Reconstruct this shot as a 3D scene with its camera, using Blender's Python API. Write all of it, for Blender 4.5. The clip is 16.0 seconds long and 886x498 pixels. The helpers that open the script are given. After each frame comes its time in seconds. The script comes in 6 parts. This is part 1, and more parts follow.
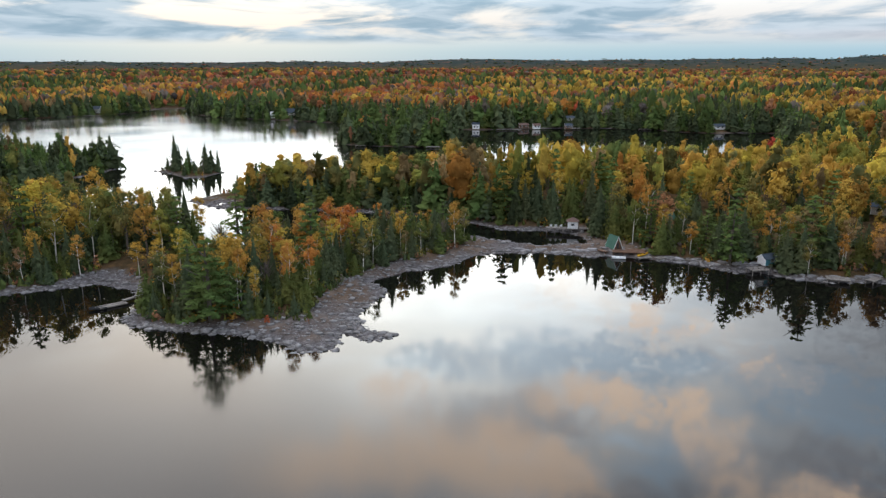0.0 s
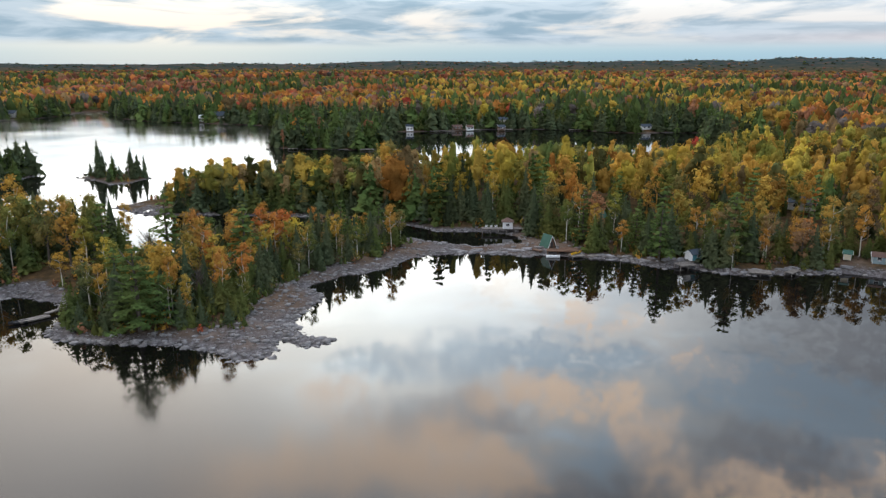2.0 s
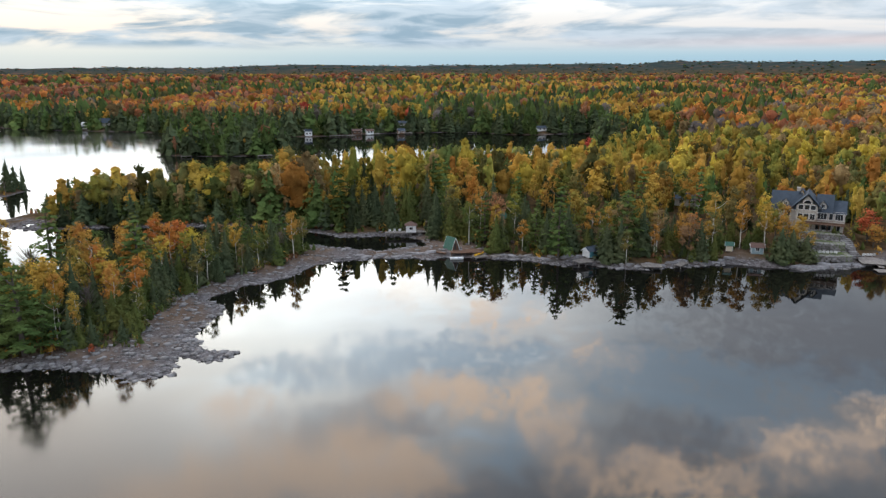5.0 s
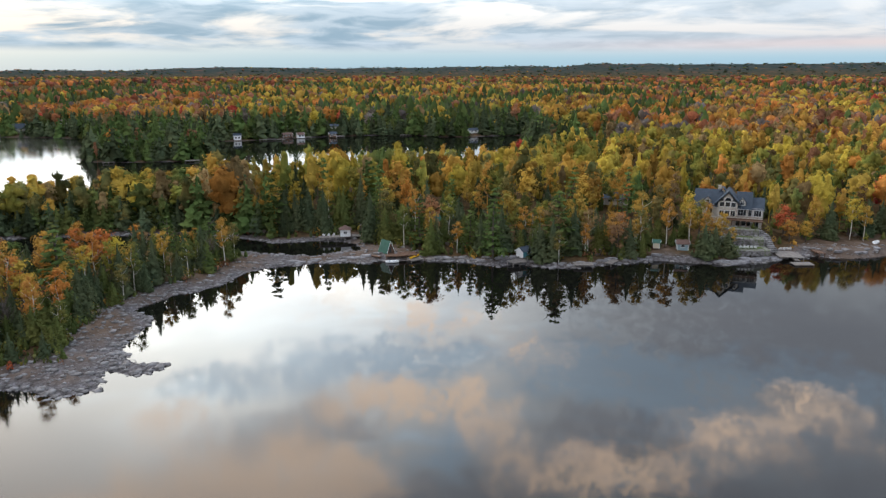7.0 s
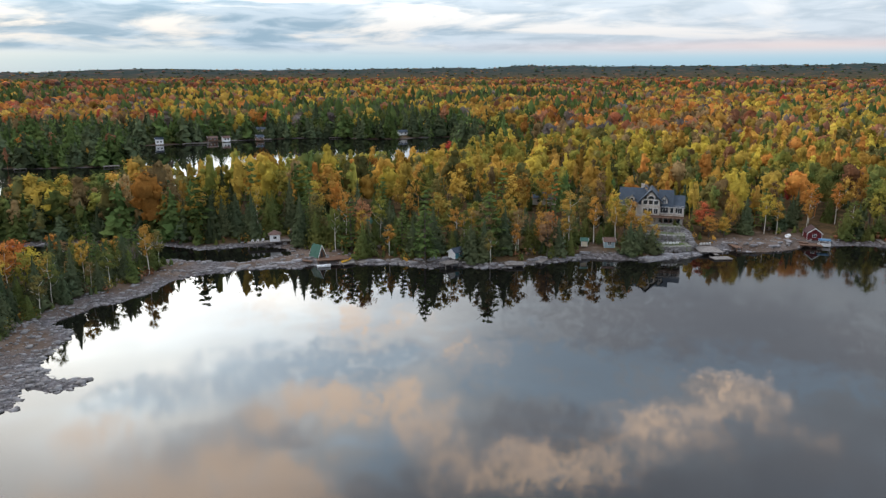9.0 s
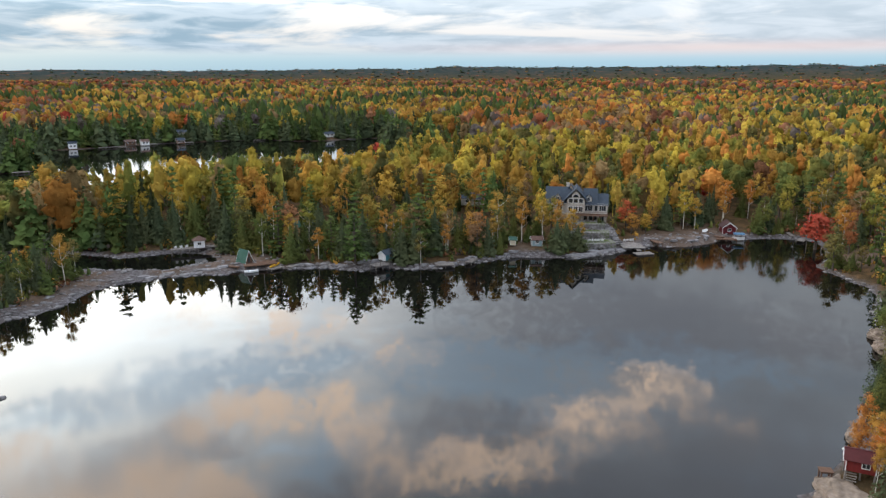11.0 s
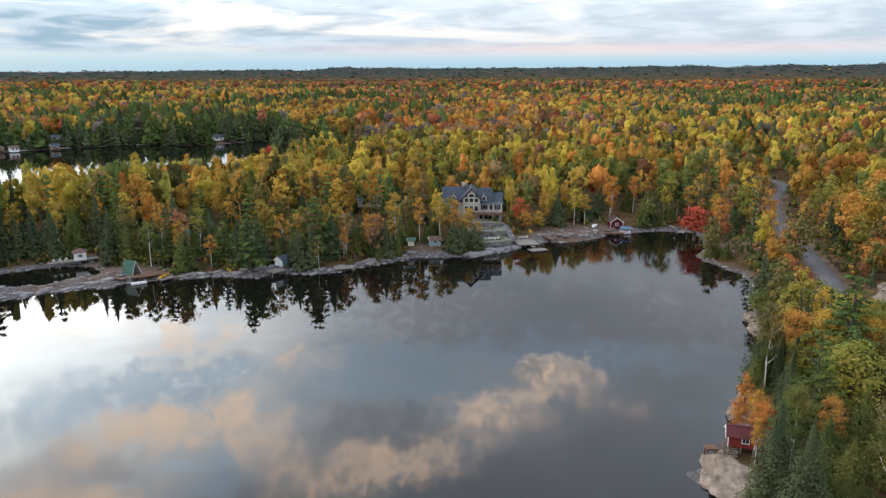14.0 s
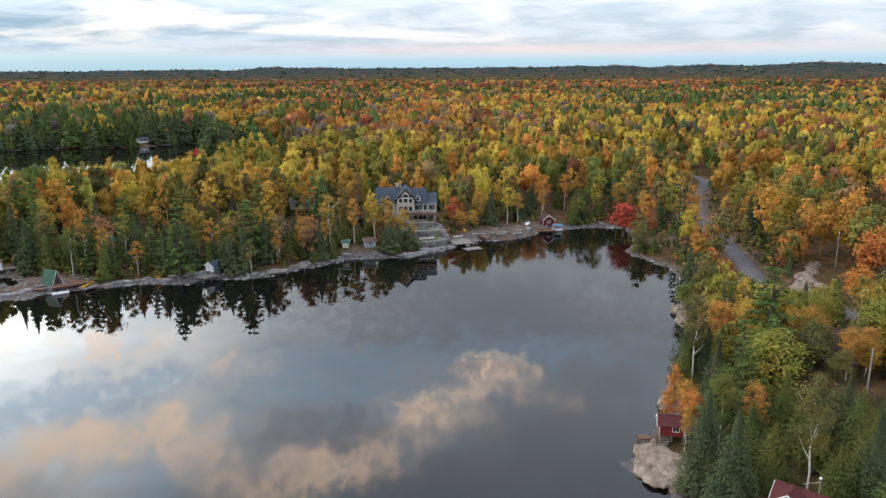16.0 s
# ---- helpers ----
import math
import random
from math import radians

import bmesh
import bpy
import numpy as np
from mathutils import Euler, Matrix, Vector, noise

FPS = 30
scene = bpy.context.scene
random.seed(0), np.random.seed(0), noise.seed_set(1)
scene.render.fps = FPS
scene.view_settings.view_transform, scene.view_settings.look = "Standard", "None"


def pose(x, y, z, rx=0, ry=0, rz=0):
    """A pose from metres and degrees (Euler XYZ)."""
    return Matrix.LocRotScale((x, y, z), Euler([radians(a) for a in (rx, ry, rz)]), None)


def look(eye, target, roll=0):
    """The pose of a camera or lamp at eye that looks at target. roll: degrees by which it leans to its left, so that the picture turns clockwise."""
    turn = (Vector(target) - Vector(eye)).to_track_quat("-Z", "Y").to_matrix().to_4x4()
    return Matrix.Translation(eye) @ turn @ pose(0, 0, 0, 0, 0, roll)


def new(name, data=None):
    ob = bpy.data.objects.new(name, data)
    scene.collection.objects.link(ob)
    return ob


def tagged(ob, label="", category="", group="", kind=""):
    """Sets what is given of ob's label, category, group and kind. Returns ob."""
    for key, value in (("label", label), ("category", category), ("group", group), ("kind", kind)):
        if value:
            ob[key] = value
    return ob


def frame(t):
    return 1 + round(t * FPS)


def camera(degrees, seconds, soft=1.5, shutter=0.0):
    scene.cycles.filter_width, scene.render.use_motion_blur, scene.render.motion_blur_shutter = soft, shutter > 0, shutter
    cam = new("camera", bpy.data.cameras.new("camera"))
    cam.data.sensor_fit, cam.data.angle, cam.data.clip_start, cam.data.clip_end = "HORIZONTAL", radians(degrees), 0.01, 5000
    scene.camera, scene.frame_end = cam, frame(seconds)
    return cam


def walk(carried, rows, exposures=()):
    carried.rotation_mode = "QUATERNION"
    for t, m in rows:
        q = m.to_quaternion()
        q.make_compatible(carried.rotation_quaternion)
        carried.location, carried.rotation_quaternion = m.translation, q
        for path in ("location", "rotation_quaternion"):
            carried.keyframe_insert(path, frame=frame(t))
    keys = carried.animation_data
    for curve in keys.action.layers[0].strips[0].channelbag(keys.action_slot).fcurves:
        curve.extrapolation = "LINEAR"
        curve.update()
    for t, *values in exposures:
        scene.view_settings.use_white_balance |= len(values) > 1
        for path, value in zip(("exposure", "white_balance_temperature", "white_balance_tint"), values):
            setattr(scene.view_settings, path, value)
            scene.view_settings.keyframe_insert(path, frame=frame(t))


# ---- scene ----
cam = camera(63.44, 16.0, soft=1.35)
PATH = [
    (0, pose(0.00, 0.00, 50.00, 75.335, -0.003, -0.010)),
    (0.5, pose(-0.01, -0.01, 50.04, 75.371, -0.021, -1.280)),
    (1, pose(-0.02, -0.02, 50.08, 75.405, -0.025, -2.586)),
    (1.5, pose(-0.03, -0.04, 50.12, 75.439, -0.018, -3.909)),
    (2, pose(-0.03, -0.05, 50.15, 75.474, -0.005, -5.240)),
    (2.5, pose(-0.04, -0.06, 50.19, 75.512, 0.012, -6.571)),
    (3, pose(-0.05, -0.07, 50.23, 75.553, 0.031, -7.897)),
    (3.5, pose(-0.06, -0.09, 50.27, 75.597, 0.049, -9.219)),
    (4, pose(-0.07, -0.10, 50.31, 75.642, 0.066, -10.537)),
    (6.5, pose(-0.11, -0.16, 50.50, 75.873, 0.108, -17.165)),
    (7, pose(-0.12, -0.17, 50.54, 75.914, 0.108, -18.521)),
    (7.5, pose(-0.13, -0.18, 50.58, 75.951, 0.106, -19.893)),
    (8, pose(-0.14, -0.20, 50.62, 75.984, 0.102, -21.281)),
    (8.5, pose(-0.15, -0.21, 50.66, 76.013, 0.098, -22.684)),
    (9, pose(-0.16, -0.22, 50.70, 76.038, 0.093, -24.102)),
    (11.5, pose(-0.20, -0.28, 50.89, 76.115, 0.077, -31.273)),
    (12, pose(-0.21, -0.29, 50.93, 76.125, 0.078, -32.692)),
    (12.5, pose(-0.22, -0.31, 50.97, 76.134, 0.082, -34.095)),
    (13, pose(-0.23, -0.32, 51.01, 76.142, 0.087, -35.478)),
    (13.5, pose(-0.23, -0.33, 51.05, 76.150, 0.094, -36.842)),
    (14, pose(-0.24, -0.34, 51.08, 76.157, 0.103, -38.186)),
    (14.5, pose(-0.25, -0.36, 51.12, 76.161, 0.113, -39.516)),
    (15, pose(-0.26, -0.37, 51.16, 76.161, 0.126, -40.839)),
    (15.5, pose(-0.27, -0.38, 51.20, 76.154, 0.139, -42.169)),
    (16, pose(-0.28, -0.39, 51.24, 76.135, 0.154, -43.523)),
]
walk(cam, PATH, ((0, -0.06), (8, 0.0), (12, 0.08), (16, 0.18)))

# ---- sky, sun, exposure ----
SUN_AZ, SUN_EL = -16.0, 14.0
VEIL = [(0.0, (0.38, 0.60, 0.76)), (0.009, (0.44, 0.66, 0.80)), (0.017, (0.62, 0.76, 0.86)), (0.028, (0.90, 0.89, 0.90)), (0.09, (1.30, 1.38, 1.42)),
        (0.20, (1.40, 1.54, 1.66)), (0.34, (1.15, 1.48, 1.85)), (0.50, (1.45, 1.65, 1.85)), (1.0, (1.7, 1.8, 1.9))]
PEACH, GLOW = (2.7, 2.0, 1.45), 2.8
# broken cloud over the lake: bearing, elevation, half width, half height in degrees, density
LIT_CLOUD = [(-4, 25.7, 7, 2.4, 0.9), (1, 31, 14, 4.2, 1.25), (14, 26, 9, 2.6, 1.2), (-12, 31, 9, 2.8, 1.0), (18, 20, 8, 2.2, 0.65), (23, 27.5, 4, 3.0, 0.9), (26, 22, 5, 2.2, 0.6),
             (28, 31, 9, 3.0, 0.9), (36, 30, 8, 2.8, 0.85), (43, 26.5, 7, 2.8, 0.85), (48, 23.5, 5.5, 2.4, 0.8), (53, 25.6, 4, 1.6, 0.5), (9, 32, 9, 3.4, 1.1), (20.5, 25, 3, 2, 0.5), (10, 17.8, 9, 2.4, 0.3)]
GREY_CLOUD = [(7.5, 27.6, 8, 3.0, 1.0), (1, 28, 8, 2.6, 0.7), (33, 27.6, 9, 2.6, 0.9), (57, 29, 16, 7.0, 1.0), (47, 18.5, 26, 4.5, 0.9), (19, 33.5, 14, 3.0, 0.9), (42, 32.5, 12, 3.5, 0.9)]
BLUE_GAP = [(10, 23, 14, 2.8, 0.9), (33.5, 24.3, 13, 3.0, 1.0), (30, 21.8, 18, 2.2, 0.6), (50, 21.4, 13, 2.0, 0.9), (20, 29.6, 4, 2.4, 0.7), (-1, 23.4, 7, 1.8, 0.6)]


def link_nodes(tree):
    def make(kind, **values):
        n = tree.nodes.new(kind)
        for key, value in values.items():
            if key in n.inputs:
                n.inputs[key].default_value = value
        return n
    return make, tree.links.new


def ramp_of(node, stops):
    e = node.color_ramp.elements
    while len(e) < len(stops):
        e.new(0.5)
    for item, (at, colour) in zip(e, stops):
        item.position = at
        item.color = (*colour, 1) if len(colour) == 3 else colour
    return node


def build_sky():
    world = bpy.data.worlds.new("sky")
    world.use_nodes = True
    scene.world = world
    tree = world.node_tree
    tree.nodes.clear()
    make, link = link_nodes(tree)

    def maths(op, a, b=None, clamp=False):
        n = make("ShaderNodeMath")
        n.operation, n.use_clamp = op, clamp
        for i, v in enumerate((a, b)):
            if v is None:
                continue
            if isinstance(v, (int, float)):
                n.inputs[i].default_value = v
            else:
                link(v, n.inputs[i])
        return n.outputs[0]

    def mixed(fac, a, b, kind="MIX"):
        n = make("ShaderNodeMix")
        n.data_type, n.blend_type = "RGBA", kind
        for socket, v in ((n.inputs[0], fac), (n.inputs[6], a), (n.inputs[7], b)):
            if isinstance(v, (int, float)):
                socket.default_value = v
            elif isinstance(v, tuple):
                socket.default_value = (*v, 1)
            else:
                link(v, socket)
        return n.outputs[2]

    coord = make("ShaderNodeTexCoord")
    sep = make("ShaderNodeSeparateXYZ")
    link(coord.outputs["Generated"], sep.inputs[0])
    x, y, z = sep.outputs
    up = maths("MAXIMUM", z, 0.0)
    el = maths("MULTIPLY", maths("ARCSINE", up), 180 / math.pi)
    az = maths("MULTIPLY", maths("ARCTAN2", x, y), 180 / math.pi)
    low = maths("ADD", up, 0.10)
    flat = make("ShaderNodeCombineXYZ")
    link(maths("DIVIDE", x, low), flat.inputs[0])
    link(maths("DIVIDE", y, low), flat.inputs[1])

    def clouds(scale, detail, rough, shift, warp=0.3):
        m = make("ShaderNodeMapping")
        m.inputs["Location"].default_value = shift
        link(flat.outputs[0], m.inputs[0])
        n = make("ShaderNodeTexNoise", Scale=scale, Detail=detail, Roughness=rough, Distortion=warp)
        link(m.outputs[0], n.inputs["Vector"])
        return n.outputs[0]

    def stepped(value, a, b):
        n = make("ShaderNodeMapRange")
        n.interpolation_type = "SMOOTHSTEP"
        n.inputs["From Min"].default_value, n.inputs["From Max"].default_value = a, b
        link(value, n.inputs["Value"])
        return n.outputs[0]

    def lobe(az0, wide, el0, tall):
        u = maths("DIVIDE", maths("SUBTRACT", az, az0), wide)
        v = maths("DIVIDE", maths("SUBTRACT", el, el0), tall)
        return maths("EXPONENT", maths("MULTIPLY", maths("ADD", maths("MULTIPLY", u, u), maths("MULTIPLY", v, v)), -1.0))

    sky = make("ShaderNodeTexSky")
    sky.sky_type, sky.sun_disc = "NISHITA", False
    sky.sun_elevation, sky.sun_rotation = radians(SUN_EL), radians(SUN_AZ)
    clear = mixed(1.0, sky.outputs[0], (0.10, 0.10, 0.10), "MULTIPLY")
    # clear air under the cloud, by elevation in ninetieths of a right angle
    veil = ramp_of(make("ShaderNodeValToRGB"), VEIL)
    part_el = maths("DIVIDE", el, 90.0)
    link(part_el, veil.inputs[0])
    gap = mixed(0.95, clear, veil.outputs[0])
    # low streaks of blue-grey cloud with pale gaps
    ribbon = make("ShaderNodeCombineXYZ")
    link(maths("MULTIPLY", az, 0.085), ribbon.inputs[0])
    link(maths("MULTIPLY", el, 0.50), ribbon.inputs[1])

    def ribbons(scale, shift, detail=6.0):
        m = make("ShaderNodeMapping")
        m.inputs["Location"].default_value = shift
        link(ribbon.outputs[0], m.inputs[0])
        n = make("ShaderNodeTexNoise", Scale=scale, Detail=detail, Roughness=0.56, Distortion=0.5)
        link(m.outputs[0], n.inputs["Vector"])
        return n.outputs[0]

    streak = stepped(ribbons(1.0, (3.7, 1.9, 0.0)), 0.36, 0.52)
    streak = maths("MULTIPLY", streak, maths("MULTIPLY", stepped(el, 1.1, 1.8), maths("SUBTRACT", 1.0, maths("MULTIPLY", stepped(az, 10.0, 45.0), 0.35))))
    shade = mixed(stepped(ribbons(2.2, (0.4, 7.3, 0.0), 4.0), 0.35, 0.65), (0.34, 0.49, 0.63), (0.60, 0.73, 0.86))
    colour = mixed(streak, gap, mixed(stepped(el, 4.0, 9.0), shade, (1.15, 1.22, 1.30)))
    # grey cloud deck higher up, thicker towards the right
    deck = stepped(clouds(1.7, 5.0, 0.5, (5.2, 1.1, 0.0)), 0.36, 0.66)
    deck = maths("MULTIPLY", deck, stepped(el, 6.0, 14.0))
    left = maths("MULTIPLY", stepped(maths("MULTIPLY", az, -1.0), 0.0, 26.0), stepped(el, 14.0, 22.0))
    colour = mixed(maths("MULTIPLY", deck, 0.75), colour, (0.80, 0.92, 1.07))
    colour = mixed(maths("MULTIPLY", left, 0.7), colour, (1.10, 1.02, 1.00))
    # brightness of the thin cloud before the hidden sun
    glow = maths("MULTIPLY", lobe(-1.0, 25.0, 16.0, 11.0), GLOW)
    glow = maths("ADD", glow, maths("MULTIPLY", lobe(-20.0, 20.0, 9.0, 2.6), 2.2))
    glow = maths("ADD", maths("MULTIPLY", glow, stepped(el, 3.2, 8.0)), 1.0)
    colour = mixed(1.0, colour, glow, "MULTIPLY")
    warm = maths("MULTIPLY", lobe(-12.0, 36.0, 18.0, 15.0), 0.9)
    colour = mixed(warm, colour, mixed(1.0, colour, (1.07, 0.99, 0.85), "MULTIPLY"))
    # banks of broken cloud, their edges torn by two sizes of turbulence
    plane = make("ShaderNodeCombineXYZ")
    link(az, plane.inputs[0]), link(el, plane.inputs[1])

    def torn(scale, amount):
        m, n, k = make("ShaderNodeMapping"), make("ShaderNodeTexNoise", Scale=scale, Detail=4.0, Roughness=0.6), make("ShaderNodeVectorMath")
        m.inputs["Scale"].default_value = (0.6, 1.0, 1.0)
        link(plane.outputs[0], m.inputs[0]), link(m.outputs[0], n.inputs["Vector"])
        k.operation = "MULTIPLY_ADD"
        link(n.outputs["Color"], k.inputs[0])
        k.inputs[1].default_value = (amount * 1.7, amount, 0.0)
        k.inputs[2].default_value = (-amount * 0.85, -amount * 0.5, 0.0)
        return k.outputs[0]

    bent = make("ShaderNodeVectorMath")
    link(plane.outputs[0], bent.inputs[0]), link(torn(0.6, 5.5), bent.inputs[1])

    def bank(lobes):
        total = 0.0
        for baz, bel, wide, tall, dense in lobes:
            m, ball, add = make("ShaderNodeMapping"), make("ShaderNodeTexGradient"), make("ShaderNodeMath")
            m.vector_type, ball.gradient_type, add.operation = "TEXTURE", "SPHERICAL", "MULTIPLY_ADD"
            m.inputs["Location"].default_value, m.inputs["Scale"].default_value = (baz, bel, 0.0), (wide, tall, 1.0)
            link(bent.outputs[0], m.inputs[0]), link(m.outputs[0], ball.inputs[0]), link(ball.outputs["Fac"], add.inputs[0])
            add.inputs[1].default_value = dense
            if total:
                link(total, add.inputs[2])
            else:
                add.inputs[2].default_value = 0.0
            total = add.outputs[0]
        return total

    fray = make("ShaderNodeTexNoise", Scale=0.70, Detail=6.0, Roughness=0.68)
    link(bent.outputs[0], fray.inputs["Vector"])
    wisps = maths("MULTIPLY_ADD", fray.outputs[0], 4.6)
    wisps.node.inputs[2].default_value = -1.35
    blue = stepped(maths("MULTIPLY", bank(BLUE_GAP), wisps), 0.05, 0.6)
    colour = mixed(maths("MULTIPLY", blue, 0.62), colour, (1.0, 1.42, 1.85))
    grey = stepped(maths("MULTIPLY", bank(GREY_CLOUD), wisps), 0.05, 0.6)
    colour = mixed(maths("MULTIPLY", grey, 0.55), colour, (0.78, 0.80, 0.90))
    # the deck darkens away from the sun
    dim = maths("MULTIPLY", maths("MULTIPLY", stepped(az, 4.0, 38.0), stepped(el, 4.5, 9.0)), 0.60)
    dim = maths("MULTIPLY", dim, maths("SUBTRACT", 1.0, maths("MULTIPLY", stepped(el, 14.0, 27.0), 0.20)))
    away = maths("MULTIPLY", maths("MULTIPLY", stepped(maths("MULTIPLY", az, -1.0), 40.0, 110.0), stepped(el, 4.5, 9.0)), 0.52)
    colour = mixed(maths("MAXIMUM", dim, away), colour, mixed(1.0, colour, (0.12, 0.135, 0.165), "MULTIPLY"))
    colour = mixed(maths("MULTIPLY", lobe(52.0, 24.0, 1.7, 0.45), 0.7), colour, (0.86, 0.70, 0.68))
    # peach-lit undersides of the broken cloud
    puff = maths("MULTIPLY", stepped(maths("MULTIPLY", bank(LIT_CLOUD), wisps), 0.05, 0.95), 0.72)
    colour = mixed(puff, colour, PEACH)
    # the cloud deck overhead is far brighter than the low sky
    over = ramp_of(make("ShaderNodeValToRGB"), [(0.09, (0.5, 0.5, 0.5)), (0.19, (0.70, 0.70, 0.70)), (0.30, (0.97, 0.96, 0.95)), (0.45, (0.86, 0.88, 0.92)), (0.7, (0.86, 0.88, 0.92))])
    link(part_el, over.inputs[0])
    colour = mixed(1.0, mixed(1.0, colour, over.outputs[0], "MULTIPLY"), (2.0, 2.0, 2.0), "MULTIPLY")
    back = make("ShaderNodeBackground", Strength=1.0)
    link(colour, back.inputs[0])
    out = make("ShaderNodeOutputWorld")
    link(back.outputs[0], out.inputs[0])


build_sky()
sun = new("sun", bpy.data.lights.new("sun", "SUN"))
sun.data.energy, sun.data.angle, sun.data.color = 0.6, radians(20), (1.0, 0.96, 0.90)
SUN_FROM = radians(-58.0), radians(42.0)
sun.matrix_world = look((0, 0, 0), (-math.sin(SUN_FROM[0]), -math.cos(SUN_FROM[0]), -math.tan(SUN_FROM[1])))


# ---- materials ----
def surface(name, colours, scale=1.0, rough=0.8, bump=0.0, bump_scale=None, metal=0.0, spec=0.3, per_piece=0.0, stretch=(1, 1, 1)):
    """Noise between two or three colours in object space, with fine relief and per-object variation."""
    mat = bpy.data.materials.new(name)
    mat.use_nodes = True
    tree = mat.node_tree
    make, link = link_nodes(tree)
    bsdf = tree.nodes["Principled BSDF"]
    bsdf.inputs["Roughness"].default_value = rough
    bsdf.inputs["Metallic"].default_value = metal
    bsdf.inputs["Specular IOR Level"].default_value = spec
    geo = make("ShaderNodeNewGeometry")
    m = make("ShaderNodeMapping")
    m.inputs["Scale"].default_value = stretch
    link(geo.outputs["Position"], m.inputs[0])
    n = make("ShaderNodeTexNoise", Scale=scale, Detail=8.0, Roughness=0.65)
    link(m.outputs[0], n.inputs["Vector"])
    r = make("ShaderNodeValToRGB")
    steps = [(0.3 + 0.4 * i / max(1, len(colours) - 1), c) for i, c in enumerate(colours)]
    ramp_of(r, steps)
    link(n.outputs[0], r.inputs[0])
    colour = r.outputs[0]
    info = make("ShaderNodeObjectInfo")
    vary = make("ShaderNodeHueSaturation")
    span = make("ShaderNodeMapRange")
    span.inputs["To Min"].default_value, span.inputs["To Max"].default_value = 1 - per_piece, 1 + per_piece
    link(info.outputs["Random"], span.inputs["Value"])
    link(span.outputs[0], vary.inputs["Value"])
    link(colour, vary.inputs["Color"])
    link(vary.outputs[0], bsdf.inputs["Base Color"])
    if bump:
        b = make("ShaderNodeBump", Strength=bump, Distance=0.05)
        f = make("ShaderNodeTexNoise", Scale=bump_scale or scale * 6, Detail=6.0)
        link(m.outputs[0], f.inputs["Vector"])
        link(f.outputs[0], b.inputs["Height"])
        link(b.outputs[0], bsdf.inputs["Normal"])
    return mat


def foliage(name, colour, other, dull=0.0):
    """Leaves: colour varies by leaf clump, by tree and in broad drifts; some light passes through."""
    mat = bpy.data.materials.new(name)
    mat.use_nodes = True
    tree = mat.node_tree
    tree.nodes.clear()
    make, link = link_nodes(tree)
    geo, info = make("ShaderNodeNewGeometry"), make("ShaderNodeObjectInfo")
    n = make("ShaderNodeTexNoise", Scale=0.16, Detail=2.0)
    link(geo.outputs["Position"], n.inputs["Vector"])
    drift = ramp_of(make("ShaderNodeValToRGB"), [(0.36, colour), (0.64, other)])
    link(n.outputs[0], drift.inputs[0])
    vary = make("ShaderNodeHueSaturation")
    hue, val = make("ShaderNodeMapRange"), make("ShaderNodeMapRange")
    hue.inputs["To Min"].default_value, hue.inputs["To Max"].default_value = 0.485, 0.515
    val.inputs["To Min"].default_value, val.inputs["To Max"].default_value = 0.82, 1.18
    link(info.outputs["Random"], hue.inputs["Value"])
    link(geo.outputs["Random Per Island"], val.inputs["Value"])
    link(hue.outputs[0], vary.inputs["Hue"])
    link(drift.outputs[0], vary.inputs["Color"])
    vary.inputs["Saturation"].default_value = 0.96
    bunch = make("ShaderNodeTexNoise", Scale=1.15, Detail=4.0, Roughness=0.7)
    link(geo.outputs["Position"], bunch.inputs["Vector"])
    span = make("ShaderNodeMapRange")
    span.inputs["From Min"].default_value, span.inputs["From Max"].default_value = 0.3, 0.7
    span.inputs["To Min"].default_value, span.inputs["To Max"].default_value = 0.80, 1.18
    link(bunch.outputs[0], span.inputs["Value"])
    both = make("ShaderNodeMath")
    both.operation = "MULTIPLY"
    link(val.outputs[0], both.inputs[0])
    link(span.outputs[0], both.inputs[1])
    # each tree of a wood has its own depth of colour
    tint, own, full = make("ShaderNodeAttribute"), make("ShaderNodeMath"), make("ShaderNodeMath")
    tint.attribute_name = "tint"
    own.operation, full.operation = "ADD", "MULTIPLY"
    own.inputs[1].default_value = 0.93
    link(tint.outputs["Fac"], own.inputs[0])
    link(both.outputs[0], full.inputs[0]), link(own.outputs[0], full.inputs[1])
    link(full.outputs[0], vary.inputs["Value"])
    relief = make("ShaderNodeBump", Strength=0.35, Distance=0.4)
    link(bunch.outputs[0], relief.inputs["Height"])
    diff, trans, mix = make("ShaderNodeBsdfDiffuse"), make("ShaderNodeBsdfTranslucent"), make("ShaderNodeMixShader")
    mix.inputs[0].default_value = 0.22
    link(vary.outputs[0], diff.inputs[0])
    link(relief.outputs[0], diff.inputs["Normal"])
    link(vary.outputs[0], trans.inputs[0])
    link(diff.outputs[0], mix.inputs[1])
    link(trans.outputs[0], mix.inputs[2])
    out = make("ShaderNodeOutputMaterial")
    link(mix.outputs[0], out.inputs[0])
    return mat


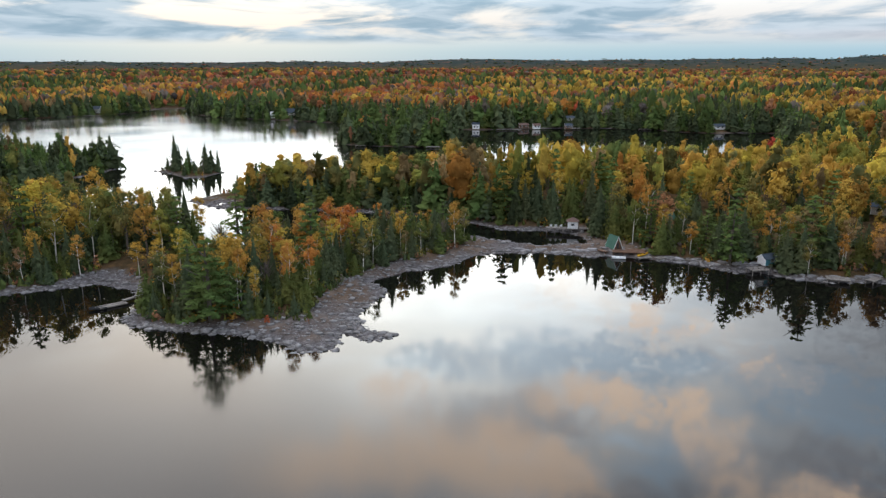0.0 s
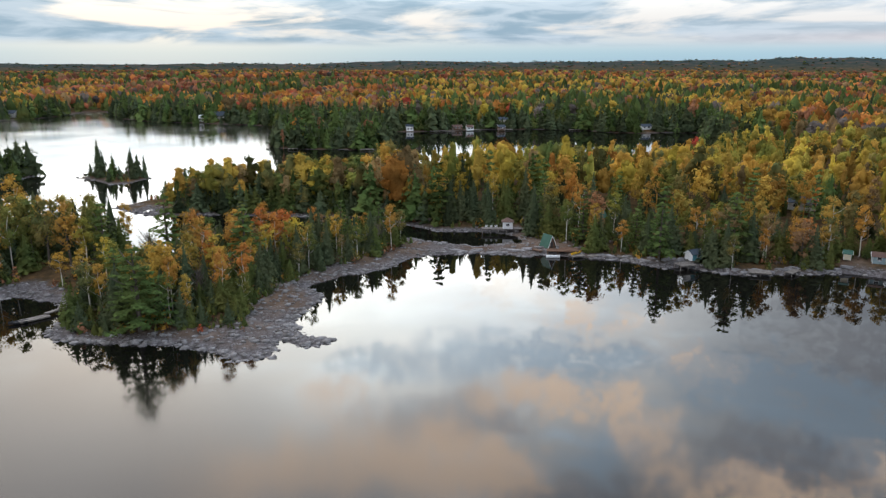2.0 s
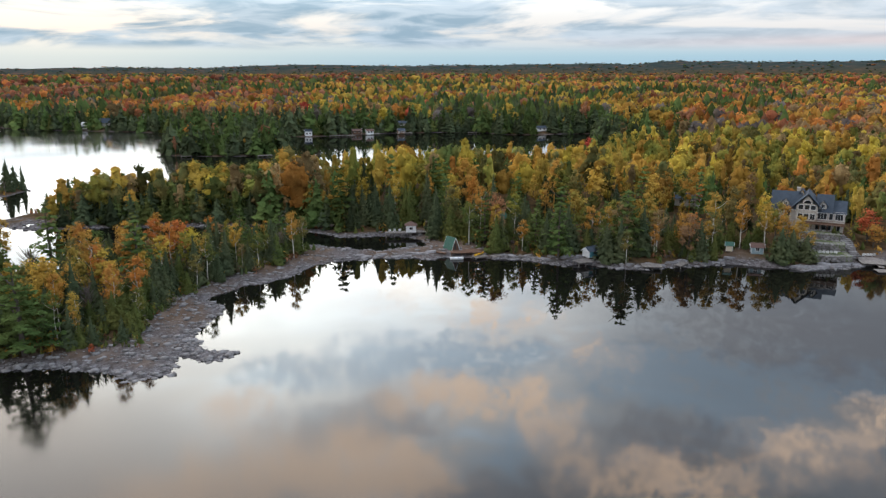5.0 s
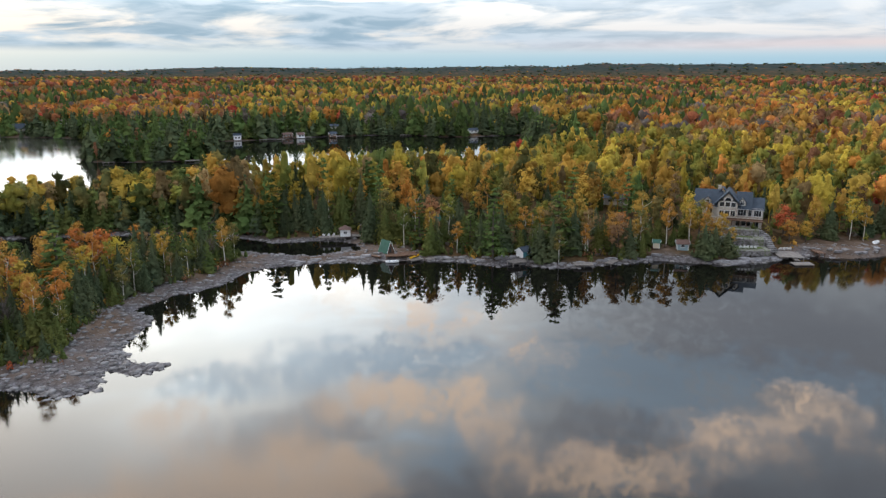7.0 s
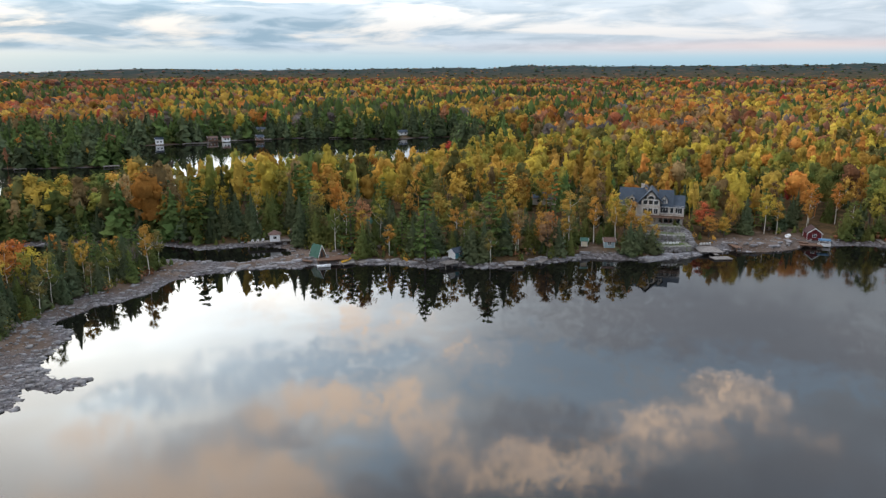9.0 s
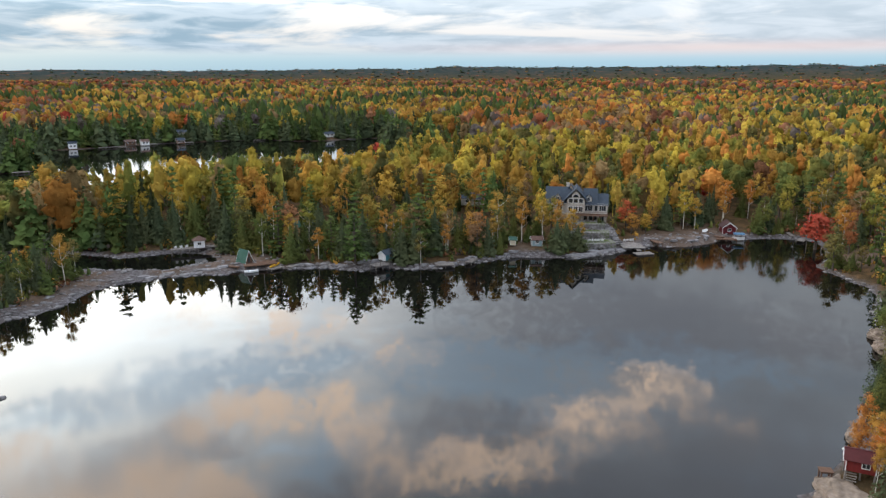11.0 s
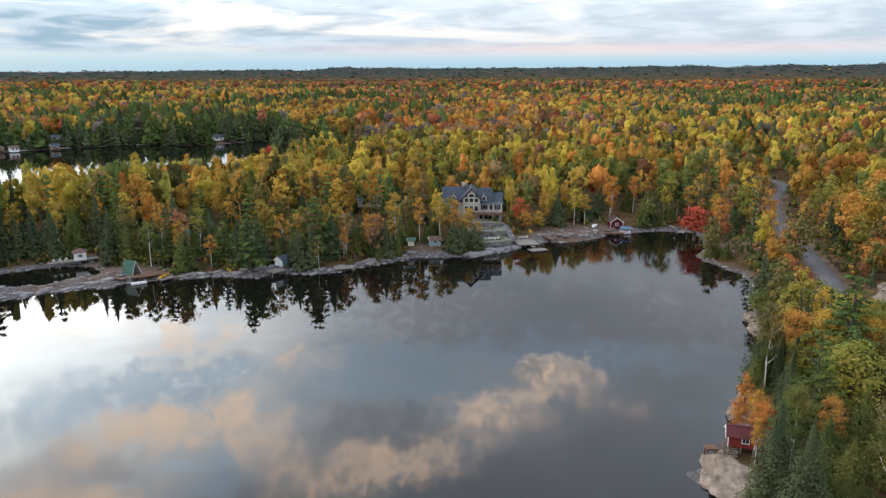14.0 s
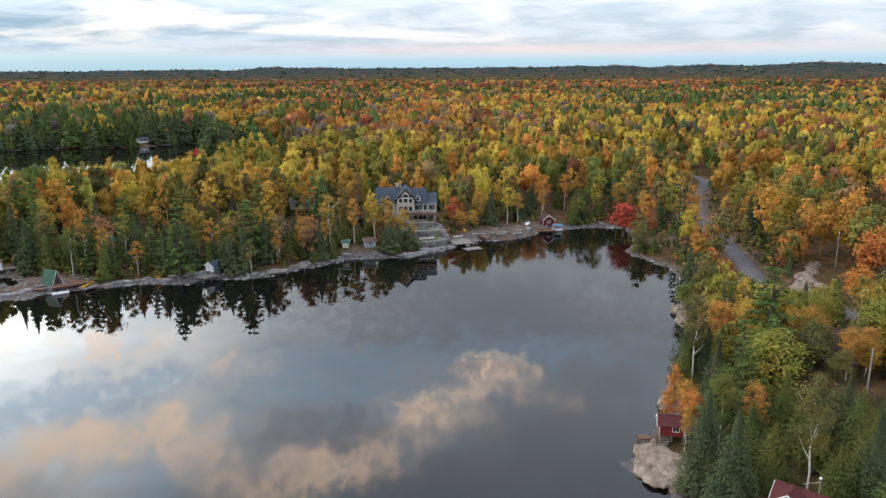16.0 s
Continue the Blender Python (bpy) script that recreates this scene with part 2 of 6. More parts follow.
LEAF = {
    "lemon": foliage("leaf_lemon", (0.54, 0.385, 0.045), (0.47, 0.33, 0.05)),
    "yellow": foliage("leaf_yellow", (0.5, 0.315, 0.045), (0.41, 0.265, 0.05)),
    "gold": foliage("leaf_gold", (0.51, 0.265, 0.04), (0.42, 0.225, 0.045)),
    "tan": foliage("leaf_tan", (0.29, 0.18, 0.08), (0.24, 0.16, 0.075)),
    "orange": foliage("leaf_orange", (0.55, 0.2, 0.036), (0.47, 0.185, 0.04)),
    "rust": foliage("leaf_rust", (0.35, 0.145, 0.075), (0.28, 0.13, 0.075)),
    "brick": foliage("leaf_brick", (0.38, 0.115, 0.050), (0.30, 0.110, 0.052)),
    "red": foliage("leaf_red", (0.52, 0.075, 0.042), (0.43, 0.08, 0.044)),
    "lime": foliage("leaf_lime", (0.20, 0.215, 0.046), (0.36, 0.265, 0.046)),
    "green": foliage("leaf_green", (0.105, 0.145, 0.042), (0.20, 0.185, 0.046)),
    "olive": foliage("leaf_olive", (0.125, 0.135, 0.050), (0.23, 0.175, 0.054)),
    "bare": foliage("twigs_grey", (0.162, 0.139, 0.135), (0.195, 0.155, 0.120)),
    "dark": foliage("needles_dark", (0.072, 0.098, 0.052), (0.100, 0.118, 0.056)),
    "cedar": foliage("needles_cedar", (0.090, 0.120, 0.036), (0.140, 0.148, 0.040)),
    "pine": foliage("needles_pine", (0.085, 0.135, 0.040), (0.115, 0.152, 0.044)),
}
SLOTS = list(LEAF)
BARK = surface("bark_grey", [(0.06, 0.05, 0.04), (0.14, 0.12, 0.10)], 3.0, 0.9, 0.5, stretch=(1, 1, 0.2))
BIRCH = surface("bark_birch", [(0.22, 0.19, 0.16), (0.62, 0.58, 0.52), (0.68, 0.65, 0.60)], 2.2, 0.7, 0.3, stretch=(1, 1, 2.5))


def water_material():
    mat = bpy.data.materials.new("lake_water")
    mat.use_nodes = True
    tree = mat.node_tree
    tree.nodes.clear()
    make, link = link_nodes(tree)
    geo = make("ShaderNodeNewGeometry")
    swell = make("ShaderNodeTexNoise", Scale=0.35, Detail=4.0, Roughness=0.6)
    link(geo.outputs["Position"], swell.inputs["Vector"])
    bump = make("ShaderNodeBump", Strength=0.05, Distance=0.05)
    link(swell.outputs[0], bump.inputs["Height"])
    deep, gloss = make("ShaderNodeBsdfDiffuse"), make("ShaderNodeBsdfGlossy", Roughness=0.035)
    deep.inputs[0].default_value = (0.004, 0.004, 0.0035, 1)
    gloss.inputs[0].default_value = (0.97, 0.97, 0.97, 1)
    link(bump.outputs[0], gloss.inputs["Normal"])
    # light airs roughen the surface in broad patches
    airs = make("ShaderNodeTexNoise", Scale=0.013, Detail=3.0, Roughness=0.55)
    link(geo.outputs["Position"], airs.inputs["Vector"])
    rougher = make("ShaderNodeMapRange")
    for key, value in (("From Min", 0.42), ("From Max", 0.66), ("To Min", 0.012), ("To Max", 0.075)):
        rougher.inputs[key].default_value = value
    link(airs.outputs[0], rougher.inputs["Value"])
    # the open lake beyond the point is ruffled by the wind
    place, open_lake, total = make("ShaderNodeSeparateXYZ"), make("ShaderNodeMapRange"), make("ShaderNodeMath")
    link(geo.outputs["Position"], place.inputs[0])
    link(place.outputs[1], open_lake.inputs["Value"])
    for key, value in (("From Min", 250.0), ("From Max", 420.0), ("To Min", 0.0), ("To Max", 0.07)):
        open_lake.inputs[key].default_value = value
    west, blown = make("ShaderNodeMapRange"), make("ShaderNodeMath")
    link(place.outputs[0], west.inputs["Value"])
    for key, value in (("From Min", 0.0), ("From Max", -75.0), ("To Min", 0.1), ("To Max", 1.0)):
        west.inputs[key].default_value = value
    blown.operation = "MULTIPLY"
    link(open_lake.outputs[0], blown.inputs[0]), link(west.outputs[0], blown.inputs[1])
    link(rougher.outputs[0], total.inputs[0]), link(blown.outputs[0], total.inputs[1])
    # a breath of wind off the tip of the point
    gust, ball, more = make("ShaderNodeMapping"), make("ShaderNodeTexGradient"), make("ShaderNodeMath")
    gust.vector_type, ball.gradient_type, more.operation = "TEXTURE", "SPHERICAL", "MULTIPLY_ADD"
    gust.inputs["Location"].default_value, gust.inputs["Scale"].default_value = (-45.0, 78.0, 0.0), (70.0, 50.0, 50.0)
    link(geo.outputs["Position"], gust.inputs[0]), link(gust.outputs[0], ball.inputs[0]), link(ball.outputs["Fac"], more.inputs[0])
    more.inputs[1].default_value = 0.16
    link(total.outputs[0], more.inputs[2])
    link(more.outputs[0], gloss.inputs["Roughness"])
    fres = make("ShaderNodeFresnel", IOR=1.5)
    mix = make("ShaderNodeMixShader")
    link(fres.outputs[0], mix.inputs[0])
    link(deep.outputs[0], mix.inputs[1])
    link(gloss.outputs[0], mix.inputs[2])
    out = make("ShaderNodeOutputMaterial")
    link(mix.outputs[0], out.inputs[0])
    return mat


def ground_material():
    """Forest floor, bare shore rock and trodden earth, laid out by the attribute 'zone' (red: rock, green: earth)."""
    mat = bpy.data.materials.new("ground")
    mat.use_nodes = True
    tree = mat.node_tree
    make, link = link_nodes(tree)
    bsdf = tree.nodes["Principled BSDF"]
    bsdf.inputs["Roughness"].default_value = 1.0
    bsdf.inputs["Specular IOR Level"].default_value = 0.0
    geo = make("ShaderNodeNewGeometry")

    def noise_of(scale, stops, detail=8.0, rough=0.7):
        n = make("ShaderNodeTexNoise", Scale=scale, Detail=detail, Roughness=rough)
        link(geo.outputs["Position"], n.inputs["Vector"])
        r = ramp_of(make("ShaderNodeValToRGB"), stops)
        link(n.outputs[0], r.inputs[0])
        return n.outputs[0], r.outputs[0]

    def mixed(fac, a, b):
        n = make("ShaderNodeMix")
        n.data_type = "RGBA"
        link(fac, n.inputs[0]), link(a, n.inputs[6]), link(b, n.inputs[7])
        return n.outputs[2]

    zone = make("ShaderNodeAttribute")
    zone.attribute_name = "zone"
    sep = make("ShaderNodeSeparateColor")
    link(zone.outputs["Color"], sep.inputs[0])
    _, litter = noise_of(0.35, [(0.3, (0.035, 0.030, 0.018)), (0.5, (0.08, 0.055, 0.03)), (0.7, (0.15, 0.085, 0.04))])
    _, rock = noise_of(1.1, [(0.30, (0.035, 0.031, 0.030)), (0.46, (0.095, 0.088, 0.090)), (0.60, (0.165, 0.158, 0.168)), (0.72, (0.32, 0.315, 0.33))])
    _, earth = noise_of(0.25, [(0.35, (0.075, 0.052, 0.038)), (0.52, (0.125, 0.09, 0.068)), (0.68, (0.18, 0.14, 0.115))])
    patch, _ = noise_of(0.12, [(0.0, (0, 0, 0)), (1.0, (1, 1, 1))])
    split = make("ShaderNodeTexVoronoi", Scale=0.42)
    split.feature = "DISTANCE_TO_EDGE"
    bent = make("ShaderNodeVectorMath")
    wob = make("ShaderNodeTexNoise", Scale=0.8, Detail=3.0)
    link(geo.outputs["Position"], wob.inputs["Vector"])
    bent.operation = "MULTIPLY_ADD"
    link(wob.outputs["Color"], bent.inputs[0])
    bent.inputs[1].default_value = (3.2, 3.2, 3.2)
    link(geo.outputs["Position"], bent.inputs[2])
    link(bent.outputs[0], split.inputs["Vector"])
    crack = ramp_of(make("ShaderNodeValToRGB"), [(0.0, (0.35, 0.33, 0.32)), (0.05, (1, 1, 1))])
    link(split.outputs["Distance"], crack.inputs[0])
    cracked = make("ShaderNodeMix")
    cracked.data_type, cracked.blend_type = "RGBA", "MULTIPLY"
    cracked.inputs[0].default_value = 0.38
    link(rock, cracked.inputs[6]), link(crack.outputs[0], cracked.inputs[7])
    rock = cracked.outputs[2]
    base = mixed(sep.outputs[0], litter, rock)
    base = mixed(sep.outputs[1], base, earth)
    # far forest ground: canopy tones, with the shade between crowns put into them
    _, canopy = noise_of(0.085, [(0.34, (0.026, 0.034, 0.020)), (0.47, (0.05, 0.05, 0.025)), (0.55, (0.10, 0.065, 0.03)), (0.66, (0.13, 0.065, 0.035))], 3.0, 0.6)
    # the bluish cast of distance haze is put into the far hills' colours
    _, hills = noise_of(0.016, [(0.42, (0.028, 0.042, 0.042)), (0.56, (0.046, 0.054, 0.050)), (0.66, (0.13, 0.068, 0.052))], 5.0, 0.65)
    base = mixed(sep.outputs[2], base, canopy)
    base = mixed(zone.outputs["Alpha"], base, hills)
    link(base, bsdf.inputs["Base Color"])
    b = make("ShaderNodeBump", Strength=0.7, Distance=0.25)
    fine, _ = noise_of(2.2, [(0, (0, 0, 0)), (1, (1, 1, 1))])
    link(fine, b.inputs["Height"])
    link(b.outputs[0], bsdf.inputs["Normal"])
    return mat


# ---- the lake and the land ----
# plan of the shores, in metres: the camera hangs over the lake at the origin
SHORE_BAY = [(75, 37), (78, 39), (76, 42), (77, 45), (84, 47), (93, 50), (102, 53), (115, 58), (129, 63), (138, 71), (152, 80), (166, 87), (172, 93), (174, 103),
             (178, 111), (187, 114), (200, 122), (208, 129), (199, 136), (190, 143), (180, 144), (165, 144), (159, 149), (152, 150), (144, 149), (128, 149),
             (123, 154), (117, 159), (105, 160), (87, 160), (78, 168), (72, 169), (63, 177), (50, 181), (43, 184), (40, 190)]
SHORE_CHANNEL = [(42, 203), (37, 211), (18, 214), (0, 233), (-30, 241), (-60, 246), (-77, 246), (-84, 249), (-78, 256), (-92, 266), (-85, 277), (-50, 284),
                 (4, 298), (54, 326), (96, 334), (136, 338), (186, 396), (216, 470), (242, 508)]
SHORE_FAR = [(245, 516), (214, 520), (195, 517), (173, 526), (157, 547), (120, 557), (72, 557), (28, 543), (-20, 556), (-66, 590), (-113, 620), (-151, 639),
             (-196, 658), (-236, 700), (-285, 800), (-305, 790), (-307, 740), (-318, 700), (-338, 686), (-372, 651), (-420, 610), (-520, 560)]
SHORE_BEHIND = [(-640, 300), (-560, 60), (-380, -140), (-120, -230), (40, -160), (60, -60), (66, 5), (70, 25)]
LAKE = SHORE_BAY + SHORE_CHANNEL + SHORE_FAR + SHORE_BEHIND
POINT = [(-104, 148), (-92, 153), (-83, 158), (-76, 157), (-66, 152), (-63, 146), (-64, 137), (-62, 133), (-56, 129), (-41, 127), (-31, 123), (-26, 118), (-20, 120),
         (-19, 127), (-12, 124), (-9, 127), (-15, 129), (-18, 139), (-16, 145), (-13, 152), (-17, 160), (-9, 169), (1, 173), (7, 183), (13, 187), (27, 188), (40, 183),
         (46, 190), (38, 198), (27, 195), (19, 200), (8, 206), (-10, 206), (-35, 202), (-60, 192), (-76, 196), (-95, 214), (-120, 228), (-165, 232), (-240, 215),
         (-270, 180), (-210, 152), (-150, 144)]
ISLE_LEFT = [(-260, 300), (-190, 293), (-176, 296), (-166, 305), (-161, 319), (-156, 346), (-175, 362), (-215, 368), (-265, 340)]
ISLE_SMALL = [(-138, 336), (-126, 328), (-114, 314), (-106, 317), (-101, 331), (-108, 341), (-124, 346)]
ISLE_MID = [(-70, 458), (-57, 443), (-42, 437), (-5, 431), (6, 441), (11, 462), (0, 490), (-35, 500), (-62, 485)]
SPIT_ROCKS = [(-84, 252), (-96, 262), (-92, 268), (-78, 262)]


def inside_by(px, py, poly):
    """Signed distance to a closed outline, positive inside."""
    a = np.array(poly, float)
    b = np.roll(a, -1, 0)
    best, odd = np.full(px.shape, 1e18), np.zeros(px.shape, bool)
    for (ax, ay), (bx, by) in zip(a, b):
        dx, dy = bx - ax, by - ay
        u = np.clip(((px - ax) * dx + (py - ay) * dy) / (dx * dx + dy * dy), 0, 1)
        best = np.minimum(best, (px - ax - u * dx) ** 2 + (py - ay - u * dy) ** 2)
        if ay != by:
            odd ^= ((ay > py) != (by > py)) & (px < dx * (py - ay) / dy + ax)
    return np.where(odd, 1, -1) * np.sqrt(best)


def drift(x, y, size, seed):
    """Smooth lattice noise, 0 to 1."""
    x, y = np.asarray(x, float) / size + seed * 17.3, np.asarray(y, float) / size - seed * 9.1
    ix, iy = np.floor(x), np.floor(y)
    fx, fy = x - ix, y - iy
    fx, fy = fx * fx * (3 - 2 * fx), fy * fy * (3 - 2 * fy)

    def h(i, j):
        v = np.sin(i * 127.1 + j * 311.7 + seed * 74.7) * 43758.5453
        return v - np.floor(v)
    return (h(ix, iy) * (1 - fx) + h(ix + 1, iy) * fx) * (1 - fy) + (h(ix, iy + 1) * (1 - fx) + h(ix + 1, iy + 1) * fx) * fy


def shore_distance(x, y):
    """Metres from the water's edge, positive on land."""
    x, y = np.asarray(x, float), np.asarray(y, float)
    s = -inside_by(x, y, LAKE)
    for isle in (POINT, ISLE_LEFT, ISLE_SMALL, ISLE_MID, SPIT_ROCKS):
        s = np.maximum(s, inside_by(x, y, isle))
    return s + (drift(x, y, 6.0, 1) - 0.5) * 2.0 + (drift(x, y, 2.3, 2) - 0.5) * 1.0


# level places: x, y, radius, height
PADS = [(147.5, 172.5, 9.5, 6.0), (186, 149, 9, 1.3), (168, 152, 10, 1.5), (45, 191, 5, 1.3), (86, 43, 2.5, 1.4), (75.4, 22.6, 6, 3.4), (119, 33, 9, 6.0), (46, 216, 5, 1.6),
        (79, 173, 4, 1.4), (122, 162, 6, 1.8)]
ROAD = [(262, 260), (290, 225), (305, 190), (308, 166), (300, 150), (286, 140.5), (268, 134), (252, 127), (232, 115), (216, 104.5), (208, 98.5), (194, 87), (182.5, 78), (173, 71), (161.5, 65), (154.5, 60), (151.3, 54.5), (151.5, 49.5), (151, 43), (148, 25), (140, -10), (130, -60)]


def road_distance(x, y):
    a = np.array(ROAD, float)
    best = np.full(np.shape(x), 1e9)
    for (ax, ay), (bx, by) in zip(a[:-1], a[1:]):
        dx, dy = bx - ax, by - ay
        u = np.clip(((x - ax) * dx + (y - ay) * dy) / (dx * dx + dy * dy), 0, 1)
        best = np.minimum(best, np.hypot(x - ax - u * dx, y - ay - u * dy))
    return best


def bare_width(x, y):
    """How far the bare shore reaches inland."""
    r = np.hypot(x, y)
    w = 1.9 + 2.4 * drift(x, y, 14, 11)
    w = np.where((x > 60) & (y < 118), 0.9 + 1.8 * drift(x, y, 9, 14), w)
    w = np.where(r > 330, 1.6 + 0 * w, w)
    for cx, cy, cr, extra in ((-22, 126, 20, 7), (-18, 148, 14, 8), (-8, 170, 12, 6), (22, 192, 20, 9), (-80, 163, 9, 6), (45, 196, 14, 9), (168, 149, 17, 8)):
        w = w + extra * np.clip(1.4 - np.hypot(x - cx, y - cy) / cr, 0, 1)
    return w


def ground_height(x, y, s=None):
    x, y = np.asarray(x, float), np.asarray(y, float)
    s = shore_distance(x, y) if s is None else s
    r, az = np.hypot(x, y), np.degrees(np.arctan2(x, y))
    inland = np.maximum(s - 6, 0)
    small = np.clip(s / 8, 0, 1)
    h = np.where(s > 0, 1.1 * (1 - np.exp(-np.maximum(s, 0) / 4.0)) + 5.5 * (1 - np.exp(-inland / 45)), np.maximum(s * 0.22, -4))
    h = h + small * ((drift(x, y, 30, 3) - 0.5) * 2.2 * np.clip(inland / 20, 0, 1) + (drift(x, y, 2.6, 4) - 0.5) * 0.45 + (drift(x, y, 1.1, 5) - 0.5) * 0.22)
    h = h + np.clip((r - 450) / 800, 0, 1) * np.clip(s / 60, 0, 1) * (drift(x, y, 320, 6) * 14 - 3)
    # low hills along the horizon
    top = np.interp(az, (-40, -8, 3, 10, 20, 27, 31, 38, 46, 50, 57, 60, 66, 70, 74, 80), (0.06, 0.10, 0.24, 0.14, 0.36, 0.40, 0.56, 0.42, 0.55, 0.48, 0.70, 0.55, 0.55, 0.80, 0.62, 0.6))
    rise = 26 + 4600 * np.tan(np.radians(top)) + (drift(az, az * 0, 3.5, 7) - 0.5) * 12 + (drift(az, az * 0, 1.3, 8) - 0.5) * 7
    t = np.clip((r - 3900) / 800, 0, 1)
    h = h + rise * t * t * (3 - 2 * t)
    for px, py, pr, pz in PADS:
        w = np.clip(1.6 - np.hypot(x - px, y - py) / pr, 0, 0.6) / 0.6
        w = w * w * (3 - 2 * w) * np.clip(s / 2.5, 0, 1)
        h = h * (1 - w) + pz * w
    w = np.clip((7.5 - road_distance(x, y)) / 4.0, 0, 1)
    return h * (1 - w) + np.minimum(h, 5.0 + 0.004 * np.maximum(r - 200, 0)) * w


def mesh_of(name, verts, faces, mats=(), index=None, smooth=False):
    """A mesh from arrays of vertices and of faces, all with the same number of corners."""
    verts, faces = np.asarray(verts, np.float32), np.asarray(faces, np.int32)
    me = bpy.data.meshes.new(name)
    k = faces.shape[1]
    me.vertices.add(len(verts))
    me.vertices.foreach_set("co", verts.ravel())
    me.loops.add(faces.size)
    me.loops.foreach_set("vertex_index", faces.ravel())
    me.polygons.add(len(faces))
    me.polygons.foreach_set("loop_start", np.arange(0, faces.size, k, dtype=np.int32))
    for m in mats:
        me.materials.append(m)
    if index is not None:
        me.polygons.foreach_set("material_index", np.asarray(index, np.int32))
    if smooth:
        me.polygons.foreach_set("use_smooth", np.ones(len(faces), bool))
    me.update(calc_edges=True)
    return me


def build_ground():
    az = np.radians(np.r_[np.arange(-38, 82, 0.5), np.arange(82, 322, 5.0)])
    r = [24.0]
    while r[-1] < 4985:
        r.append(r[-1] * (1.0125 if r[-1] < 620 else 1.025))
    r = np.array(r)
    rr, aa = np.meshgrid(r, az)
    x, y = rr * np.sin(aa), rr * np.cos(aa)
    s = shore_distance(x, y)
    z = ground_height(x, y, s)
    na, nr = x.shape
    i = np.arange(na)[:, None] * nr + np.arange(nr - 1)[None]
    j = (np.arange(na)[:, None] + 1) % na * nr + np.arange(nr - 1)[None]
    faces = np.stack([i, i + 1, j + 1, j], -1).reshape(-1, 4)
    me = mesh_of("ground", np.stack([x, y, z], -1).reshape(-1, 3), faces, [ground_material()], smooth=True)
    rock = np.clip((bare_width(x, y) - s) / 2.0 + 0.3, 0, 1)
    earth = np.clip((drift(x, y, 16, 12) * 0.7 + drift(x, y, 4, 19) * 0.3 - 0.40) * 4, 0, 1) * rock * np.clip((s - 2.0) / 2.5, 0, 1)
    for px, py, pr in ((172, 150, 15), (188, 152, 10), (198, 101, 16), (45, 200, 11), (-4, 181, 8), (-20, 147, 7), (-24, 133, 5), (-13, 166, 6), (8, 190, 7), (40, 191, 8), (27, 192, 7), (54, 184, 6), (120, 166, 7), (158, 176, 9), (76, 22, 5)):
        earth = np.maximum(earth, np.clip((pr - np.hypot(x - px, y - py)) / 4, 0, 1) * (0.55 + 0.45 * drift(x, y, 5, 13)))
    earth = np.maximum(earth, np.clip((4.4 - road_distance(x, y)) / 1.5, 0, 1))
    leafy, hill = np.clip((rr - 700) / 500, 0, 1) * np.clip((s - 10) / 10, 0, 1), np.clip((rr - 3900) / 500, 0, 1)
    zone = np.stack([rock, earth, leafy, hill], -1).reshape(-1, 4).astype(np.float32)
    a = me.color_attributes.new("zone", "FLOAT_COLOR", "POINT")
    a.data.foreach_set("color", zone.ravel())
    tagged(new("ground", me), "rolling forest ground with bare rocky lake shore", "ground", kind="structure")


def build_water():
    r, n = np.r_[0.0, 20 * 1.6 ** np.arange(12)], 48
    r = np.minimum(r, 4980)
    a = np.arange(n) * 2 * np.pi / n
    v = np.stack([np.outer(r, np.sin(a)), np.outer(r, np.cos(a)), np.zeros((len(r), n))], -1).reshape(-1, 3)
    i = np.arange(len(r) - 1)[:, None] * n + np.arange(n)[None]
    j = np.arange(len(r) - 1)[:, None] * n + (np.arange(n)[None] + 1) % n
    me = mesh_of("water", v, np.stack([i, j, j + n, i + n], -1).reshape(-1, 4), [water_material()], smooth=True)
    tagged(new("water", me), "still lake water mirroring a cloudy evening sky", "lake", kind="structure")


build_ground()
build_water()


# ---- trees ----
rng = np.random.default_rng(7)


def unit(v):
    return v / np.maximum(np.linalg.norm(v, axis=-1, keepdims=True), 1e-9)


def clumps(centres, normals, size, long=1.35, seed=0):
    """Folded, uneven four-cornered leaf clumps, one island each."""
    g = np.random.default_rng(seed)
    n = len(centres)
    normals = unit(normals + g.normal(0, 0.30, (n, 3)))
    u = unit(np.cross(normals, g.normal(0, 1, (n, 3))))
    w = np.cross(normals, u)
    size = (np.broadcast_to(size, n) * g.uniform(0.65, 1.3, n))[:, None]
    corners = []
    for a, b in ((1, 0), (0, 1), (-1, 0), (0, -1)):
        k = g.uniform(0.6, 1.15, (n, 1))
        corners.append(centres + size * k * (a * long * u * 0.5 + b * w * 0.5) + normals * size * g.uniform(-0.18, 0.06, (n, 1)))
    return np.stack(corners, 1).reshape(-1, 3), np.arange(4 * n).reshape(-1, 4)


def joined(pieces):
    vs, fs, at = [], [], 0
    for v, f in pieces:
        vs.append(v), fs.append(f + at)
        at += len(v)
    return np.concatenate(vs), np.concatenate(fs)


def tube(points, radii, sides=6):
    """A tapered limb through points."""
    points = np.asarray(points, float)
    rings = []
    for i, p in enumerate(points):
        d = unit(points[min(i + 1, len(points) - 1)] - points[max(i - 1, 0)])
        u = unit(np.cross(d, (0.3, 1, 0.2)))
        w = np.cross(d, u)
        a = np.arange(sides) * 2 * np.pi / sides
        rings.append(p + radii[i] * (np.cos(a)[:, None] * u + np.sin(a)[:, None] * w))
    i = np.arange(len(points) - 1)[:, None] * sides + np.arange(sides)[None]
    j = np.arange(len(points) - 1)[:, None] * sides + (np.arange(sides)[None] + 1) % sides
    return np.concatenate(rings), np.stack([i, j, j + sides, i + sides], -1).reshape(-1, 4)


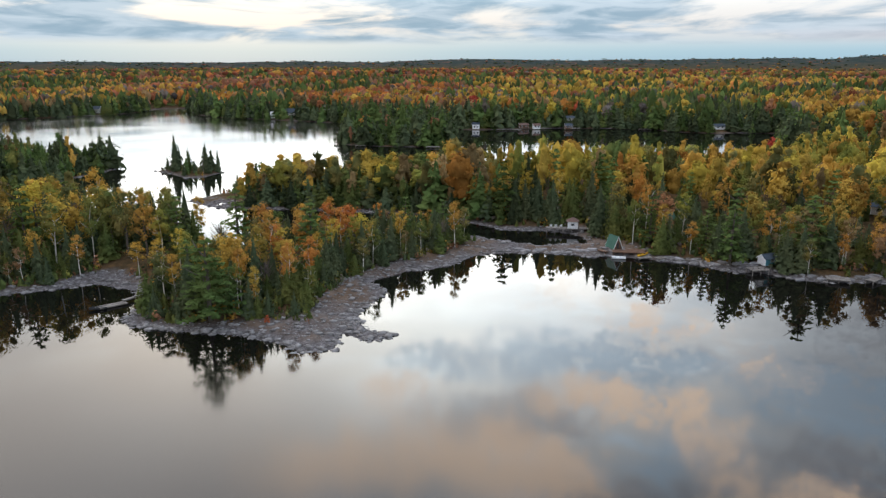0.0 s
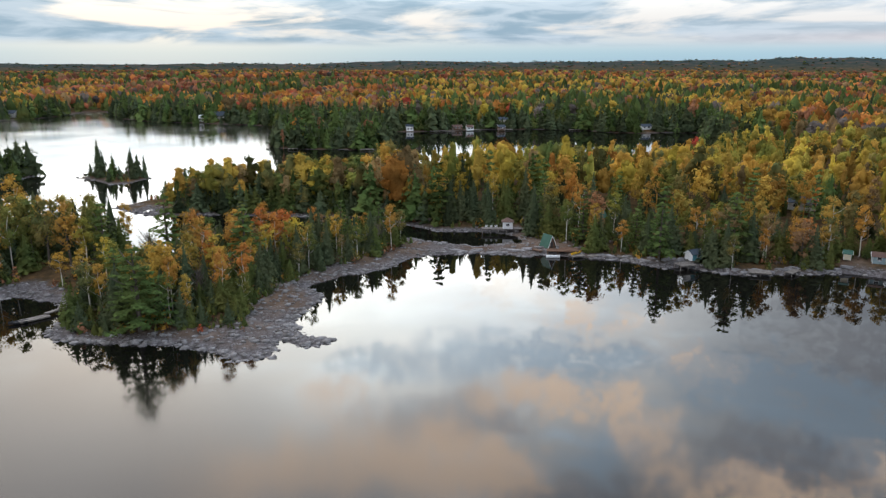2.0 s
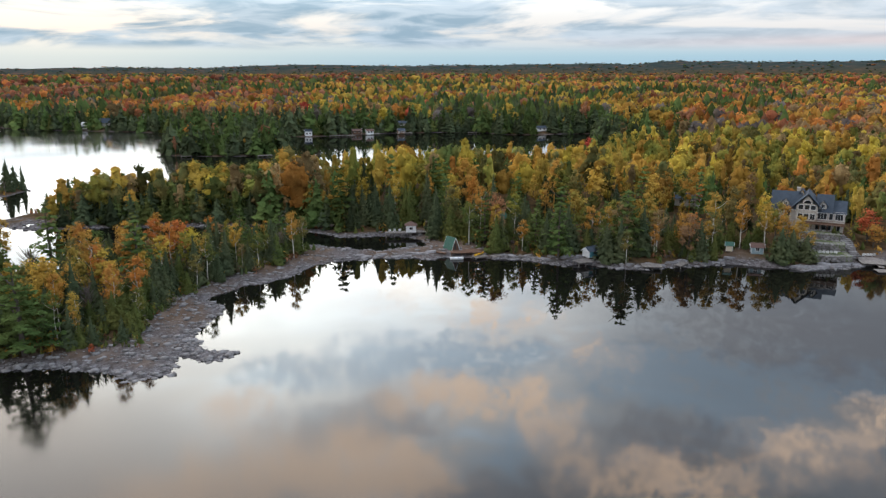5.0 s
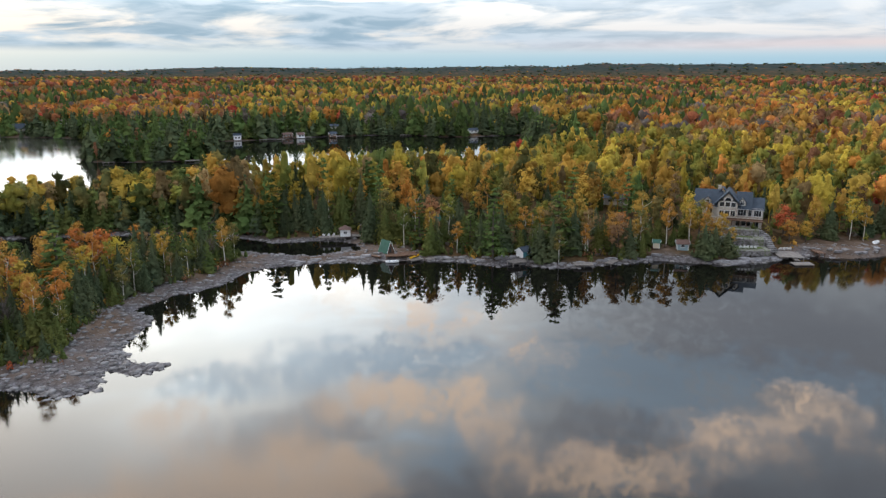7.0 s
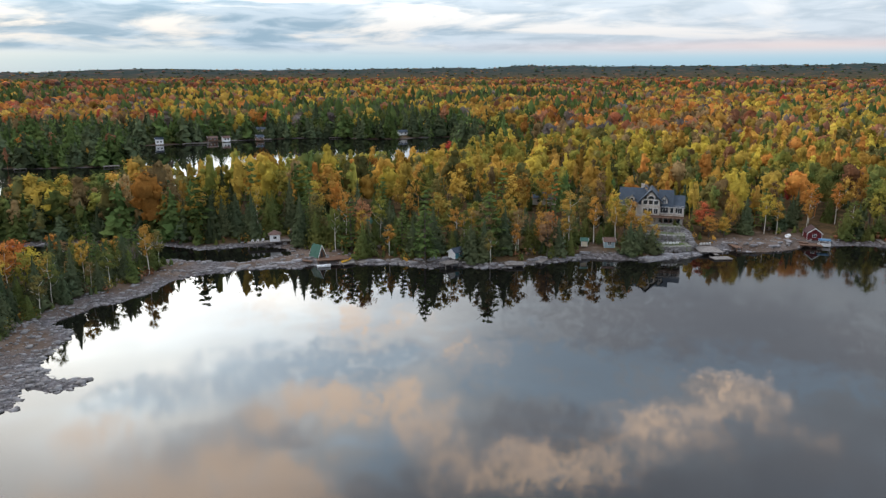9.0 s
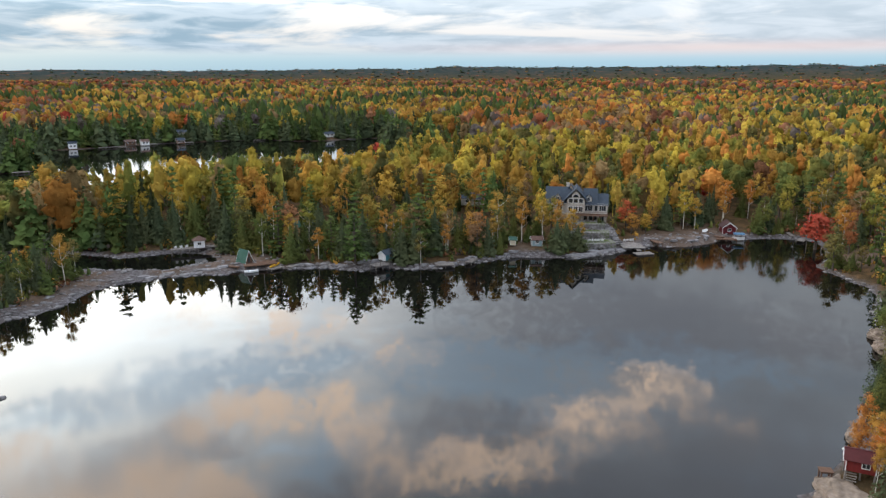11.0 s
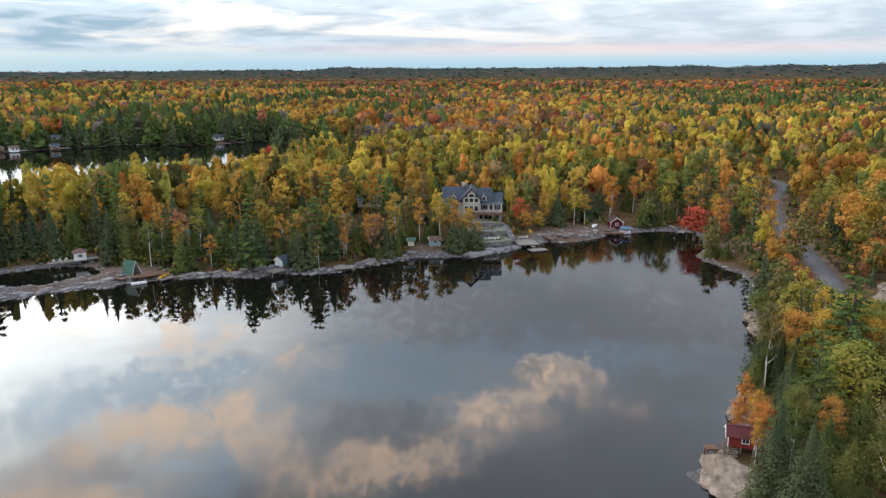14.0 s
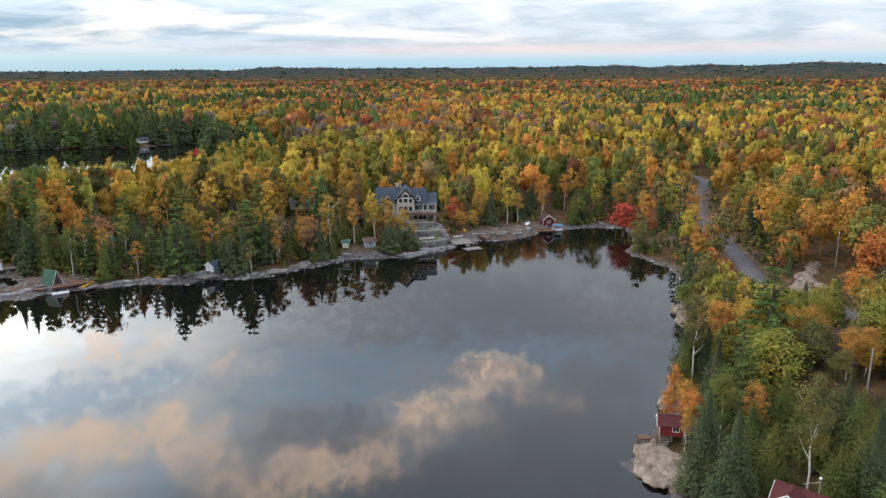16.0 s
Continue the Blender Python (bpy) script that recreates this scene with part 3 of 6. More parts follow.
def core(profile, sides=7, g=None):
    """The dense inside of a crown: a lathe through (radius, height), dented where a generator is given."""
    p = np.array(profile)
    a = np.arange(sides) * 2 * np.pi / sides
    k = p[:, :1] * (1 + 0 * a if g is None else g.uniform(0.55, 1.3, (len(p), sides)))
    z = p[:, 1:] + (0 * a if g is None else g.normal(0, 0.035 * p[-1, 1], (len(p), sides)))
    v = np.stack([k * np.cos(a), k * np.sin(a), z], -1).reshape(-1, 3)
    i = np.arange(len(p) - 1)[:, None] * sides + np.arange(sides)[None]
    j = np.arange(len(p) - 1)[:, None] * sides + (np.arange(sides)[None] + 1) % sides
    return v, np.stack([i, j, j + sides, i + sides], -1).reshape(-1, 4)


def spruce(n, h=14.0, r=2.3, power=0.9, base=0.04, seed=0, tiers=15):
    """A dense pointed crown whose branches droop in whorls."""
    g = np.random.default_rng(seed)
    n = n if n >= 40 else 6 if n >= 12 else 2
    u = 1 - np.sqrt(g.uniform(0.0004, 1, n))
    u = np.clip(u, 0, 1)
    u = np.clip((np.floor(u * tiers) + g.normal(0.5, 0.28, n)) / tiers, 0.0, 0.995)
    a = g.uniform(0, 2 * np.pi, n)
    lean = 1 + 0.22 * np.sin(3 * a + seed) + 0.14 * np.sin(5 * a + u * 14)
    rad = r * (1 - u) ** power * np.minimum(1, 0.55 + u * 5) * lean * g.uniform(0.5, 1.2, n)
    c = np.stack([rad * np.cos(a), rad * np.sin(a), h * (base + (1 - base) * u) - 0.16 * rad], -1)
    nrm = np.stack([np.cos(a), np.sin(a), 0.75 + 0 * a], -1)
    size = 1.75 * r * np.sqrt(6.0 / max(n, 14)) * (0.55 + 1.4 * (1 - u)) * 1.05
    pieces = [clumps(c, nrm, size, 1.5, seed)]
    if n > 40:
        pieces.append(core([(r * 0.40, h * base), (r * 0.56, h * (base + 0.12)), (r * 0.36, h * 0.5), (r * 0.05, h * 0.93)], 6, g))
    else:
        pieces.append(core([(r * 0.8, h * base), (r * 0.95, h * 0.3), (r * 0.66, h * (0.78 - 0.18 * power)), (r * 0.12, h * 0.98)], 5, g))
    return joined(pieces)


def dome(centre, radius, sides, rings, g, flat=0.85):
    """A small uneven bough of leaves."""
    aa, ph = np.meshgrid(np.arange(sides) * 2 * np.pi / sides + g.uniform(0, 6), np.linspace(-0.9, 1.5, rings + 1))
    k = radius * g.uniform(0.62, 1.28, aa.shape)
    v = np.stack([k * np.cos(ph) * np.cos(aa), k * np.cos(ph) * np.sin(aa), k * np.sin(ph) * flat], -1).reshape(-1, 3) + centre
    i = np.arange(rings)[:, None] * sides + np.arange(sides)[None]
    j = np.arange(rings)[:, None] * sides + (np.arange(sides)[None] + 1) % sides
    return v, np.stack([i, j, j + sides, i + sides], -1).reshape(-1, 4)


def broadleaf(n, h=14.0, w=7.0, base=0.2, lobes=16, seed=0, airy=0.0):
    """A crown of many separate boughs with dark gaps between them and loose leaf clumps round each."""
    g = np.random.default_rng(seed)
    mid, half = h * (base + 1) / 2, h * (1 - base) / 2
    if n < 40:
        pieces = []
        for i in range(3 if n >= 12 else 1):
            out = w * 0.2 * np.array((np.cos(i * 2.1 + seed), np.sin(i * 2.1 + seed))) if n >= 12 else np.zeros(2)
            v, f = dome(np.zeros(3), 1.0, 5 if i == 0 else 4, 2, g, 1.0)
            size = g.uniform(0.75, 1.1) if n >= 12 else 1.3
            pieces.append((v * (w * 0.36 * size, w * 0.36 * size, half * 0.66 * size) + (*out, mid + half * g.uniform(-0.25, 0.25)), f))
        cards = 5 if n >= 12 else 2
        nd = unit(g.normal(0, 1, (cards, 3)) + (0, 0, 0.6))
        pieces.append(clumps(nd * (w * 0.47, w * 0.47, half * 0.85) + (0, 0, mid), nd, w * 0.26, 1.2, seed))
        return joined(pieces)
    near = n >= 300
    count = int(lobes * 1.3) if n >= 1200 else max(10, int(lobes * 0.62)) if near else max(7, int(lobes * 0.4))
    d = unit(g.normal(0, 1, (count, 3)))
    d[:, 2] = np.linspace(-0.75, 1.0, count) + g.normal(0, 0.12, count)
    ring = np.sqrt(np.clip(1 - np.clip(d[:, 2], -0.9, 0.98) ** 2, 0.05, 1))
    turn = np.arange(count) * 2.4 + g.uniform(0, 0.7, count)
    spread = w * 0.33 * ring * g.uniform(0.55, 1.12, count)
    spread *= 1.0 if near else 0.88
    centre = np.stack([spread * np.cos(turn), spread * np.sin(turn), mid + half * (0.74 if near else 0.68) * d[:, 2]], -1)
    lr = w * g.uniform(0.6, 1.35, count) * (0.145 if n >= 1200 else 0.17 if near else 0.24) * (1 - 0.12 * airy)
    pieces = [dome(c, r * (0.5 if n >= 1200 else 0.6 if near else 0.8), 5, 2, g) for c, r in zip(centre, lr)]
    if not near:
        # far crowns are closed along the stem, so that no bough hangs loose
        pieces.append(dome(np.array((0, 0, mid)), w * 0.23, 6, 4, np.random.default_rng(seed + 9), half * 0.80 / (w * 0.23)))
    k = g.choice(count, n, p=lr ** 2 / (lr ** 2).sum())
    nd = unit(g.normal(0, 1, (n, 3)) + (0, 0, 0.45))
    c = centre[k] + nd * lr[k][:, None] * (g.uniform(0.45, 1.45, (n, 1)) if n >= 1200 else g.uniform(0.55, 1.22, (n, 1))) * (1.15, 1.15, 0.92)
    size = (2.2 if n >= 1200 else 1.6 if near else 1.12) * w * np.sqrt(1.0 / n)
    whole = unit((c - (0, 0, mid - half * 0.3)) / (w * 0.5, w * 0.5, half))
    return joined([clumps(c, nd * 0.6 + whole * 0.8 + (0, 0, 0.2), size, 1.3, seed), *pieces])


def brush(n, seed=0):
    """A low open bush of leaf clumps."""
    g = np.random.default_rng(seed)
    nd = unit(g.normal(0, 1, (n, 3)) + (0, 0, 0.7))
    return clumps(nd * (4.2, 4.2, 6.0) * g.uniform(0.3, 1.0, (n, 1)) + (0, 0, 3.0), nd, 2.7, 1.3, seed)


def pine(n, h=18.0, r=4.6, seed=0):
    """Flat, open tiers of upswept boughs round a straight trunk."""
    g = np.random.default_rng(seed)
    boughs = []
    for z in np.linspace(0.12, 0.95, 10):
        for a in np.arange(6) * 2 * np.pi / 6 + g.uniform(0, 6):
            length = r * (1 - 0.86 * z ** 1.2) * g.uniform(0.7, 1.15) * min(1, 0.65 + 2.2 * z)
            boughs.append((a + g.normal(0, 0.2), h * (z + g.normal(0, 0.008)), length))
    boughs = np.array(boughs)
    k = g.choice(len(boughs), n, p=boughs[:, 2] / boughs[:, 2].sum())
    a, z, length = boughs[k].T
    t = g.uniform(0.2, 1.05, n) * length
    side = g.normal(0, 0.20, n) * (0.35 * length + 0.4)
    c = np.stack([t * np.cos(a) - side * np.sin(a), t * np.sin(a) + side * np.cos(a), z + 0.06 * t + g.normal(0, 0.13, n)], -1)
    return clumps(c, np.stack([0.35 * np.cos(a), 0.35 * np.sin(a), 1 + 0 * a], -1), 2.5 * r / np.sqrt(n) * 1.55, 1.6, seed)


def bare(n, h=11.0, w=4.0, seed=0):
    """A leafless crown: upright twigs in a loose fan."""
    g = np.random.default_rng(seed)
    pieces = []
    for i in range(n):
        a, z = g.uniform(0, 6.28), g.uniform(0.3, 0.8) * h
        out = w * 0.5 * g.uniform(0.5, 1.0)
        p = np.array([0.15 * out * np.cos(a), 0.15 * out * np.sin(a), z])
        q = np.array([out * np.cos(a), out * np.sin(a), min(h, z + out * 1.3)])
        pieces.append(tube([p, (p + q) / 2 + g.normal(0, 0.15, 3), q], [0.06, 0.045, 0.02], 3))
    return joined(pieces)


def stem(h, r, limbs=0, seed=0, top=0.8, sway=0.25):
    g = np.random.default_rng(seed + 50)
    pts = [np.array([0, 0, -0.6])] + [np.array([*g.normal(0, sway * t, 2), h * top * t]) for t in (0.25, 0.5, 0.75, 1.0)]
    pieces = [tube(pts, [r * 1.25, r, r * 0.8, r * 0.55, r * 0.2])]
    for i in range(limbs):
        t, a = g.uniform(0.35, 0.85), g.uniform(0, 6.28)
        p = np.array([np.interp(t, [0, .25, .5, .75, 1], [q[k] for q in pts]) for k in range(3)])
        out = h * 0.17 * g.uniform(0.7, 1.3)
        q = p + (out * np.cos(a), out * np.sin(a), out * 0.9)
        pieces.append(tube([p, (p + q) / 2 + (0, 0, -0.1 * out), q], [r * 0.45, r * 0.3, r * 0.1], 4))
    return joined(pieces)


# kind: (builder of the crown, own height, trunk material)
def crown_of(kind, n, seed):
    return {
        "spruce": lambda: spruce(n, 12.0, 2.5, 0.82, 0.03, seed),
        "cedar": lambda: spruce(n, 9.0, 2.3, 0.52, 0.02, seed, 11),
        "pine": lambda: pine(n, 16.0, 5.2, seed) if n >= 300 else spruce(n, 14.0, 3.3, 0.5, 0.08, seed, 8),
        "birch": lambda: broadleaf(n, 14.0, 5.8, 0.30 if n >= 300 else 0.16, 18, seed, 0.5),
        "maple": lambda: broadleaf(n, 13.5, 8.0, 0.14, 24, seed, 0.0),
        "brush": lambda: brush(14, seed),
        "bare": lambda: bare(max(6, n // 14), 11.0, 4.2, seed),
    }[kind]()


def stem_of(kind, seed):
    return {"spruce": lambda: stem(12, 0.20, 0, seed, 0.9, 0.05), "cedar": lambda: stem(9, 0.17, 0, seed, 0.85, 0.08),
            "pine": lambda: stem(16, 0.30, 4, seed, 0.95, 0.10), "birch": lambda: stem(14, 0.13, 6, seed, 0.82, 0.35),
            "maple": lambda: stem(14, 0.28, 7, seed, 0.7, 0.3), "bare": lambda: stem(11, 0.14, 5, seed, 0.9, 0.3)}[kind]()


KINDS = ("spruce", "cedar", "pine", "birch", "maple", "bare", "brush")
LOOKS = {"spruce": "dark green pointed spruce", "cedar": "dense olive green cedar", "pine": "tall layered green pine", "birch": "slender white-stemmed birch with {} leaves",
         "maple": "broad-crowned maple with {} leaves", "bare": "grey leafless tree"}
WORD = {"yellow": "yellow", "gold": "golden", "orange": "orange", "rust": "rusty brown", "red": "bright red", "lime": "lime green", "olive": "dull green", "bare": "bare",
        "dark": "dark", "cedar": "green", "pine": "green", "lemon": "lemon yellow", "tan": "faded tan", "brick": "brick red", "green": "green"}
CROWNS, STEMS = {}, {}


def plant(kind, colour, x, y, z, turn, size, fine, where="among the shore trees"):
    """One tree as a thing of its own: trunk and crown."""
    variant = int(abs(x * 3.1 + y * 7.7)) % 3
    key = (kind, colour, variant, fine)
    if key not in CROWNS:
        v, f = crown_of(kind, fine, 100 * KINDS.index(kind) + variant)
        CROWNS[key] = mesh_of("crown", v, f, [LEAF[colour]], smooth=True)
    if (kind, variant) not in STEMS:
        v, f = stem_of(kind, variant)
        STEMS[kind, variant] = mesh_of("trunk", v, f, [BIRCH if kind == "birch" else BARK], smooth=True)
    root = new(f"{kind}_tree" if kind != "bare" else "bare_tree")
    root.matrix_world = pose(x, y, z, 0, 0, turn) @ Matrix.Diagonal((size[0], size[0], size[1], 1))
    for name, me in (("trunk", STEMS[kind, variant]), ("crown", CROWNS[key])):
        new(name, me).parent = root
    return tagged(root, f"{LOOKS[kind].format(WORD[colour])} {where}", "tree", f"{kind} trees")


# open places without trees: x, y, radius
CLEAR = [(147, 172, 11), (141, 163, 6.5), (140.5, 156, 8), (134, 151, 3), (150, 155, 6), (172, 150, 14), (186, 148, 9), (196, 150, 7), (46, 189, 5), (43, 197, 3.5), (40, 212, 4.5), (79, 170, 4.5), (120, 160, 7),
         (85, 43.5, 2.6), (81, 42.5, 6), (75.4, 22.6, 5.5), (123, 36, 5.5), (108, 26, 1.5), (196, 103, 13), (188, 108, 8), (168, 56, 7), (184, 59, 6), (176, 58, 5), (151, 60, 5), (162, 69, 5), (172, 77, 4), (145, 52, 4), (244, 121, 3.5), (224, 109, 3.5), (166, 83, 8), (176, 97, 5), (-70, 158, 4), (-65, 151, 5),
         (65.5, 206, 4.5), (62, 197, 4), (126, 189, 5), (92, 164, 4), (100, 163, 4), (158, 178, 8), (161, 160.5, 6.5), (161, 155, 5), (206, 134, 5), (-78, 168, 7), (-84, 262, 13), (-76, 252, 6), (0, 178, 6), (74, 36, 2)]
# openings round the cottages across the lake
for fx, fy in ((-152, 650), (-137, 652), (-104, 646), (-86, 660), (25, 549), (62, 557), (103, 585), (202, 531), (254, 500), (332, 432), (-334, 703), (71, 549), (95, 547)):
    CLEAR += [(fx, fy, 6), (fx * 0.986, fy * 0.986, 5), (fx * 0.975, fy * 0.975, 5)]


TINTS = ("lemon", "yellow", "gold", "tan", "orange", "rust", "brick", "red", "lime", "green", "olive")
# shares of the tints: near woods, point, bank; far woods by bearing; horizon
SHARES = {
    "near": (14, 27, 22, 4, 1.6, 0.2, 0.03, 0.05, 19, 8, 12), "east": (13, 18, 19, 6, 10, 2.5, 0.2, 0.4, 11, 11, 12), "point": (24, 30, 8, 4, 1.2, 0.2, 0, 0, 24, 8, 20),
    "bank": (1, 2, 1, 1, 0, 0, 0, 0, 52, 10, 6), "far_west": (4, 24, 22, 10, 10, 8, 4, 0, 5, 4, 8), "far_red": (3, 9, 13, 15, 12, 30, 13, 0.4, 2, 2, 3),
    "far_mid": (22, 26, 18, 6, 9, 5, 2, 0.5, 9, 4, 2), "far_rust": (6, 12, 20, 16, 17, 17, 6, 0.6, 5, 2, 2), "far_east": (26, 22, 16, 8, 10, 6, 3, 1, 10, 4, 2),
    "horizon": (4, 10, 14, 12, 14, 24, 16, 0, 2, 2, 3),
}


def choose(x, y, s, r):
    """Kind and colour of each tree, by its distance from the shore and in drifts."""
    n = len(x)
    a, b = rng.uniform(0, 1, n), rng.uniform(0, 1, n)
    az = np.degrees(np.arctan2(x, y))
    far = r > 430
    point = (inside_by(x, y, POINT) > -3)
    isle = np.maximum(np.maximum(inside_by(x, y, ISLE_LEFT), inside_by(x, y, ISLE_MID)), inside_by(x, y, ISLE_SMALL)) > -3
    bank = (x > 60) & (y < 75) & (r < 175)
    patch = drift(x, y, 46, 22) - 0.5
    broad = drift(x, y, 120, 41) - 0.5
    green = np.where(s < 10, 0.80, np.where(s < 20, 0.56, 0.30)) + patch * 0.8
    green = np.where((x > 165) & (y < 150), np.where(r > 240, 0.46, 0.36) + patch * 0.7, green)
    green = np.where(point, np.where(s < 11, 0.72, np.where(x < -60, 0.30, 0.40)), green)
    wild = 0.41 + broad * 1.5 + patch * 0.5 + 0.34 * np.clip((-20 - az) / 6, 0, 1) - 0.2 * np.exp(-((az + 6) / 8) ** 2) * (r < 900)
    green = np.where(far, np.where(s < 30, np.where(az < -19, 0.55, 0.90), np.where(s < 60, 0.60 + patch * 0.5, wild)), green)
    green = np.where(bank, 0.58, np.where(isle, np.where(r < 380, 0.97, 0.86), green))
    green = np.where((x < 15) & (x > -90) & (y > 225) & (r < 330), green * 0.75, green)
    con = a < np.clip(green, 0.05, 0.96)
    kind, colour = np.full(n, "maple", object), np.full(n, "gold", object)
    kind[con] = np.where(b[con] < 0.42, "spruce", np.where(b[con] < 0.80, "cedar", "pine"))
    kind[con & isle] = np.where(b[con & isle] < 0.6, "spruce", "pine")
    colour[con] = np.where(kind[con] == "spruce", "dark", np.where(kind[con] == "cedar", "cedar", "pine"))
    # the tint of each broadleaf is drawn from its region's shares, which drift from place to place
    bearing = az + (drift(x, y, 90, 51) - 0.5) * 16
    region = np.select([point, bank, ~far & (bearing > 42), ~far, r > 1500, bearing < -21, bearing < 3, bearing < 30, bearing < 50],
                       ["point", "bank", "east", "near", "horizon", "far_west", "far_red", "far_mid", "far_rust"], "far_east")
    score = np.empty((n, len(TINTS)))
    for i in range(len(TINTS)):
        share = np.zeros(n)
        for name, shares in SHARES.items():
            share[region == name] = shares[i]
        lump = np.where(far, drift(x, y, 85, 60 + i), drift(x, y, 27, 60 + i)) - 0.5
        score[:, i] = np.log(share + 1e-6) + 3.8 * lump - np.log(-np.log(rng.uniform(1e-6, 1 - 1e-6, n)))
    dec = ~con
    colour[dec] = np.array(TINTS, object)[score.argmax(1)][dec]
    kind[dec & (b < np.where(bank, 0.12, np.where(s < 26, 0.6, np.where((r < 300) & (x < 165), 0.5, 0.22))))] = "birch"
    grey = dec & (rng.uniform(0, 1, n) < 0.05)
    kind[grey], colour[grey] = "bare", "bare"
    return kind, colour


# places of low young growth: x, y, radius, part of the full height
LOW = [(-28, 131.5, 7, 0.55), (-55, 170, 5, 0.5), (-57, 185, 6, 0.42), (-55, 194, 7, 0.42), (178, 54, 7, 0.35), (165, 64, 11, 0.42), (153, 60, 8, 0.42), (188, 81, 7, 0.5), (174, 73, 8, 0.42), (142, 55, 8, 0.42), (158, 50, 9, 0.35), (168, 50, 7, 0.35), (150, 62, 8, 0.42),
       (224, 103, 9, 0.6), (240, 113, 9, 0.6), (204, 91, 7, 0.5), (262, 126, 9, 0.6), (166, 84, 9, 0.5), (178, 104, 8, 0.5)]


def growth(x, y):
    k = np.ones(np.shape(x))
    for cx, cy, cr, part_ in LOW:
        k = np.minimum(k, np.where(np.hypot(x - cx, y - cy) < cr, part_, 1.0))
    # taller timber behind the cove
    return k * np.where((x > -5) & (x < 70) & (y > 212) & (y < 262), 1.22, np.where((x <= -5) & (x > -90) & (y > 236) & (y < 300), 0.98, 1.0))


def scatter(step, inner, outer, az=(-37, 80), gap=0.85):
    half = int(outer / step) + 1
    gx, gy = np.meshgrid(np.arange(-half, half + 1), np.arange(-half, half + 1))
    x = (gx + rng.uniform(-0.42, 0.42, gx.shape)) * step
    y = (gy + rng.uniform(-0.42, 0.42, gy.shape)) * step
    x, y = x.ravel(), y.ravel()
    r, a = np.hypot(x, y), np.degrees(np.arctan2(x, y))
    keep = (r > inner) & (r <= outer) & (a > az[0]) & (a < az[1])
    x, y, r = x[keep], y[keep], r[keep]
    s = shore_distance(x, y)
    margin = bare_width(x, y) * gap
    keep = (s > margin) & (road_distance(x, y) > 5.0)
    for cx, cy, cr in CLEAR:
        keep &= np.hypot(x - cx, y - cy) > cr
    keep &= (inside_by(x, y, ISLE_SMALL) < -3) | (rng.uniform(0, 1, len(x)) < 0.75)
    return x[keep], y[keep], s[keep], r[keep]


def forest(name, label, x, y, s, r, kind, colour, n, grow=1.0, broad=1.0, tint=(-0.42, 0.32)):
    """Uncounted trees as one mesh, from a few models turned and scaled."""
    z = ground_height(x, y, s)
    turn, tall = rng.uniform(0, 6.283, len(x)), rng.uniform(0.55, 1.22, len(x)) * grow * growth(x, y)
    wide = tall * rng.uniform(0.85, 1.25, len(x)) * broad
    tall = tall * np.where((kind == "spruce") & (rng.uniform(0, 1, len(x)) < 0.7), 0.85, 1.0)
    vs, fs, ms, ts, at = [], [], [], [], 0
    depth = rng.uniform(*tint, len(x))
    for k in KINDS:
        for variant in range(3):
            pick = np.flatnonzero((kind == k) & (np.arange(len(x)) % 3 == variant))
            if not len(pick):
                continue
            v, f = crown_of(k, n, 900 + variant * 7 + KINDS.index(k))
            if k in ("birch", "bare") and n > 60:
                sv, sf = tube([(0, 0, -0.5), (0.2, 0.1, 5), (0.1, -0.2, 10)], [0.2, 0.15, 0.06], 4)
                v, f = joined([(v, f), (sv, sf)])
            c, q = np.cos(turn[pick])[:, None], np.sin(turn[pick])[:, None]
            w = wide[pick][:, None]
            px = (v[:, 0] * c - v[:, 1] * q) * w + x[pick][:, None]
            py = (v[:, 0] * q + v[:, 1] * c) * w + y[pick][:, None]
            pz = v[:, 2] * tall[pick][:, None] + z[pick][:, None] - 0.2
            vs.append(np.stack([px, py, pz], -1).reshape(-1, 3))
            fs.append((f[None] + at + (np.arange(len(pick)) * len(v))[:, None, None]).reshape(-1, 4))
            ms.append(np.repeat([SLOTS.index(i) for i in colour[pick]], len(f)))
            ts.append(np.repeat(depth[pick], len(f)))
            at += len(v) * len(pick)
    me = mesh_of(name, np.concatenate(vs), np.concatenate(fs), [LEAF[i] for i in SLOTS], np.concatenate(ms), smooth=True)
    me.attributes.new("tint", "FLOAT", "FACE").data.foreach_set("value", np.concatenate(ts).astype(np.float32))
    tagged(new(name, me), label, "forest", kind="stuff")


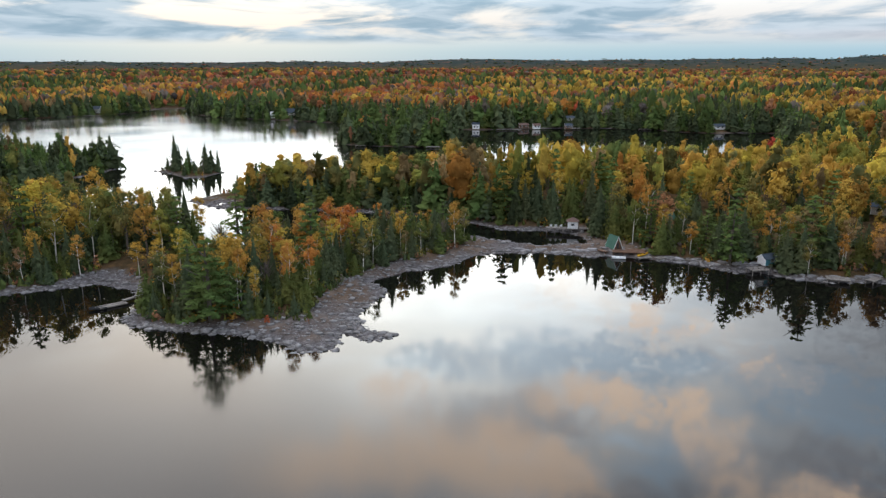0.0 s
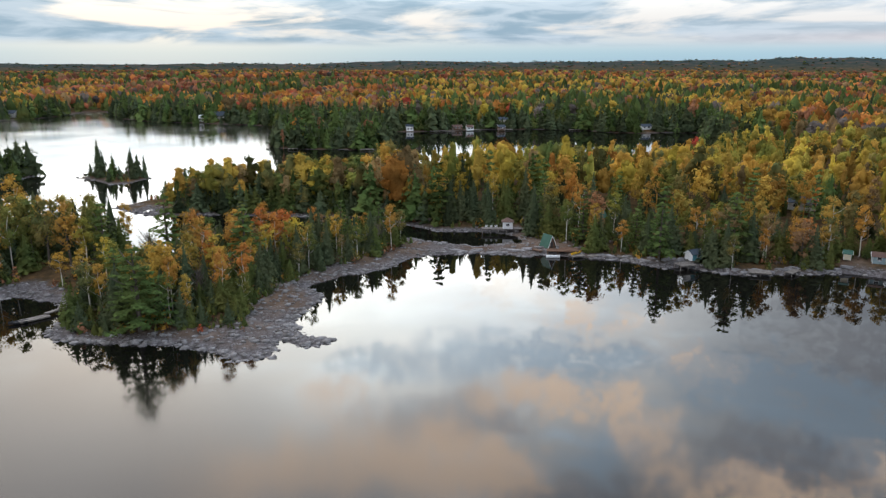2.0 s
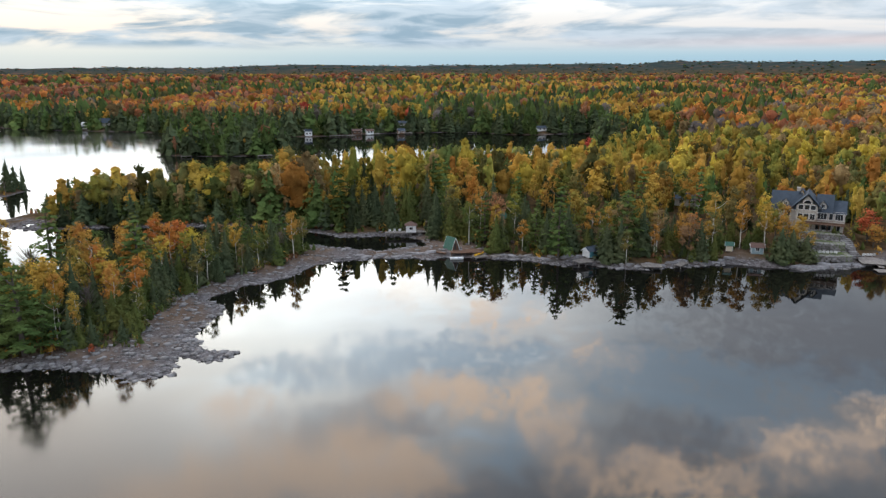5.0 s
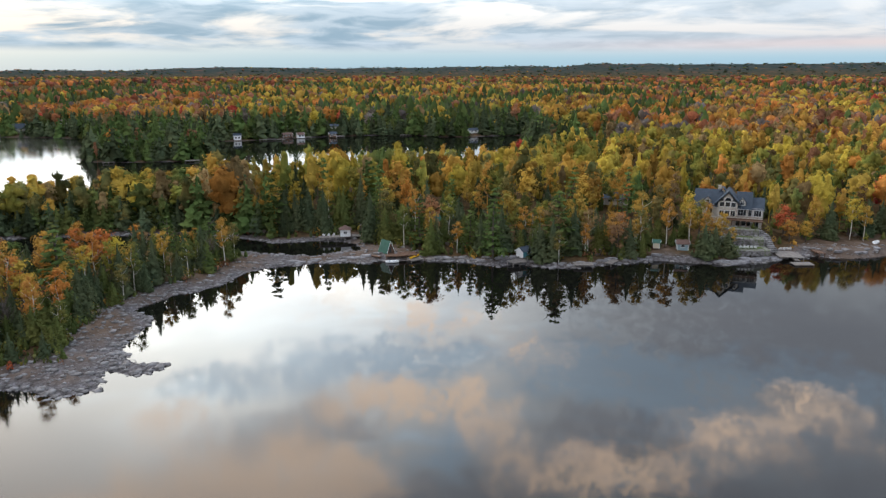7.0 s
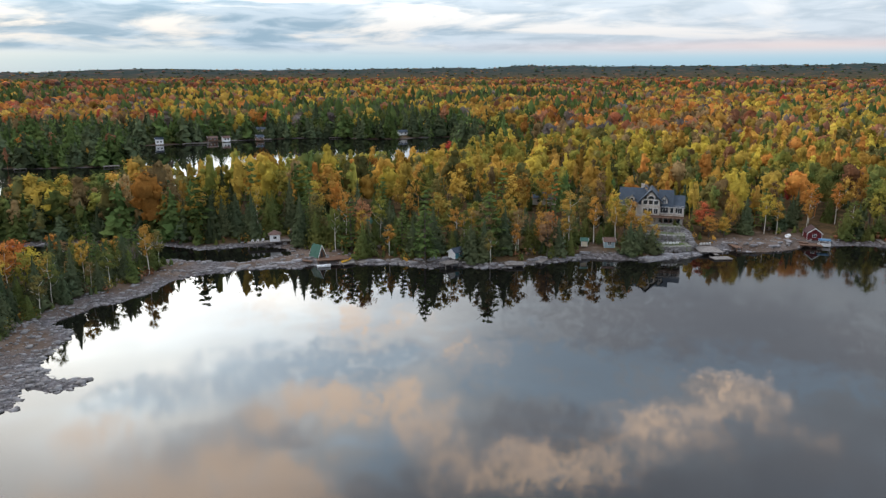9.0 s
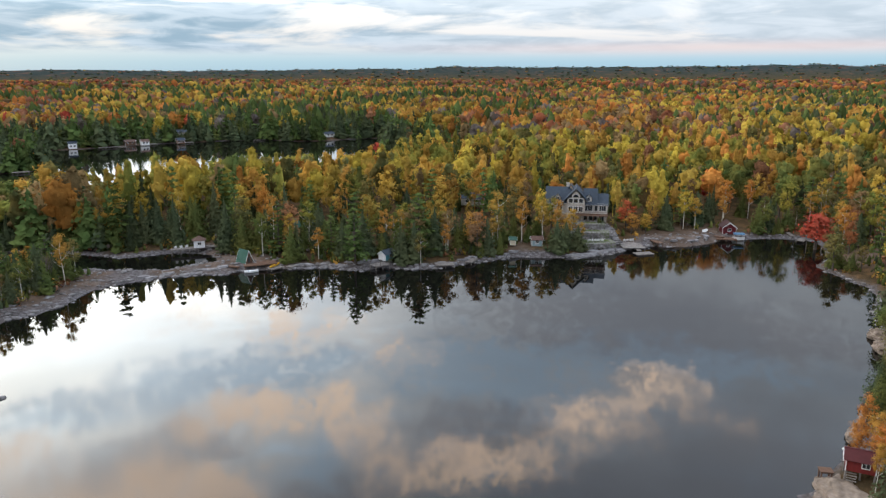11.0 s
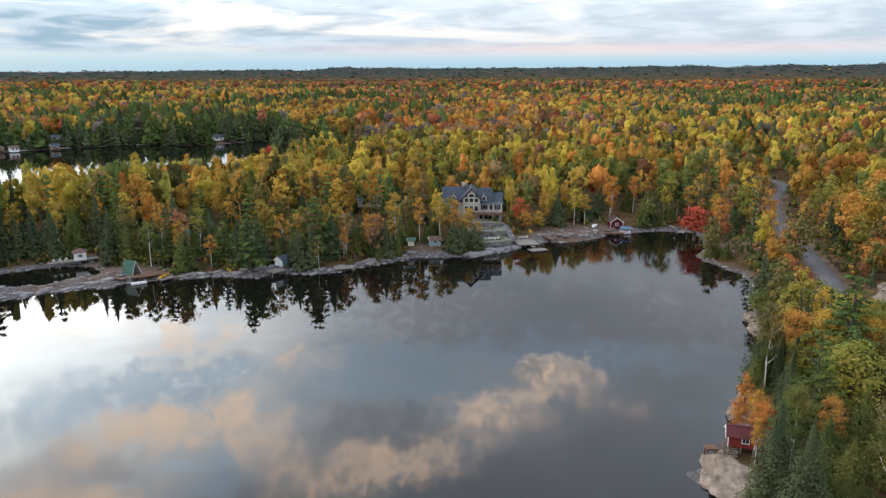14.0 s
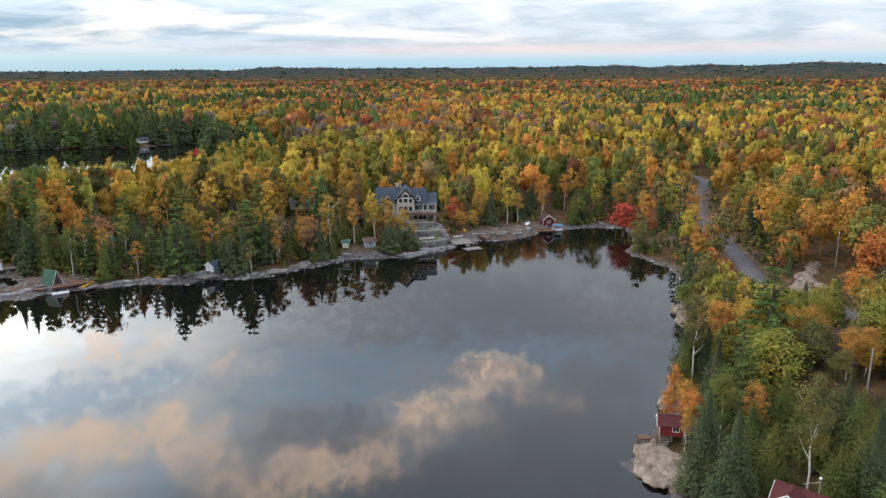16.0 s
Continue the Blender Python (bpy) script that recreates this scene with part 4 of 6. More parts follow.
# trees that stand out by themselves: kind, colour, x, y, width, height, fineness
STANDING = [
    ("pine", "pine", -45.5, 132.5, 1.5, 1.06, 3000), ("maple", "lemon", -43.0, 142.5, 0.9, 1.12, 1500), ("maple", "orange", -37, 156, 0.65, 0.9, 900), ("birch", "yellow", -33, 147, 0.8, 0.85, 700),
    ("birch", "gold", -38, 135, 0.6, 0.48, 500), ("birch", "yellow", -56, 143, 0.8, 0.8, 700), ("birch", "gold", -72, 163, 0.8, 0.62, 700), ("birch", "yellow", -66, 160, 0.9, 0.72, 700),
    ("birch", "gold", -86, 163, 0.8, 0.75, 700), ("maple", "yellow", -36, 180, 0.8, 0.95, 700), ("maple", "gold", -46, 180, 0.75, 0.95, 700), ("birch", "orange", -26, 178, 0.9, 0.9, 700),
    ("maple", "orange", 60, 216, 0.75, 1.05, 900), ("maple", "red", 161.5, 164.5, 1.05, 0.68, 900), ("maple", "gold", 160, 160.6, 0.8, 0.48, 900), ("maple", "gold", 164.5, 159, 0.7, 0.46, 900), ("maple", "red", 196, 122.5, 1.45, 0.9, 1200),
    ("maple", "rust", 210, 121, 0.8, 0.8, 800), ("maple", "red", 206, 171, 0.9, 1.1, 700), ("birch", "lemon", 179, 157, 1.0, 0.95, 900), ("birch", "yellow", 182.5, 155.5, 0.9, 0.8, 900), ("spruce", "dark", 173.5, 159.5, 1.25, 1.0, 900), ("birch", "gold", 195.5, 155.5, 0.9, 0.75, 900), ("maple", "yellow", 192, 97, 0.75, 0.85, 900), ("maple", "yellow", 243, 127, 0.85, 1.15, 900),
    ("maple", "orange", 172, 45, 1.15, 1.1, 1200), ("maple", "yellow", 181, 43, 1.0, 1.25, 1200), ("maple", "lime", 103, 38, 1.5, 1.0, 4800), ("maple", "brick", 161.5, 72.5, 0.75, 0.5, 1500), ("pine", "pine", -66, 174, 0.9, 1.0, 700), ("maple", "olive", -72, 183, 1.0, 1.25, 700), ("spruce", "dark", -69, 188, 1.3, 1.4, 700), ("maple", "yellow", -75, 176, 1.0, 1.15, 700), ("cedar", "cedar", -64.5, 181, 1.3, 1.4, 700), ("birch", "yellow", -67, 193, 1.0, 1.1, 700), ("cedar", "cedar", 96, 33, 1.2, 1.1, 4800), ("spruce", "cedar", 92, 28, 1.3, 0.95, 4800), ("cedar", "cedar", 98, 24, 1.2, 1.1, 4800), ("cedar", "dark", 102, 27, 1.1, 1.05, 4800), ("cedar", "cedar", 93, 21, 1.2, 1.15, 4800), ("cedar", "dark", 105, 22, 1.1, 1.1, 4800), ("maple", "olive", 112.5, 35.5, 0.95, 0.64, 4800), ("maple", "gold", 115.5, 29.0, 0.7, 0.55, 4800), ("maple", "olive", 109.5, 30.5, 0.6, 0.46, 4800), ("maple", "brick", 195, 112, 0.7, 0.75, 900), ("maple", "orange", 152, 41, 0.9, 0.8, 1200), ("maple", "lemon", 138, 56, 1.0, 0.7, 3800), ("birch", "gold", 91, 35, 0.75, 0.72, 3800),
    ("maple", "gold", 121, 54.5, 1.15, 0.8, 5000), ("maple", "green", 128, 51, 0.9, 0.75, 3800), ("spruce", "dark", -124, 332, 1.25, 1.5, 600), ("spruce", "dark", -108, 326, 1.0, 1.2, 600), ("pine", "pine", 88, 38.5, 0.85, 0.75, 4800), ("bare", "bare", 79.5, 36.5, 1.1, 0.8, 300),
    ("cedar", "cedar", 83, 29, 1.25, 1.05, 3800), ("cedar", "cedar", 79, 31, 1.1, 0.95, 3800), ("cedar", "cedar", 85.5, 33, 1.2, 1.1, 3800), ("maple", "orange", 97.5, 50, 0.42, 0.5, 900),
    ("birch", "orange", 88.4, 42.6, 0.8, 0.5, 3800), ("birch", "gold", 89.5, 44, 0.7, 0.6, 3800), ("maple", "olive", 186, 111, 0.85, 0.72, 900), ("maple", "red", 147, 322, 0.9, 1.1, 600),
    ("birch", "gold", 116, 29, 0.8, 0.6, 3800), ("maple", "lime", 134, 42, 1.0, 0.85, 3800), ("pine", "pine", 78, 14, 1.0, 0.8, 3800), ("maple", "gold", 196, 68, 1.1, 1.0, 900),
    ("birch", "yellow", 136.6, 161.5, 0.9, 0.75, 800), ("birch", "gold", 133.2, 159.4, 0.8, 0.62, 800), ("birch", "gold", 133.5, 165, 1.0, 0.9, 800), ("birch", "yellow", 137, 157.8, 0.7, 0.5, 800), ("cedar", "dark", 133.5, 155.0, 1.3, 0.85, 900), ("cedar", "dark", 130.5, 156.5, 1.2, 0.9, 900),
    ("birch", "yellow", 127, 163, 1.0, 1.0, 800), ("birch", "gold", 122.5, 167, 1.0, 1.05, 800), ("maple", "yellow", 170, 162, 0.7, 0.95, 900), ("pine", "pine", 56.5, 190, 0.9, 0.85, 1200), ("cedar", "cedar", 53, 197, 1.2, 1.3, 900), ("maple", "olive", 50, 204, 1.0, 1.1, 800), ("birch", "gold", 58, 200, 1.0, 1.1, 800), ("spruce", "dark", 45.5, 204, 1.3, 1.35, 900), ("pine", "pine", 50, 210, 0.8, 1.05, 900), ("spruce", "dark", 46, 219, 1.3, 1.5, 900), ("maple", "yellow", 53, 214, 0.9, 1.2, 900), ("cedar", "cedar", 40.5, 219, 1.3, 1.6, 900), ("cedar", "cedar", 48.5, 198.5, 1.2, 1.3, 900), ("spruce", "dark", 34, 218, 1.2, 1.3, 900), ("spruce", "dark", 30, 222, 1.2, 1.2, 700), ("spruce", "dark", 26, 224, 1.1, 1.1, 700), ("cedar", "cedar", 40, 224, 1.3, 1.5, 700), ("birch", "yellow", 37, 227, 1.0, 1.1, 700), ("maple", "gold", 113.5, 39.5, 0.75, 0.74, 4800), ("birch", "gold", 112.5, 30.5, 0.75, 0.62, 4800), ("maple", "lime", 121, 42, 0.9, 0.8, 4800),
    ("spruce", "dark", 86.5, 166.5, 1.1, 1.0, 800), ("maple", "gold", 178, 88, 0.8, 0.62, 900), ("maple", "orange", 170.5, 80.5, 0.7, 0.52, 900), ("maple", "lemon", 184, 94.5, 0.75, 0.95, 900), ("maple", "gold", 180, 90, 0.6, 0.7, 900), ("pine", "pine", 193.5, 102.5, 0.6, 0.95, 900),
    ("maple", "olive", 177.5, 105.5, 0.75, 0.7, 900), ("cedar", "cedar", 180.5, 106.5, 1.1, 0.8, 900), ("maple", "tan", 155.5, 75, 0.85, 0.62, 1500), ("maple", "green", 146, 68, 0.85, 0.6, 1500), ("maple", "green", 140, 70.5, 0.75, 0.52, 1500),
    ("maple", "green", 151.5, 61, 0.6, 0.36, 1500), ("maple", "rust", 135.5, 50.5, 0.85, 0.6, 3800), ("maple", "gold", 181, 64.5, 0.95, 0.72, 1500), ("maple", "orange", 187, 68, 0.9, 0.75, 900), ("maple", "brick", 178, 66, 0.4, 0.3, 900),
    ("maple", "olive", -80, 176, 1.0, 1.2, 700), ("maple", "green", -86, 181, 1.1, 1.25, 700), ("maple", "yellow", -92, 177, 1.0, 1.15, 700), ("maple", "lime", -80, 188, 1.0, 1.3, 700), ("maple", "olive", -98, 184, 1.1, 1.2, 700), ("maple", "green", -69.5, 179, 1.0, 1.2, 700), ("maple", "olive", -75, 193, 1.0, 1.25, 700),
    ("birch", "gold", 83.8, 40.8, 0.34, 0.5, 3800), ("birch", "orange", 88.5, 46.0, 0.55, 0.5, 3800), ("maple", "gold", 115.5, 37.5, 0.9, 0.72, 4800), ("maple", "olive", 118.5, 31.0, 0.8, 0.62, 4800), ("maple", "gold", 129, 44, 1.0, 0.8, 3800),
]


def build_undergrowth():
    """Low brush along the edge of the woods, uncounted."""
    g = np.random.default_rng(12)
    n = 60000
    a, r = np.radians(g.uniform(-36, 79, n)), 60 * (420 / 60) ** g.uniform(0, 1, n)
    x, y = r * np.sin(a), r * np.cos(a)
    s = shore_distance(x, y)
    w = bare_width(x, y)
    road = road_distance(x, y)
    keep = ((s > w * 0.8) & (s < w * 0.8 + 9) & (road > 4.4)) | ((road > 3.6) & (road < 8) & (y > 20))
    for cx, cy, cr in CLEAR:
        keep &= np.hypot(x - cx, y - cy) > cr * 0.8
    keep &= (x < 60) | (r > 150)
    x, y, s, r = x[keep][:3200], y[keep][:3200], s[keep][:3200], r[keep][:3200]
    bx, by = g.uniform(140, 262, 2600), g.uniform(44, 132, 2600)
    bs, road = shore_distance(bx, by), road_distance(bx, by)
    verge = (road > 3.2) & (road < 16) & (bs > 3)
    for cx, cy, cr in ((168, 57, 6), (184, 60, 5), (166, 83, 6)):
        verge &= np.hypot(bx - cx, by - cy) > cr
    x, y, s, r = np.r_[x, bx[verge]], np.r_[y, by[verge]], np.r_[s, bs[verge]], np.r_[r, np.hypot(bx, by)[verge]]
    pick = g.uniform(0, 1, len(x))
    kind = np.where(pick < 0.45, "cedar", "brush").astype(object)
    names = np.array(["olive", "rust", "gold", "bare", "lime", "cedar"], object)
    colour = np.where(pick < 0.40, "cedar", np.where(pick < 0.55, "dark", names[(pick * 977).astype(int) % 6])).astype(object)
    forest("undergrowth", "low brush and young cedars at the wood's edge", x, y, s, r, kind, colour, 13, 0.24)
    for x, y, k in ((-34, 130.6, 0.16), (-27.5, 156, 0.26), (-26.5, 153.5, 0.16)):
        z = float(ground_height(np.array([x]), np.array([y]))[0])
        plant("maple", "red", x, y, z - 0.3, 40, (k * 1.2, k), 340, "on the point")


def build_woods():
    for kind, colour, x, y, wide, tall, fine in STANDING:
        plant(kind, colour, x, y, float(ground_height(np.array([x]), np.array([y]))[0]) - 0.1, (x * 37 + y * 11) % 360, (wide, tall), fine)
    x, y, s, r = scatter(5.9, 40, 450)
    open_ = np.ones(len(x), bool)
    for _, _, tx, ty, wide, _, _ in STANDING:
        open_ &= np.hypot(x - tx, y - ty) > (4.4 if wide > 1.1 else 2.8) * wide
    x, y, s, r = x[open_], y[open_], s[open_], r[open_]
    kind, colour = choose(x, y, s, r)
    # close ranks of young conifers along the edges of the woods
    ex, ey, es, er = scatter(3.4, 40, 305, gap=0.8)
    edge = (es < np.where(inside_by(ex, ey, POINT) > -3, 17, np.where((ex < 15) & (ey > 225), 26, 11))) & ((drift(ex, ey, 18, 31) > 0.40) | ((ex < 15) & (ey > 225))) & ((ex < 60) | (ey > 125) | (drift(ex, ey, 9, 32) > 0.36))
    for _, _, tx, ty, wide, _, _ in STANDING:
        edge &= np.hypot(ex - tx, ey - ty) > (3.4 if wide > 1.1 else 1.6) * wide
    ex, ey, es, er = ex[edge], ey[edge], es[edge], er[edge]
    ek = np.where(rng.uniform(0, 1, len(ex)) < 0.62, "cedar", "spruce").astype(object)
    ec = np.where(ek == "cedar", np.where(rng.uniform(0, 1, len(ex)) < 0.7, "cedar", "dark"), "dark").astype(object)
    leafy = rng.uniform(0, 1, len(ex)) < np.where((ex < 15) & (ey > 225), 0.36, 0.22)
    ek[leafy] = "birch"
    ec[leafy] = np.array(["olive", "green", "gold", "yellow", "tan"], object)[rng.integers(0, 5, leafy.sum())]
    young = np.r_[np.zeros(len(x), bool), np.ones(len(ex), bool)]
    x, y, s, r, kind, colour = np.r_[x, ex], np.r_[y, ey], np.r_[s, es], np.r_[r, er], np.r_[kind, ek], np.r_[colour, ec]
    # the counted trees: the near point, the first rows round the bay and the bank below the camera
    point = (inside_by(x, y, POINT) > -2) & (x > -112) & (y < 200)
    bay = (x > 25) & (y < 215) & (s < 21) & (r < 262) & ~point
    bank = (r < 175) & (x > 60) & ~point
    near = point | bay | bank
    count = {k: 0 for k in KINDS}
    for i in np.argsort(r):
        if not near[i]:
            continue
        count[kind[i]] += 1
        if count[kind[i]] > 280:
            near[i] = False
            continue
        low = 0.72 if s[i] < 9 and not bay[i] else 0.95 if s[i] < 9 else 1.05
        if point[i] and kind[i] in ("birch", "maple"):
            low = 0.84
        if young[i]:
            low = 1.0 if bay[i] else 0.78
        if x[i] < -55 and y[i] > 156:
            low = (1.2 if y[i] > 176 else float(np.interp(s[i], (5, 20), (0.62, 1.3)))) if x[i] < -66 else max(low, 0.8)
        low *= float(growth(x[i], y[i]))
        tall = low * (rng.uniform(0.45, 1.25) if young[i] else rng.uniform(0.70, 1.15))
        fine = 4800 if r[i] < 112 and x[i] > 50 else 3000 if r[i] < 140 and x[i] > 50 else 620
        plant(kind[i], colour[i], x[i], y[i], float(ground_height(x[i:i + 1], y[i:i + 1])[0]) - 0.1, rng.uniform(0, 360), (tall * rng.uniform(0.85, 1.2), tall), fine)
    rest = ~near
    east = (r < 275) & (x > 130) & (y < 165)
    cove = (x < 15) & (y > 225) & (r < 330)
    for name, label, some, n in (("cove_woods", "golden birches and dark conifers on the strip behind the cove", rest & cove, 220), ("roadside_woods", "mixed orange, yellow and green woods round the road", rest & east, 420), ("bay_woods", "golden birches and maples above the bay", rest & ~east & ~cove & (r < 240), 420),
                                 ("woods", "mixed autumn woods of yellow birch and dark spruce", rest & ~east & ~cove & (r >= 240), 120)):
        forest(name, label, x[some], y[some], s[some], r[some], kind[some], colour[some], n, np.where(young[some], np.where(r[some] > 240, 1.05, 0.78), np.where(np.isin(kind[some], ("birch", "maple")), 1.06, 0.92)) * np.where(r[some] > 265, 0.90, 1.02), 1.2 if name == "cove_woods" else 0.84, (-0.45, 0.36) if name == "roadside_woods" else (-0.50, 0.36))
    for inner, outer, step in ((450, 900, 8.6), (900, 1480, 11.0)):
        x, y, s, r = scatter(step, inner, outer, gap=1.0)
        kind, colour = choose(x, y, s, r)
        kind[kind == "bare"] = "maple"
        needles = np.isin(kind, ("spruce", "pine", "cedar"))
        grow = np.where(needles, 1.0, 0.88) * np.interp(s, (0, 45, 120), (1.35, 1.25, 1.0))
        wide = np.where(needles, 1.15, 1.18 * step / 9.0)
        shore = (r < 690) & (s < 60)
        for name, label, some, n in (("lakeside_woods", "tall dark conifers and yellow birches across the lake", shore, 110), ("far_woods", "distant autumn forest in yellow, orange and dark green", ~shore, 15 if inner < 900 else 9)):
            if some.any():
                forest(name, label, x[some], y[some], s[some], r[some], kind[some], colour[some], n, grow[some], wide[some])
    # a close row of conifers along the far shores
    ex, ey, es, er = scatter(5.2, 300, 820, gap=0.9)
    edge = (es < 15) & (inside_by(ex, ey, ISLE_SMALL) < -3) & ((er > 420) | (inside_by(ex, ey, ISLE_LEFT) > -3))
    ex, ey, es, er = ex[edge], ey[edge], es[edge], er[edge]
    ek = np.where(rng.uniform(0, 1, len(ex)) < 0.55, "cedar", np.where(rng.uniform(0, 1, len(ex)) < 0.5, "pine", "spruce")).astype(object)
    ec = np.where(rng.uniform(0, 1, len(ex)) < 0.6, "dark", "pine").astype(object)
    forest("shore_woods", "dark conifers along the far lake shore", ex, ey, es, er, ek, ec, 90, np.where(er < 420, 1.05, 1.35), 1.05)
    n = 9500
    r = 1450 * (3300 / 1450) ** rng.uniform(0, 1, n)
    r[:3400] = rng.uniform(2800, 4850, 3400)
    a = np.radians(rng.uniform(-37, 80, n))
    x, y = r * np.sin(a), r * np.cos(a)
    s = np.full(n, 200.0)
    kind, colour = choose(x, y, s, r)
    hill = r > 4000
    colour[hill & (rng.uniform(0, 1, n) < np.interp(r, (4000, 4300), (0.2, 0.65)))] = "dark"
    kind[kind == "bare"] = "maple"
    grow = np.interp(r, (1450, 2600, 3200, 4800), (1.1, 1.0, 0.75, 0.5))
    kind[hill] = "maple"
    forest("horizon_woods", "endless autumn forest reaching low hills", x, y, s, r, kind, colour, 7, grow, np.interp(r, (1450, 2600, 4800), (1.6, 2.6, 5.0)))


build_woods()
build_undergrowth()


# ---- built things ----
def mat_paint(name, colour, rough=0.6, wear=0.25, scale=1.5):
    return surface(name, [tuple(c * (1 - wear) for c in colour), colour, tuple(min(1, c * (1 + 0.4 * wear)) for c in colour)], scale, rough, 0.25, scale * 8)


RED_BOARD = surface("red_boards", [(0.14, 0.018, 0.017), (0.21, 0.026, 0.023)], 2.0, 0.7, 0.4, 14, stretch=(1, 1, 0.15))
RED_ROOF = surface("red_roofing", [(0.060, 0.010, 0.011), (0.088, 0.014, 0.015)], 1.2, 0.6, 0.4, 10)
WHITE = mat_paint("white_paint", (0.76, 0.77, 0.78), 0.5, 0.15)
TEAL = surface("teal_boards", [(0.05, 0.17, 0.21), (0.08, 0.25, 0.30)], 1.5, 0.6, 0.3, 12, stretch=(1, 1, 0.2))
PALE_BLUE = mat_paint("pale_blue_paint", (0.27, 0.37, 0.41), 0.6, 0.15)
SHINGLE = surface("dark_shingles", [(0.030, 0.042, 0.060), (0.050, 0.068, 0.092)], 1.0, 0.8, 0.6, 5)
CRIMSON = surface("crimson_boards", [(0.085, 0.010, 0.014), (0.13, 0.015, 0.02)], 2.0, 0.7, 0.4, 14, stretch=(1, 1, 0.15))
MAROON_ROOF = surface("maroon_shingles", [(0.045, 0.022, 0.022), (0.075, 0.038, 0.036)], 1.2, 0.8, 0.5, 8)
BROWN_ROOF = surface("brown_shingles", [(0.09, 0.055, 0.045), (0.15, 0.095, 0.08)], 1.0, 0.85, 0.6, 6)
GREEN_METAL = surface("green_roof_sheet", [(0.03, 0.095, 0.07), (0.045, 0.135, 0.10)], 0.7, 0.45, 0.15, 6)
STONE_WALL = surface("beige_stone", [(0.28, 0.26, 0.225), (0.44, 0.41, 0.365), (0.56, 0.53, 0.485)], 1.6, 0.9, 0.6, 5)
SIDING = surface("beige_siding", [(0.38, 0.36, 0.33), (0.48, 0.46, 0.43)], 0.8, 0.8, 0.3, 9)
WOOD = surface("weathered_wood", [(0.10, 0.088, 0.078), (0.18, 0.162, 0.15), (0.25, 0.23, 0.215)], 1.2, 0.85, 0.5, 9, per_piece=0.12)
BROWN_WOOD = surface("brown_wood", [(0.09, 0.05, 0.035), (0.17, 0.10, 0.065)], 1.2, 0.8, 0.4, 9)
GLASS = surface("window_glass", [(0.012, 0.016, 0.02), (0.03, 0.035, 0.04)], 0.6, 0.06, spec=0.8)
CREAM = mat_paint("cream_paint", (0.62, 0.55, 0.42), 0.6, 0.12)
MAROON = surface("maroon_boards", [(0.05, 0.014, 0.014), (0.085, 0.022, 0.022)], 1.5, 0.8, 0.3, 10)
ROCK = surface("grey_rock", [(0.08, 0.07, 0.066), (0.19, 0.182, 0.182), (0.31, 0.30, 0.31)], 0.8, 0.9, 0.8, 3.0, per_piece=0.2)
PALE_ROCK = surface("pale_bedrock", [(0.07, 0.052, 0.04), (0.19, 0.150, 0.118), (0.30, 0.245, 0.20)], 0.55, 0.9, 1.0, 2.0, stretch=(1, 1, 2.2))
ASPHALT = surface("grey_asphalt", [(0.075, 0.073, 0.078), (0.115, 0.112, 0.118)], 0.5, 0.9, 0.3, 8)
GRASS = surface("mown_grass", [(0.05, 0.075, 0.02), (0.09, 0.12, 0.03)], 1.0, 0.9, 0.6, 12)
BLUE_CANVAS = mat_paint("blue_canvas", (0.07, 0.16, 0.27), 0.7, 0.15)
YELLOW = mat_paint("yellow_plastic", (0.62, 0.36, 0.02), 0.4, 0.1)
BLACK = mat_paint("black_cover", (0.03, 0.032, 0.036), 0.5, 0.2)
POLE = surface("pole_wood", [(0.22, 0.19, 0.17), (0.34, 0.31, 0.28)], 2.0, 0.85, 0.3, stretch=(1, 1, 0.2))


def solid(*boxes, bevel=0.02):
    """One bmesh of bevelled boxes: size x, y, z, then the middle of the base x, y, z, then a turn in degrees rx, ry, rz."""
    bm = bmesh.new()
    for sx, sy, sz, x, y, z, *turn in boxes:
        rx, ry, rz = (*turn, 0, 0, 0)[:3]
        m = pose(x, y, z, rx, ry, rz) @ Matrix.Translation((0, 0, sz / 2)) @ Matrix.Diagonal((sx, sy, sz, 1))
        bmesh.ops.create_cube(bm, size=1.0, matrix=m)
    if bevel:
        bmesh.ops.bevel(bm, geom=bm.edges[:], offset=bevel, segments=1, affect="EDGES")
    return bm


def prism(outline, length, at=(0, 0, 0)):
    """An outline in local y, z pushed along x by length, centred."""
    bm = bmesh.new()
    ends = [[bm.verts.new((at[0] + k * length / 2, at[1] + y, at[2] + z)) for y, z in outline] for k in (-1, 1)]
    bm.faces.new(ends[0][::-1]), bm.faces.new(ends[1])
    n = len(outline)
    for i in range(n):
        bm.faces.new((ends[0][i], ends[0][(i + 1) % n], ends[1][(i + 1) % n], ends[1][i]))
    bmesh.ops.recalc_face_normals(bm, faces=bm.faces[:])
    return bm


def rod(a, b, r, sides=8, top=None):
    v, f = tube([a, b], [r, r if top is None else top], sides)
    bm = bmesh.new()
    vs = [bm.verts.new(p) for p in v]
    for q in f:
        bm.faces.new([vs[i] for i in q])
    bm.faces.new(vs[:sides][::-1]), bm.faces.new(vs[-sides:])
    bmesh.ops.recalc_face_normals(bm, faces=bm.faces[:])
    return bm


def part(name, bm, material, parent, label="", at=None):
    me = bpy.data.meshes.new(name)
    if isinstance(bm, bpy.types.Mesh):
        me = bm
    else:
        bm.to_mesh(me)
        bm.free()
        me.materials.append(material)
    ob = new(name, me)
    ob.parent = parent
    if at is not None:
        ob.matrix_local = at
    return tagged(ob, label) if label else ob


def thing(name, x, y, z, turn, label, category, group=""):
    root = new(name)
    root.matrix_world = pose(x, y, z, 0, 0, turn)
    return tagged(root, label, category, group)


